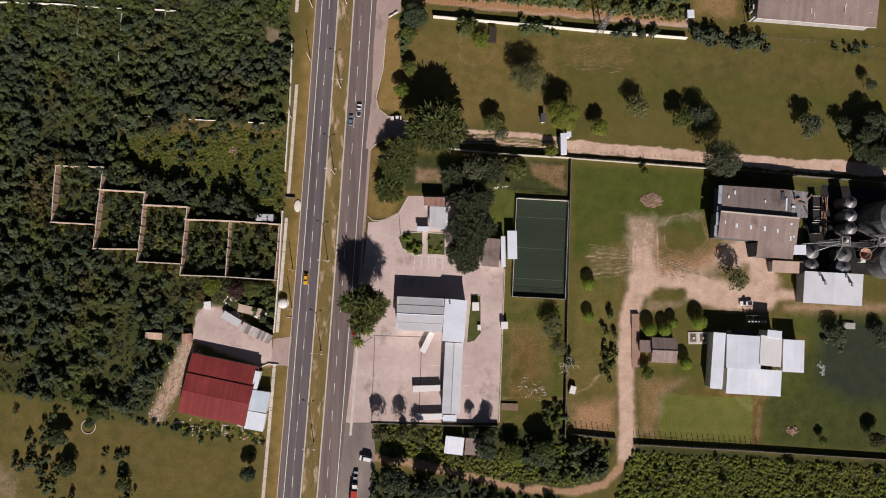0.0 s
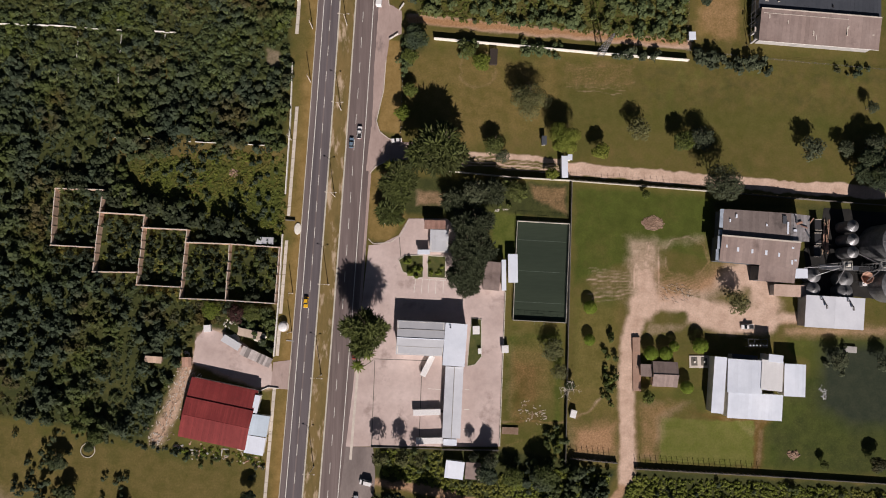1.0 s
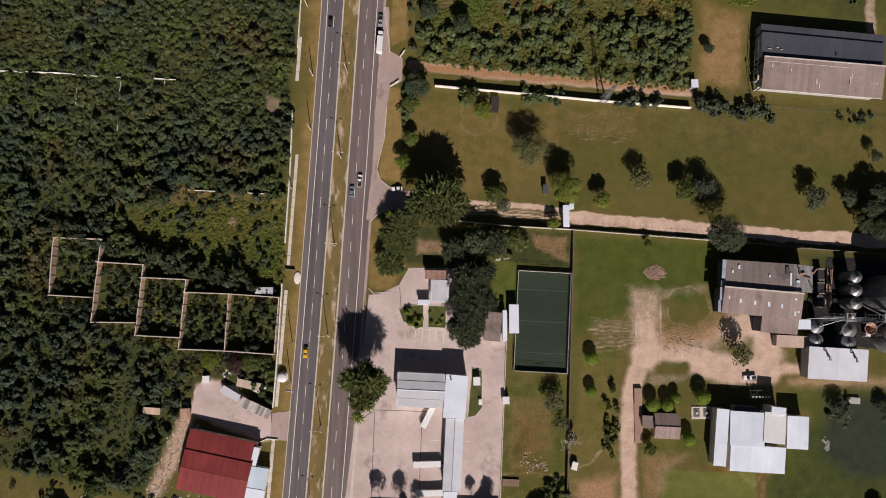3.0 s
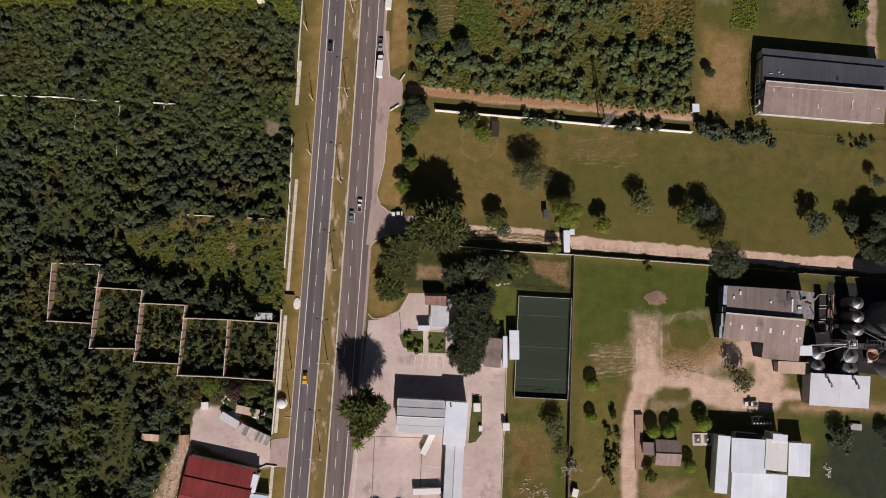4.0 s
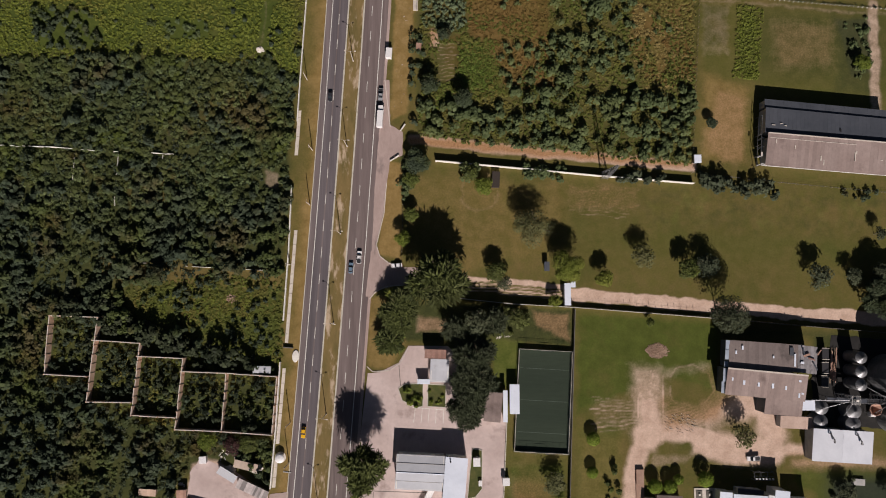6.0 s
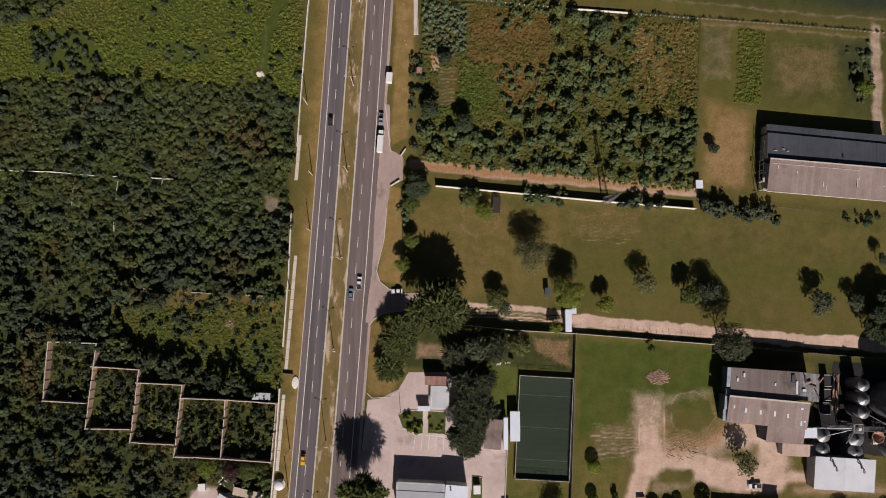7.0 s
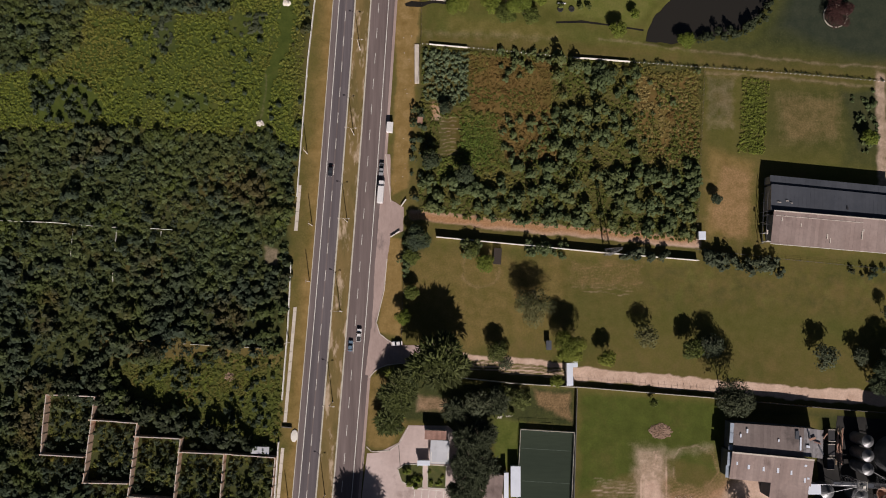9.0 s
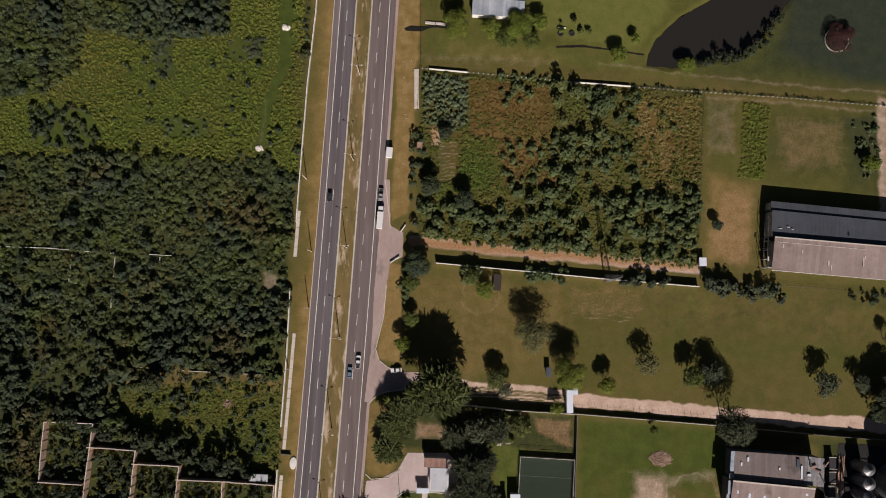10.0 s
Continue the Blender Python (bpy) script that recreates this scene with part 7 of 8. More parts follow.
shrub_field("scrub", scatter([(-17.1, -150.1), (9.6, -152.1), (37.0, -158.0), (59.8, -161.0), (59.8, -167.4), (-18.4, -167.7)], 3.0, 56, [], 0.1), 2.1, 4.2, 64, SCRUBLEAF, "dense dark bushes south of the earth road", 56)
shrub_field("weeds", scatter(STRIP, 0.95, 58, [], 0.08, 0.06, 4.0), 0.85, 0.55, 16, WEEDLEAF, "green crop strip beside the dry yard", 58)
shrub_field("weeds", scatter([(84.5, 114.8), (102.0, 114.0), (152.4, 111.8), (209.0, 108.6), (209.0, 107.9), (152.4, 111.1), (102.0, 113.3), (84.5, 114.1)], 0.8, 261, [], 0.05), 0.6, 0.9, 20, DARKLEAF, "dark weeds grown along the field fence", 261, leaf=0.5)
# hedges and garden bushes
for seed, (step, r, h, mat, pts) in enumerate((
    (2.4, 2.5, 4.4, GREYLEAF, [(112.7, 34.3), (147.1, 32.1), (145.3, 26.3), (117.8, 27.0)]),
    (2.4, 2.2, 3.6, GREYLEAF, [(77.7, 34.9), (99.2, 34.4), (99.1, 30.3), (80.5, 30.5)]),
    (2.0, 2.0, 2.8, BUSHLEAF, [(40.9, 36.8), (58.4, 35.8), (58.4, 30.7), (42.2, 31.2)]),
    (2.0, 2.1, 3.0, BUSHLEAF, [(14.0, 37.5), (22.4, 36.3), (22.5, 30.3), (15.5, 31.3)]),
    (2.6, 1.7, 2.8, TREELEAF, [(28.8, -21.4), (44.0, -22.1), (44.7, -30.7), (31.7, -33.7)]),
    (3.0, 1.7, 2.6, TREELEAF, [(74.0, -83.6), (81.0, -87.0), (79.6, -112.2), (73.8, -116.9), (75.8, -96.2)]),
    (2.2, 1.7, 2.8, BUSHLEAF, [(-11.1, 38.0), (-4.3, 35.3), (-5.6, 22.2), (-9.3, 20.7)]),
    (3.0, 1.6, 2.4, SCRUBLEAF, [(50.6, -122.7), (59.9, -119.2), (59.8, -137.3), (50.6, -135.1)]),
    (2.8, 1.8, 3.0, TREELEAF, [(-18.0, -32.1), (-7.0, -34.3), (-5.3, -39.5), (-12.7, -41.0)]),
    (2.2, 1.2, 1.6, BRIGHTLEAF, [(-7.4, -55.0), (0.3, -54.5), (0.4, -61.5), (-1.9, -62.9), (-6.6, -58.3)]),
    (2.4, 1.0, 1.2, BRIGHTLEAF, [(3.1, -54.9), (9.7, -55.3), (9.7, -61.8), (3.2, -61.4)]),
    (3.0, 1.6, 2.4, GREYLEAF, [(166.9, -87.2), (177.6, -87.1), (175.9, -102.2), (166.5, -98.8)]),
    (1.8, 1.5, 2.8, DARKLEAF, [(104.0, 124.0), (114.0, 127.2), (128.6, 128.8), (137.0, 133.6), (146.0, 147.0), (149.5, 146.0), (140.5, 131.0), (129.0, 125.2), (114.0, 123.6), (104.0, 120.5)]),
    (3.0, 1.6, 2.4, TREELEAF, [(52.8, 141.6), (70.8, 141.7), (70.4, 136.2), (52.9, 136.2)]),
    (2.0, 1.3, 1.9, BUSHLEAF, [(28.0, 118.2), (42.0, 118.2), (59.4, 116.4), (59.5, 113.2), (27.6, 115.2)]),
    (2.8, 1.9, 2.6, SCRUBLEAF, [(66.6, 112.1), (90.0, 111.8), (90.0, 107.4), (67.4, 108.2)]),
    (3.0, 1.5, 1.6, BUSHLEAF, [(177.4, 103.0), (188.3, 104.6), (189.9, 81.6), (182.6, 76.6), (178.2, 90.9)]),
    (2.6, 1.5, 2.2, SCRUBLEAF, [(174.1, 30.4), (190.0, 29.6), (189.9, 25.0), (173.9, 25.8)]),
)):
    shrub_field("hedge", scatter(pts, step, 60 + seed, [], 0.12), r, h, 60, mat, "uneven leafy bushes grown together", 70 + seed, category="hedge")


# ---- trees ----
def limbs(bm, rng, h, r, count, start=0.35):
    """A tapered, slightly bent trunk with limbs."""
    p, d = Vector((0, 0, -0.2)), Vector((rng.uniform(-0.06, 0.06), rng.uniform(-0.06, 0.06), 1))
    thick, steps, tips = h * 0.026, 5, []
    knots = []
    for k in range(steps):
        q = p + d.normalized() * (h * 0.78 / steps)
        tube(bm, p, q, thick, thick * 0.78, 8)
        knots.append((q.copy(), thick * 0.78))
        p, thick = q, thick * 0.78
        d += Vector((rng.uniform(-0.15, 0.15), rng.uniform(-0.15, 0.15), 0))
    for k in range(count):
        q, th = knots[min(steps - 1, 1 + k % (steps - 1))]
        a = k * 2.4 + rng.uniform(-0.4, 0.4)
        out = Vector((math.cos(a), math.sin(a), rng.uniform(0.35, 0.9)))
        mid = q + out * r * 0.42
        end = mid + (out + Vector((0, 0, 0.35))) * r * 0.38
        tube(bm, q, mid, th * 0.55, th * 0.35, 6)
        tube(bm, mid, end, th * 0.35, th * 0.1, 5)
        tips += [mid, end]
    return tips


def crown_of(rng, h, r, count, leaf, lumps, low=0.35, solid=False):
    """Leaf clumps on a lumpy crown, with gaps."""
    places = []
    for k in range(lumps):
        a, u = k * 2.4 + rng.uniform(-0.5, 0.5), rng.uniform(0, 1)
        reach = r * (0.0 if solid else 0.68 * math.sqrt((k + 0.5) / lumps))
        top = h * (low + (1 - low) * (0.93 - 0.42 * (reach / r) ** 1.5 * rng.uniform(0.7, 1.3)))
        places.append((reach * math.cos(a), reach * math.sin(a), top, r * rng.uniform(0.28, 0.46) if not solid else r))
    pl = np.array(places)
    nrng = np.random.default_rng(int(rng.random() * 1e6))
    which = nrng.integers(0, lumps, count)
    d = nrng.normal(0, 1, (count, 3))
    d /= np.linalg.norm(d, axis=1)[:, None]
    d[:, 2] = np.where(nrng.random(count) < 0.75, np.abs(d[:, 2]), d[:, 2])
    rad = pl[which, 3] * nrng.uniform(0.7, 1.08, count)
    if solid:
        c = np.stack([d[:, 0] * rad, d[:, 1] * rad, h * 0.52 + d[:, 2] * h * 0.46 * nrng.uniform(0.85, 1.03, count)], 1)
    else:
        c = np.stack([pl[which, 0] + d[:, 0] * rad, pl[which, 1] + d[:, 1] * rad, pl[which, 2] - pl[which, 3] * 0.7 + d[:, 2] * rad], 1)
    c[:, 2] = np.maximum(c[:, 2], 0.1)
    tint = np.clip(nrng.random(lumps)[which] * 0.6 + nrng.uniform(-0.1, 0.4, count), 0, 1)
    return leaves(c, d, leaf * nrng.uniform(0.6, 1.3, count), tint, nrng, 1.1)


def rosettes(rng, h, r, count, length, fronds):
    """Crown of drooping leaf sprays on uneven peaks."""
    nrng = np.random.default_rng(int(rng.random() * 1e6))
    lumps = 13
    ang = np.arange(lumps) * 2.4 + nrng.uniform(-0.4, 0.4, lumps)
    reach = r * 0.70 * np.sqrt((np.arange(lumps) + 0.4) / lumps)
    peak = np.stack([reach * np.cos(ang), reach * np.sin(ang), h * (0.86 - 0.33 * (reach / r) ** 1.5 + nrng.uniform(-0.1, 0.06, lumps))], 1)
    wide = r * nrng.uniform(0.24, 0.40, lumps)
    which = nrng.integers(0, lumps, count)
    d = nrng.normal(0, 1, (count, 3))
    d[:, 2] = np.abs(d[:, 2])
    d /= np.linalg.norm(d, axis=1)[:, None]
    base = peak[which] + d * wide[which][:, None] * nrng.uniform(0.5, 1.05, count)[:, None] * np.array([1, 1, 1.25]) - np.array([0, 0, 0.1 * h])
    # tone rises with height, so the lit crown top is in the tint
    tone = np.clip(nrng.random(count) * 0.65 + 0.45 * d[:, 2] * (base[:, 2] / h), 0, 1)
    a = (np.arange(fronds) * 2 * math.pi / fronds)[None, :] + nrng.uniform(0, 6.28, (count, 1)) + nrng.uniform(-0.3, 0.3, (count, fronds))
    ln = length * nrng.uniform(0.6, 1.3, (count, fronds))[..., None]
    out = np.stack([np.cos(a), np.sin(a), nrng.uniform(-0.6, 0.9, (count, fronds))], -1) + 0.5 * d[:, None, :]
    side = np.stack([-np.sin(a), np.cos(a), nrng.uniform(-0.5, 0.5, (count, fronds))], -1)
    b = np.repeat(base[:, None, :], fronds, 1)
    mid = b + out * ln * 0.55
    tip = b + out * ln - np.array([0, 0, 0.4]) * ln
    v = np.stack([b, mid + side * ln * 0.13, tip, mid - side * ln * 0.13], 2).reshape(-1, 3)
    return v, np.arange(len(v)).reshape(-1, 4), np.repeat(np.repeat(tone, fronds), 4)


def tree(kind, seed, h=10.0, r=4.0):
    rng = random.Random(seed)
    ob = thing("tree", Matrix.Identity(4), "", "tree")
    bm = bmesh.new()
    if kind == "dead":
        for k in range(3):
            tips = limbs(bm, rng, h, r, 7)
        for p in list(tips):
            for j in range(3):
                tube(bm, p, p + Vector((rng.uniform(-1, 1), rng.uniform(-1, 1), rng.uniform(0, 0.8))) * r * 0.35, 0.07, 0.02, 4)
        part("trunk", bm, DEADWOOD, ob)
        return ob
    limbs(bm, rng, h, r, {"ball": 4, "star": 9}.get(kind, 8))
    part("trunk", bm, BARK, ob)
    mat = {"broad": TREELEAF, "dense": SCRUBLEAF, "dark": DARKLEAF, "grey": GREYLEAF, "pale": PALELEAF, "bright": BRIGHTLEAF, "ball": BALLLEAF, "star": SPRAYLEAF, "red": REDLEAF}[kind]
    many = (r / 4.0) ** 2
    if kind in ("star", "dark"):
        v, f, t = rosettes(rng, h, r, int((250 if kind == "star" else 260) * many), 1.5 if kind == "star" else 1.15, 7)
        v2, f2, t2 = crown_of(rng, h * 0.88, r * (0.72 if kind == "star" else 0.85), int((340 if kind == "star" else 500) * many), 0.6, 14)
        # inner leaves tinted near black, painted shade for the gaps between sprays
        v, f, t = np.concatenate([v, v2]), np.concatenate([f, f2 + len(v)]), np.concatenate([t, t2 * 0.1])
    elif kind == "ball":
        v, f, t = crown_of(rng, h, r, 1700, 0.5, 1, solid=True)
    else:
        count, leaf, lumps = {"broad": (2000, 0.5, 17), "dense": (2300, 0.5, 15), "grey": (1150, 0.48, 19), "pale": (950, 0.48, 17), "bright": (1900, 0.48, 15), "red": (1500, 0.42, 11)}[kind]
        v, f, t = crown_of(rng, h, r, int(count * many), leaf, lumps)
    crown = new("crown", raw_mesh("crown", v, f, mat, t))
    crown.parent = ob
    return ob


TREE_LABELS = {
    "broad": "leafy tree with dark green rounded crown", "dense": "dense dark green tree with lumpy crown", "grey": "tall tree with open grey-green crown",
    "pale": "young tree with sparse pale foliage", "bright": "tree with bright yellow-green foliage", "ball": "clipped round bush with bright green leaves",
    "dark": "large tree with dark dense glossy crown", "star": "large tree with long drooping leaf sprays", "dead": "bare dead tree with pale branches", "red": "small ornamental tree with reddish leaves"}
models = {}
count_of = {}
for kind, x, y, h, r in (
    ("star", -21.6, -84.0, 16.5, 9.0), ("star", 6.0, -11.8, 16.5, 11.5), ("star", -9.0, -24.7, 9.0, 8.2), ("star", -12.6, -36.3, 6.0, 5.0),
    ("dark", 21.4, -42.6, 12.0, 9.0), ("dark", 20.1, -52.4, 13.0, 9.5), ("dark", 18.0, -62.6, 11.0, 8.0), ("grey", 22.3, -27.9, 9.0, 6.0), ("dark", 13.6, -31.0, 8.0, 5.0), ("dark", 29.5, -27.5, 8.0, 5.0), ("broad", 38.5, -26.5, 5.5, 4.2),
    ("broad", -5.4, 29.5, 5.0, 3.6), ("bright", -8.2, 5.0, 6.0, 3.5), ("broad", -5.3, 15.0, 5.0, 3.5),
    ("pale", 43.4, 10.1, 10.0, 8.5), ("bright", 57.7, -5.1, 11.0, 7.0), ("bright", 73.3, -9.7, 7.0, 4.0), ("pale", 89.1, -0.7, 7.5, 5.5),
    ("broad", 107.2, -5.1, 8.0, 4.8), ("grey", 121.0, -23.7, 17.0, 8.5), ("grey", 115.4, -3.8, 8.0, 5.5), ("grey", 161.1, -7.0, 8.0, 5.8), ("grey", 176.2, -7.0, 6.0, 4.0),
    ("grey", 187.1, -5.2, 9.0, 5.0), ("grey", 187.9, 11.1, 6.0, 3.0), ("dense", 189.1, -19.0, 12.0, 7.5), ("dense", 181.0, -17.0, 9.0, 4.5), ("dense", 184.0, -11.5, 10.0, 5.5), ("dense", 193.0, -12.0, 10.0, 6.2), ("broad", 29.3, -8.1, 6.5, 4.5), ("grey", 32.6, -12.1, 6.0, 3.5),
    ("bright", 24.0, 27.1, 5.0, 4.2), ("broad", 18.7, 32.4, 5.0, 3.8), ("bright", 53.6, -19.3, 4.5, 3.0),
    ("pale", 128.9, -70.9, 8.5, 5.4), ("dead", 60.6, -107.1, 6.0, 4.5),
    ("ball", 69.5, -73.9, 4.2, 2.7), ("ball", 69.2, -87.0, 3.6, 2.3), ("ball", 94.2, -92.0, 4.6, 2.9), ("ball", 100.3, -92.0, 4.4, 2.7), ("ball", 103.8, -89.2, 3.6, 2.1),
    ("ball", 114.3, -88.8, 5.2, 3.2), ("ball", 108.7, -105.6, 4.6, 2.6),
    ("pale", 53.6, -91.0, 5.4, 5.4), ("pale", 56.4, -99.5, 6.0, 3.8), ("broad", 92.9, -109.6, 4.5, 2.8), ("grey", 170.2, -93.9, 6.0, 4.5), ("grey", 189.4, -94.9, 6.0, 4.0), ("dense", 185.5, -135.3, 6.0, 3.6), ("broad", 164.3, -136.1, 3.6, 2.0),
    ("broad", 92.6, -27.0, 4.0, 2.0), ("dense", 61.1, -105.3, 4.0, 2.5),
    ("bright", 10.3, 137.5, 7.0, 6.8), ("bright", 24.5, 136.5, 6.0, 4.5), ("bright", 36.2, 137.6, 7.5, 6.5), ("bright", 45.1, 139.5, 6.0, 4.0), ("broad", 31.0, 131.8, 5.5, 5.0), ("broad", 41.7, 131.6, 5.0, 4.0),
    ("bright", 78.4, 126.4, 5.5, 4.0), ("bright", 85.5, 133.9, 4.0, 2.5), ("bright", 106.9, 123.1, 4.5, 4.0), ("red", 172.7, 137.0, 4.2, 7.2), ("dense", 119.1, 56.2, 4.0, 2.6),
    ("dense", 1.2, 68.7, 7.0, 4.5), ("dense", 15.1, 63.3, 7.0, 4.5), ("dense", 6.8, 91.2, 4.5, 3.2), ("dense", -3.4, 37.0, 7.0, 5.6),
    ("dense", -126.6, -126.9, 5.5, 3.5), ("dense", -129.5, -131.1, 4.0, 2.4), ("dense", -140.8, -136.9, 5.0, 4.0), ("dense", -66.1, -150.2, 6.0, 3.6), ("dense", -136.9, -148.8, 5.0, 3.6), ("dense", -115.7, -154.8, 4.0, 3.0),
    ("dense", -106.1, -12.1, 7.5, 4.5), ("red", -73.7, -78.4, 4.5, 4.0), ("broad", -67.6, -77.6, 4.5, 4.0), ("bright", -84.1, -76.9, 4.0, 4.0),
    ("pale", -14.7, -133.8, 9.5, 3.6), ("pale", -5.8, -133.8, 9.0, 3.6), ("pale", 0.9, -134.8, 7.5, 3.0), ("grey", 22.3, -133.1, 8.0, 2.2), ("grey", 29.1, -134.6, 8.5, 3.2), ("dense", -8.3, -152.2, 9.0, 6.0), ("dense", 27.5, -139.1, 7.5, 5.0), ("dense", 49.9, -140.9, 8.0, 6.0), ("broad", 37.7, -141.2, 6.0, 4.5), ("dense", 5.2, -156.5, 9.0, 6.0),
    ("bright", 183.1, 83.2, 5.0, 4.0),
):
    n = count_of[kind] = count_of.get(kind, 0) + 1
    full = (8.5, 13.0) if r > 6.2 else (4.0, 8.0)
    slot = (kind, n % 3, full)
    m = pose(x, y, 0, 0, 0, (n * 77) % 360) @ Matrix.Diagonal((r / full[0], r / full[0], h / full[1], 1))
    if slot not in models:
        models[slot] = tree(kind, 100 + n + len(kind) * 10, full[1], full[0])
        models[slot].matrix_basis = m
        done = models[slot]
    else:
        source = models[slot]
        done = copy_thing(source, m @ Matrix.Diagonal((*source.scale, 1)).inverted())
    tagged(done, TREE_LABELS[kind] + (", tall" if h > 11 else ", small" if h < 4.5 else ""), "bush" if kind == "ball" else "tree", "garden bushes" if kind == "ball" else "")
    done.name = "round_bush" if kind == "ball" else "tree"


def palm(x, y, h, r, seed):
    rng = random.Random(seed)
    ob = thing("palm_tree", pose(x, y, 0), "small palm with arching yellow-green fronds", "palm")
    bm = bmesh.new()
    p = Vector((0, 0, -0.2))
    for k in range(6):
        q = Vector((0.05 * k, 0.03 * k, h * (k + 1) / 6))
        tube(bm, p, q, 0.2 - 0.01 * k, 0.19 - 0.01 * k, 8)
        p = q
    part("trunk", bm, BARK, ob)
    bm = bmesh.new()
    for k in range(15):
        a = k * 2.4
        out, side = Vector((math.cos(a), math.sin(a), 0)), Vector((-math.sin(a), math.cos(a), 0))
        ln, lift = r * rng.uniform(0.8, 1.1), rng.uniform(0.2, 0.7)
        last = None
        for j in range(7):
            u = j / 6
            c = p + out * ln * u + Vector((0, 0, r * (lift * u - 0.75 * u * u)))
            w = 0.34 * math.sin(math.pi * min(0.97, u * 0.9 + 0.1)) + 0.02
            row = [bm.verts.new(c + side * w + Vector((0, 0, -0.12))), bm.verts.new(c), bm.verts.new(c - side * w + Vector((0, 0, -0.12)))]
            if last:
                bm.faces.new((last[0], last[1], row[1], row[0]))
                bm.faces.new((last[1], last[2], row[2], row[1]))
            last = row
    part("fronds", bm, WEEDLEAF, ob, "arching feathery fronds")
    return ob


palm(-24.6, -98.3, 4.2, 3.2, 5)
palm(-20.9, -93.5, 5.0, 3.4, 6)
palm(-12.8, -17.8, 6.0, 3.6, 7)


# ---- street furniture ----
def street_lamp(y, seed):
    ob = thing("street_lamp", pose(road_x(y, 0.0), y, 0.1, 0, 0, -2.6), "double-armed pale street lamp on the median", "street lamp", "median lamps")
    bm = bmesh.new()
    tube(bm, (0, 0, 0), (0, 0, 10.5), 0.17, 0.10, 10)
    tube(bm, (0, 0, -0.05), (0, 0, 0.5), 0.3, 0.26, 10)
    part("pole", bm, PALE, ob)
    for s in (-1, 1):
        bm = bmesh.new()
        tube(bm, (0, 0, 10.2), (s * 1.2, 0, 10.9), 0.045, 0.04, 8)
        tube(bm, (s * 1.2, 0, 10.9), (s * 2.0, 0, 11.0), 0.04, 0.035, 8)
        part("arm", bm, PALE, ob)
        part("lamp_head", bevelled(boxes((s * 2.0 - 0.4, -0.2, 10.92, s * 2.0 + 0.4, 0.2, 11.1)), 0.06), PALE, ob)
    return ob


for k, y in enumerate(116.0 - 36.4 * n for n in range(-1, 8)):
    street_lamp(y, k)


def utility_pole(x, y, turn, h=8.5):
    ob = thing("utility_pole", pose(x, y, 0, 0, 0, turn), "slim pale concrete utility pole on the verge", "utility pole", "verge poles")
    bm = bmesh.new()
    tube(bm, (0, 0, -0.2), (0, 0, h), 0.19, 0.12, 10)
    part("pole", bm, PALE, ob)
    part("cross_arm", boxes((-0.9, -0.06, h - 0.6, 0.9, 0.06, h - 0.48)), WOOD, ob)
    for x in (-0.8, 0, 0.8):
        bm = bmesh.new()
        lathe(bm, ((0.05, h - 0.48), (0.07, h - 0.4), (0.04, h - 0.28)), 8)
        part("insulator", bm, GREYWALL, ob, m=pose(x, 0, 0))
    return ob


for x, y in ((-50.0, 71.1), (-47.0, 18.4), (-54.2, -6.3), (-51.8, -69.6), (-51.8, -85.3), (-46.8, 41.3)):
    utility_pole(x, y, 87)

# white domed shelter and a round concrete pad on the verge
sx, sy = -55.2, -83.2
ob = thing("round_shelter", pose(sx, sy, 0), "round white domed shelter on the verge", "shelter")
bm = bmesh.new()
lathe(bm, [(1.9 * math.cos(a), 1.7 + 0.7 * math.sin(a)) for a in [k * math.pi / 14 for k in range(7)]] + [(0.08, 2.45)], 24)
part("dome", bm, CAR_WHITE, ob)
bm = bmesh.new()
lathe(bm, ((2.2, -0.1), (2.2, 0.15)), 24)
part("plinth", bm, PALE, ob)
for k in range(4):
    a = k * math.pi / 2 + 0.4
    bm = bmesh.new()
    tube(bm, (1.5 * math.cos(a), 1.5 * math.sin(a), 0.1), (1.5 * math.cos(a), 1.5 * math.sin(a), 1.75), 0.07, 0.07, 6)
    part("post", bm, STEEL, ob)
px, py = -50.6, -43.2
ob = thing("round_pad", pose(px, py, 0, 0, 0, -3) @ Matrix.Diagonal((0.8, 1.4, 1, 1)), "low oval whitened concrete pad on the verge", "pad")
bm = bmesh.new()
lathe(bm, ((1.75, -0.1), (1.75, 0.3), (1.6, 0.42), (0.2, 0.5)), 28)
part("pad", bm, WHITEWALL, ob)
kx, ky = -53.7, -39.8
ob = thing("culvert_head", pose(kx, ky, 0, 0, 0, -4), "short concrete culvert head across the walk", "culvert")
part("wall", bevelled(boxes((-2.0, -0.2, -0.1, 2.0, 0.2, 1.0)), 0.04), DARKWALL, ob)
kx, ky = -52.3, -88.9
ob = thing("culvert_head", pose(kx, ky, 0, 0, 0, -4), "short concrete culvert head across the walk", "culvert")
part("wall", bevelled(boxes((-1.6, -0.2, -0.1, 1.6, 0.2, 0.22)), 0.04), GREYWALL, ob)


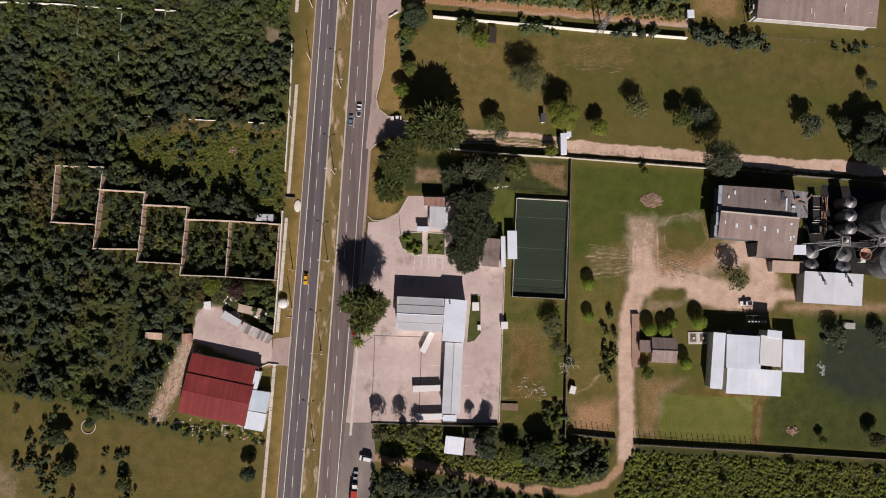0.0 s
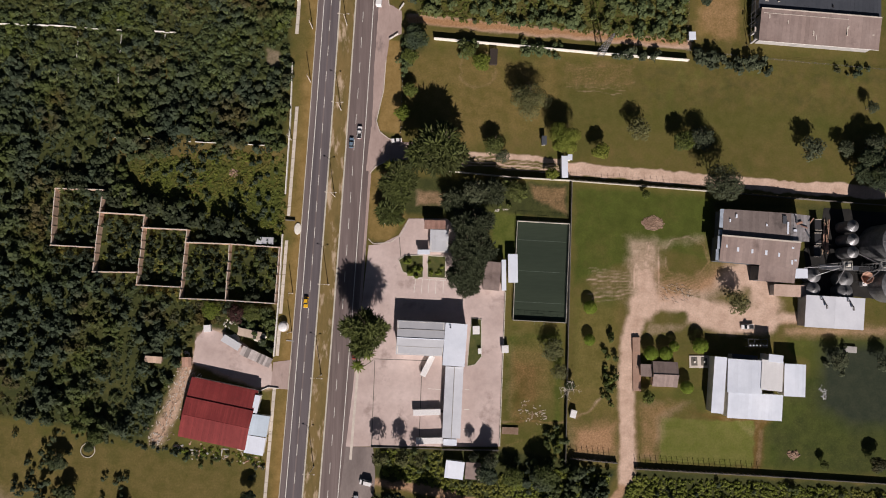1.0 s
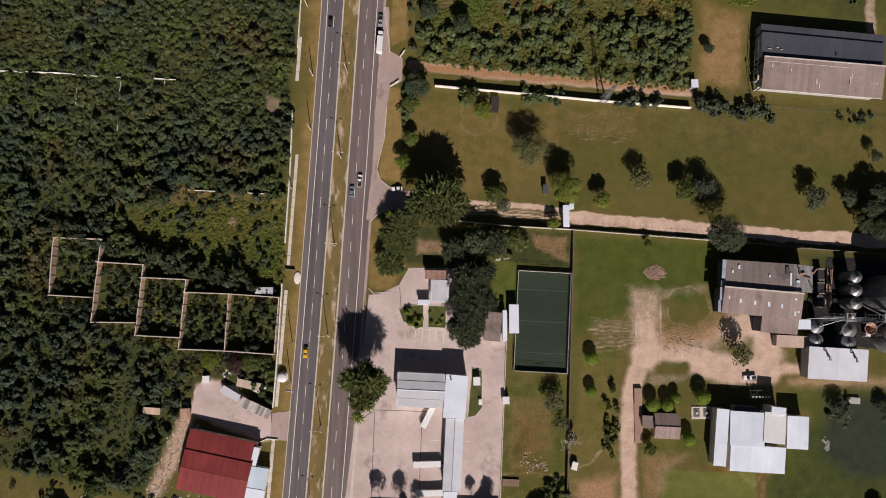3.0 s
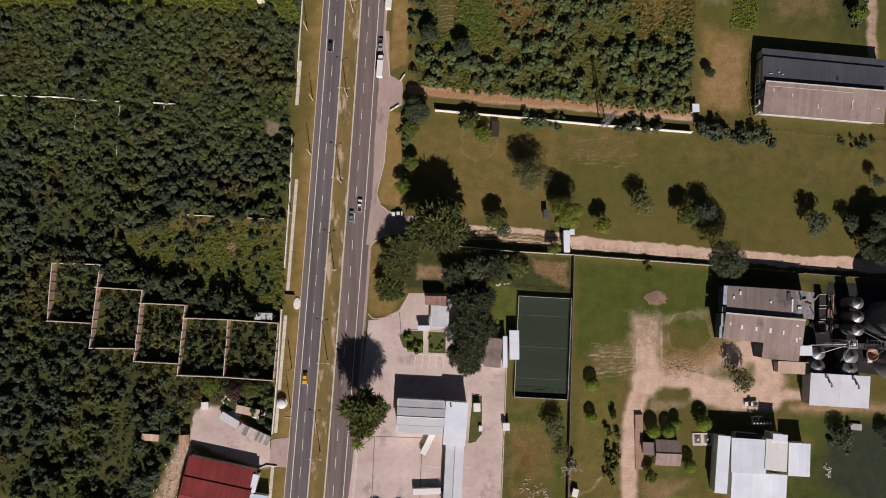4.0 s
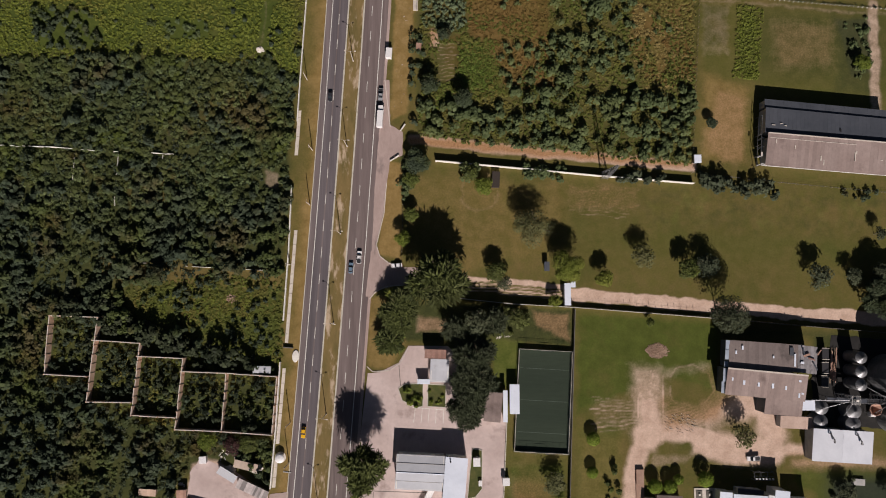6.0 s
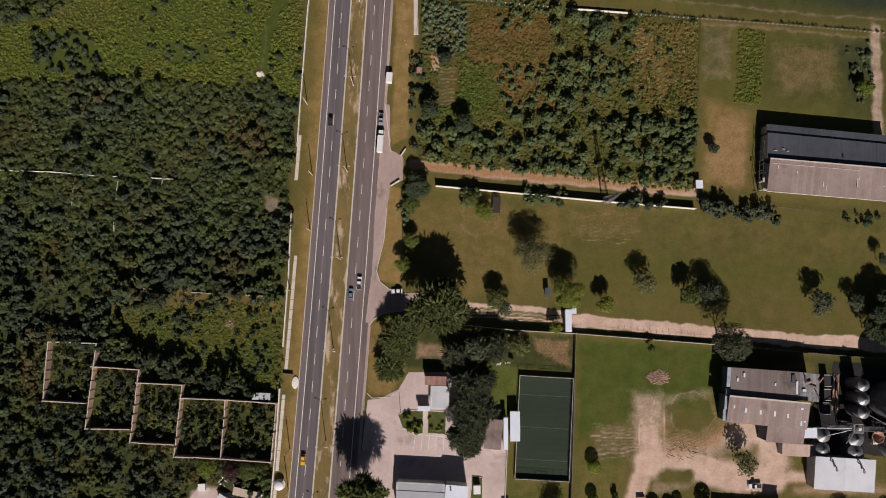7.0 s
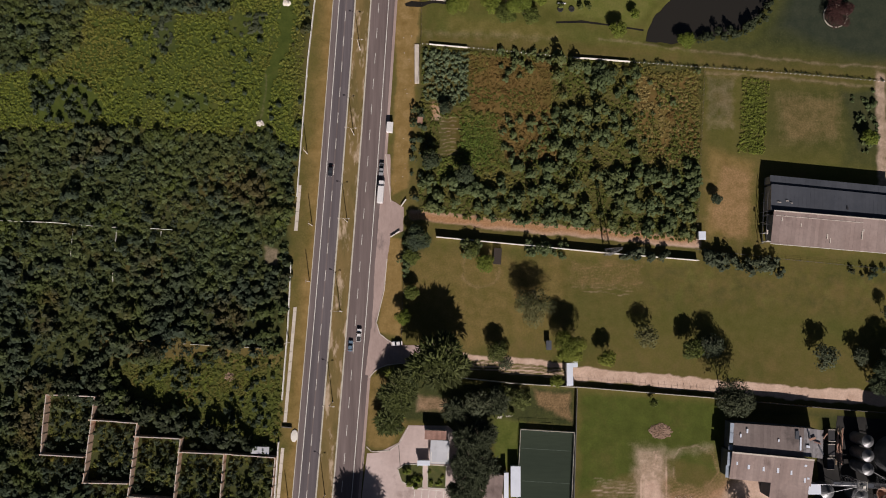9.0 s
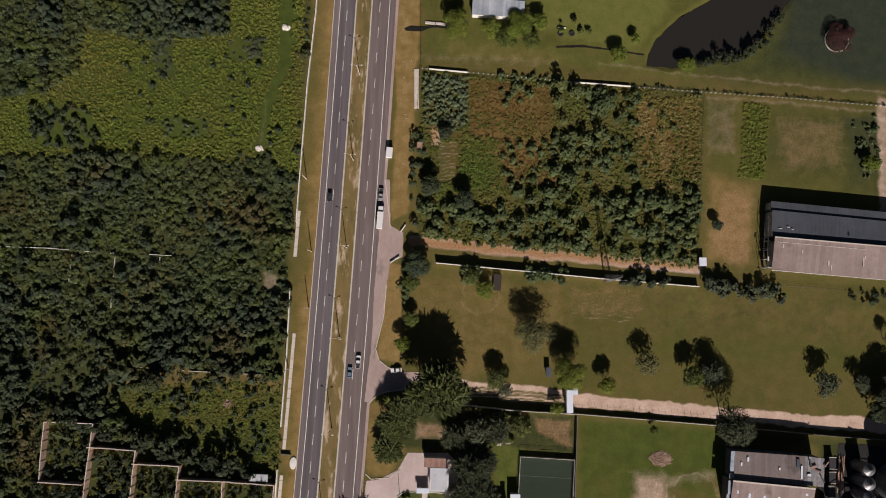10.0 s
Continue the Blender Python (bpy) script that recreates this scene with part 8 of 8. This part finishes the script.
# ---- vehicles ----
def vehicle(x, y, turn, paint, label, kind="car", load=None, z=0.07):
    ob = thing({"car": "car", "pickup": "pickup", "van": "van", "truck": "truck"}[kind], pose(x, y, z, 0, 0, turn), label, "vehicle" if kind == "truck" else kind)
    ln, w, hood, top = {"car": (4.4, 1.75, 0.85, 1.45), "pickup": (5.2, 1.85, 1.0, 1.75), "van": (5.0, 1.9, 1.15, 2.1), "truck": (9.5, 2.4, 1.3, 2.6)}[kind]
    # body, nose towards +y
    bm = bmesh.new()
    box(bm, -w / 2, -ln / 2, 0.32, w / 2, ln / 2, hood)
    bevelled(bm, 0.14)
    part("body", bm, paint, ob)
    c0, c1 = {"car": (-1.75, 0.95), "pickup": (-0.5, 1.35), "van": (-2.4, 1.7), "truck": (2.3, 4.6)}[kind]
    bm = bmesh.new()
    vs = box(bm, -w / 2 + 0.08, c0, hood - 0.05, w / 2 - 0.08, c1, top)
    for v in vs[4:]:
        v.co.x *= 0.84
        v.co.y += (0.55 if kind == "car" else 0.2) if v.co.y < (c0 + c1) / 2 else (-0.75 if kind != "truck" else -0.15)
    part("windows", bm, GLASS, ob, "dark tinted windows")
    bm = bmesh.new()
    y0, y1 = c0 + (0.55 if kind == "car" else 0.2), c1 - (0.75 if kind != "truck" else 0.15)
    box(bm, -w / 2 * 0.78, y0 + 0.02, top - 0.02, w / 2 * 0.78, y1 - 0.02, top + 0.05)
    part("roof", bevelled(bm, 0.03), paint, ob)
    if kind == "pickup":
        part("bed", boxes((-w / 2 + 0.12, -ln / 2 + 0.12, hood + 0.002, w / 2 - 0.12, c0 - 0.1, hood + 0.02)), DARKSTEEL, ob)
        part("bed_rail", boxes((-w / 2, -ln / 2, hood, -w / 2 + 0.1, c0, hood + 0.12), (w / 2 - 0.1, -ln / 2, hood, w / 2, c0, hood + 0.12), (-w / 2 + 0.1, -ln / 2, hood, w / 2 - 0.1, -ln / 2 + 0.1, hood + 0.12)), paint, ob)
    if kind == "truck":
        part("cargo_box", bevelled(boxes((-w / 2, -ln / 2, hood + 0.01, w / 2, 2.2, 3.2)), 0.05), load or paint, ob, "boxy cargo body")
    for sx in (-1, 1):
        for wy in (ln * 0.31, -ln * 0.31):
            bm = bmesh.new()
            tube(bm, (sx * (w / 2 - 0.2), wy, 0.34), (sx * (w / 2 + 0.02), wy, 0.34), 0.34, 0.34, 16)
            tyre = part("wheel", bm, RUBBER, ob)
            bm = bmesh.new()
            tube(bm, (sx * (w / 2 + 0.022), wy, 0.34), (sx * (w / 2 + 0.04), wy, 0.34), 0.2, 0.18, 12)
            part("rim", bm, STEEL, tyre)
        part("headlight", bevelled(boxes((sx * w * 0.36 - 0.2, ln / 2 - 0.05, hood - 0.28, sx * w * 0.36 + 0.2, ln / 2 + 0.03, hood - 0.1)), 0.02), LENS_CLEAR, ob)
        part("tail_light", bevelled(boxes((sx * w * 0.38 - 0.16, -ln / 2 - 0.03, hood - 0.3, sx * w * 0.38 + 0.16, -ln / 2 + 0.05, hood - 0.08)), 0.02), LENS_RED, ob)
        part("mirror", bevelled(boxes((sx * (w / 2 + 0.1) - 0.1, c1 - 0.8, hood, sx * (w / 2 + 0.1) + 0.1, c1 - 0.68, hood + 0.15)), 0.02), paint, ob)
    return ob


vehicle(-46.3, -73.2, 177.4, CAR_YELLOW, "yellow taxi on the highway", "car")
vehicle(-26.1, -2.8, -2.6, CAR_WHITE, "white pickup on the highway", "pickup")
vehicle(-29.4, -7.2, -2.6, CAR_BLUE, "blue-grey car on the highway", "car")
vehicle(-40.1, 64.1, 177.4, CAR_DARK, "dark car on the highway", "car")
vehicle(-10.7, -5.8, 95, CAR_WHITE, "white car parked at the side road", "car")
vehicle(-20.5, -144.7, 78, CAR_WHITE, "white van parked on the apron", "van")
vehicle(-24.4, -152.3, -4, CAR_SILVER, "pale pickup parked on the apron", "pickup")
vehicle(-24.8, -159.0, -4, CAR_WHITE, "truck with red cargo body on the apron", "truck", CAR_RED)
vehicle(134.8, -81.0, 92, CAR_WHITE, "white pickup in the farm yard", "pickup", z=0.0)
vehicle(-19.1, 65.2, 176, CAR_SILVER, "silver pickup stopped on the shoulder", "pickup")
vehicle(-19.0, 55.8, -2.6, CAR_WHITE, "long white truck stopped on the shoulder", "truck", CAR_WHITE)
vehicle(-26.1, -93.8, -3, CAR_RED, "red car parked under the big tree", "car")

# flatbed trailers parked on the forecourt
for x, y, turn, ln in ((3.5, -98.2, 64, 9.0), (3.5, -116.6, 2, 11.0), (4.8, -127.8, 2, 11.0)):
    ob = thing("trailer", pose(x, y, 0.09, 0, 0, turn), "low white box trailer parked on concrete", "trailer", "parked trailers")
    part("box_body", bevelled(boxes((-ln / 2, -1.2, 0.75, ln / 2, 1.2, 2.1)), 0.05), CAR_WHITE, ob)
    part("chassis", boxes((-ln / 2 + 0.1, -0.5, 0.5, ln / 2 + 0.9, 0.5, 0.745)), DARKSTEEL, ob)
    for wx in (-ln / 2 + 1.2, -ln / 2 + 2.4):
        for s in (-1, 1):
            bm = bmesh.new()
            tube(bm, (wx, s * 0.85, 0.45), (wx, s * 1.15, 0.45), 0.45, 0.45, 16)
            part("wheel", bm, RUBBER, ob)
    for s in (-1, 1):
        part("landing_leg", boxes((ln / 2 - 1.6, s * 0.4 - 0.06, 0, ln / 2 - 1.48, s * 0.4 + 0.06, 0.5)), STEEL, ob)


# ---- small things ----
def cabinet(name, x, y, w, d, h, turn, material, label, category):
    ob = thing(name, pose(x, y, 0, 0, 0, turn), label, category)
    part("casing", bevelled(boxes((-w / 2, -d / 2, -0.05, w / 2, d / 2, h)), 0.05), material, ob)
    part("lid", bevelled(boxes((-w / 2 - 0.1, -d / 2 - 0.1, h + 0.002, w / 2 + 0.1, d / 2 + 0.1, h + 0.12)), 0.04), material, ob)
    return ob


cabinet("kiosk", 23.0, -83.6, 2.6, 3.2, 2.2, 2, CAR_WHITE, "small white kiosk on a grass island", "kiosk")
cabinet("pump_cover", 24.6, -92.1, 1.2, 2.0, 1.0, 2, CAR_WHITE, "small white pump cover on grass", "box")
cabinet("tank_box", 34.8, -91.1, 2.6, 2.8, 2.2, 2, CAR_WHITE, "white tank box at the forecourt's edge", "box")
cabinet("well_house", 62.7, -116.8, 2.2, 3.0, 1.6, -15, CAR_WHITE, "tiny white well house by the path", "box")
cabinet("roadside_stall", -16.1, 82.8, 2.4, 4.0, 2.3, -3, CAR_WHITE, "white roadside stall on the shoulder", "stall")
cabinet("water_tank", -85.3, -84.2, 2.6, 2.6, 2.0, 5, CAR_WHITE, "square white water tank in the yard", "tank")
cabinet("slab_table", 37.2, -123.9, 6.5, 2.6, 0.5, -2, RUBBLE, "low brown brick platform on grass", "platform")
cabinet("sign_box", -15.2, -40.0, 2.4, 1.0, 1.6, 0, CAR_WHITE, "low white sign box on the grass", "sign")
cabinet("trough", 177.6, -89.8, 5.0, 2.4, 0.7, -3, GREYWALL, "low grey concrete trough in grass", "trough")
cabinet("park_store", 29.3, 30.4, 3.0, 6.5, 1.8, -2, plain("dark brown boards", (0.035, 0.026, 0.02), 0.8), "small dark brown shelter in the park", "shelter")
cabinet("yard_bin", -65.4, -113.8, 1.6, 1.6, 1.4, 10, DARKSTEEL, "dark scrap bin beside the annex", "bin")
cabinet("verge_hut", -3.7, 86.2, 2.0, 2.4, 1.8, -3, RUSTROOF, "tiny rust-red hut on the field's edge", "hut")


def heap(name, x, y, r, h, n, material, label, category, seed, size=0.5, flat=0.7):
    """Loose stones over a low uneven mound."""
    rng = random.Random(seed)
    ob = thing(name, pose(x, y, 0), label, category)
    bm = bmesh.new()
    rings = []
    for k, u in enumerate((1.05, 0.8, 0.5, 0.2)):
        rings.append([bm.verts.new((r * u * math.cos(j * math.pi / 9) * rng.uniform(0.85, 1.1), flat * r * u * math.sin(j * math.pi / 9) * rng.uniform(0.85, 1.1), -0.05 if k == 0 else h * (1 - u) * rng.uniform(0.5, 0.9))) for j in range(18)])
    for lo, hi in zip(rings, rings[1:]):
        for j in range(18):
            bm.faces.new((lo[j], lo[(j + 1) % 18], hi[(j + 1) % 18], hi[j]))
    bm.faces.new(rings[-1])
    part("mound", bm, material, ob)
    for k in range(n):
        a, u = rng.uniform(0, 2 * math.pi), math.sqrt(rng.random())
        bm = bmesh.new()
        bmesh.ops.create_icosphere(bm, subdivisions=1, radius=size * rng.uniform(0.5, 1.2))
        for v in bm.verts:
            v.co *= rng.uniform(0.7, 1.25)
            v.co.z *= 0.6
        part("stone", bm, material, ob, m=pose(r * u * math.cos(a), flat * r * u * math.sin(a), 0.05 + h * (1 - u) * rng.uniform(0.5, 1), 0, 0, rng.uniform(0, 360)))
    return ob


def debris(name, pts, width, n, mats, label, category, seed, size=0.5, lean=30):
    """Flat boards, chips and stones strewn along a line."""
    rng = random.Random(seed)
    ob = thing(name, pose(*pts[0], 0), label, category)
    kinds = []
    for mat in mats:
        kinds.append(("board", mesh_of("board", boxes((-1.6 * size, -0.3 * size, 0, 1.6 * size, 0.3 * size, 0.12)), mat)))
        bm = bmesh.new()
        bmesh.ops.create_icosphere(bm, subdivisions=1, radius=size)
        for v in bm.verts:
            v.co = Vector((v.co.x * rng.uniform(0.6, 1.2), v.co.y * rng.uniform(0.6, 1.2), v.co.z * rng.uniform(0.25, 0.5)))
        kinds.append(("stone", mesh_of("stone", bm, mat)))
    for k in range(n):
        i = rng.randrange(len(pts) - 1)
        (ax, ay), (bx, by) = pts[i], pts[i + 1]
        u, side, way = rng.random(), rng.gauss(0, 0.4) * width, math.atan2(by - ay, bx - ax)
        name_k, data = rng.choice(kinds)
        shared(name_k, data, ob, pose(ax + (bx - ax) * u - math.sin(way) * side - pts[0][0], ay + (by - ay) * u + math.cos(way) * side - pts[0][1], 0.03, rng.uniform(-6, 6), rng.uniform(-6, 6), math.degrees(way) + rng.gauss(0, lean)) @ Matrix.Scale(rng.uniform(0.5, 1.3), 4))
    return ob


debris("litter", [(-12.0, 58.0), (-10.5, 84.0), (-9.0, 126.0)], 4.0, 26, (DEADWOOD, WOOD), "pale litter strewn over the dry verge", "litter", 15, 0.22, 90)
debris("brush", [(41.0, -114.5), (47.0, -117.0), (52.0, -116.5)], 5.0, 60, (DEADWOOD, WOOD), "cut pale branches lying on the grass", "brush", 16, 0.4, 60)
heap("rubble_heap", 96.3, -38.7, 4.8, 0.5, 150, RUBBLE, "wide heap of broken reddish rubble", "rubble", 1, 0.3)
heap("stone_heap", -69.8, 83.5, 1.4, 0.8, 14, WHITESTONE, "small heap of pale stones in the weeds", "stones", 2, 0.6)
heap("stone_heap", -61.1, 135.4, 1.9, 0.8, 16, WHITESTONE, "small heap of pale stones in the weeds", "stones", 3, 0.6)
heap("stone_heap", -77.3, -20.5, 2.4, 0.4, 18, RUBBLE, "scattered pinkish rubble in the clearing", "rubble", 4, 0.5)
debris("scrap", [(165.2, -104.6), (166.9, -110.1)], 2.0, 16, (WHITESTONE, TARP), "pale scraps scattered on the grass", "scrap", 5, 0.35, 80)
heap("rubble_heap", 153.1, -132.6, 2.6, 0.5, 26, RUBBLE, "low heap of reddish rubble in grass", "rubble", 6, 0.5)
heap("scrap_heap", -75.6, -88.7, 3.2, 0.7, 30, WHITESTONE, "scattered pale scrap in the shanty yard", "scrap", 7, 0.5)
heap("scrap_heap", -64.7, -87.6, 3.0, 0.7, 26, WHITESTONE, "scattered pale scrap beside the shanties", "scrap", 8, 0.4)


debris("rubble", [(-92.0, -100.6), (-95.3, -108.1), (-98.8, -116.0), (-102.2, -124.9), (-106.5, -131.2)], 5.5, 290, (DEADWOOD, RUBBLE, WOOD, DEADWOOD), "pale boards and rubble strewn down the bank", "rubble", 10, 0.36, 25)
debris("rubble", [(-98.2, -131.1), (-85.7, -133.7), (-72.2, -135.2), (-60.8, -138.0)], 3.5, 70, (WOOD, GREYWALL, DEADWOOD, RUSTROOF), "loose boards and rubble behind the workshop", "rubble", 9, 0.6, 60)
debris("scrap", [(-94.1, -93.4), (-95.0, -98.4), (-98.0, -107.0)], 3.5, 50, (WHITESTONE, PALE, RUSTROOF), "pale scrap strewn at the scrub's edge", "scrap", 13, 0.35, 90)
debris("scrap", [(-79.7, -82.5), (-72.9, -81.3), (-66.0, -82.8), (-60.7, -83.9)], 3.0, 70, (WHITESTONE, PALE, RUSTROOF, GREYWALL), "pale scrap strewn round the shanties", "scrap", 14, 0.4, 90)
debris("stone_row", [(30.3, -34.5), (36.4, -33.5)], 0.6, 16, (WHITESTONE,), "row of small pale stones on the lawn", "stones", 11, 0.32)
brush_x, brush_y = 104.7, -67.6
brush = thing("brush_heap", pose(brush_x, brush_y, 0), "scattered cut branches on bare earth", "brush")
rng_b = random.Random(12)
for k in range(60):
    a, u = rng_b.uniform(0, 6.28), 7.0 * math.sqrt(rng_b.random())
    p = Vector((u * math.cos(a), 0.6 * u * math.sin(a), 0.12))
    way = Vector((rng_b.uniform(0.3, 1), -rng_b.uniform(0.1, 0.8), rng_b.uniform(0, 0.12))) * rng_b.uniform(1.0, 2.6)
    bm = bmesh.new()
    tube(bm, p, p + way, 0.07, 0.03, 5)
    part("branch", bm, DEADWOOD if k % 3 else WOOD, brush)
ob = thing("ring_planter", pose(-131.2, -133.1, 0), "round white kerbed tree ring in pasture", "planter")
bm = bmesh.new()
lathe(bm, ((2.9, -0.1), (2.9, 0.3), (2.65, 0.31), (2.65, -0.12)), 28)
part("ring", bm, KERB, ob)
ob = thing("ring_planter", pose(172.4, 136.9, 0), "white kerbed ring round the reddish tree", "planter")
bm = bmesh.new()
lathe(bm, ((5.2, -0.1), (5.2, 0.3), (4.95, 0.31), (4.95, -0.12)), 36)
part("ring", bm, KERB, ob)
# island kerbs
for pts, label in (([(-9.0, -55.5), (-6.4, -53.6), (1.0, -53.3), (1.1, -62.4), (-1.2, -62.9), (-7.3, -60.2)], "grass island with pale kerb in the forecourt"), ([(2.9, -53.5), (10.3, -53.8), (10.2, -62.7), (3.0, -62.4)], "square planting bed with pale kerb"), ([(21.3, -78.8), (25.2, -79.3), (25.4, -94.5), (22.8, -97.7), (19.6, -98.4), (20.4, -87.6)], "long grass island with pale kerb")):
    slab("planting_bed", pts, 0.0, 0.2, surface("bed grass", (0.045, 0.06, 0.015), (0.09, 0.09, 0.028), 0.95, big=0.4, fine=2.0, bump=0.1), label, "planting bed")
    ob = thing("kerb_edge", Matrix.Identity(4), "pale concrete kerb round the bed", "kerb", kind="structure")
    for a, b in zip(pts, pts[1:] + pts[:1]):
        ln, an = math.hypot(b[0] - a[0], b[1] - a[1]), math.degrees(math.atan2(b[1] - a[1], b[0] - a[0]))
        part("kerb_stone", boxes((-0.12, -0.15, 0.0, ln + 0.12, 0.15, 0.28)), KERB, ob, m=pose(*a, 0, 0, 0, an))
# tyres laid as planters and a bench on the pond lawn
for x, y in [(54.5, 136.2), (59.3, 136.4)]:
    ob = thing("tyre_planter", pose(x, y, 0), "old tractor tyre laid on the grass", "tyre", "tyre planters")
    bm = bmesh.new()
    lathe(bm, ((0.75, 0.0), (1.15, 0.02), (1.3, 0.25), (1.15, 0.48), (0.75, 0.5), (0.7, 0.25)), 20)
    part("tyre", bm, RUBBER, ob)
bx, by = 55.0, 138.7
bench = thing("bench", pose(bx, by, 0, 0, 0, -3), "long white bench on the pond lawn", "bench")
part("seat", bevelled(boxes((-1.8, -0.25, 0.42, 1.8, 0.25, 0.5)), 0.02), CAR_WHITE, bench)
for x in (-1.5, 1.5):
    part("leg", boxes((x - 0.1, -0.2, 0, x + 0.1, 0.2, 0.418)), PALE, bench)
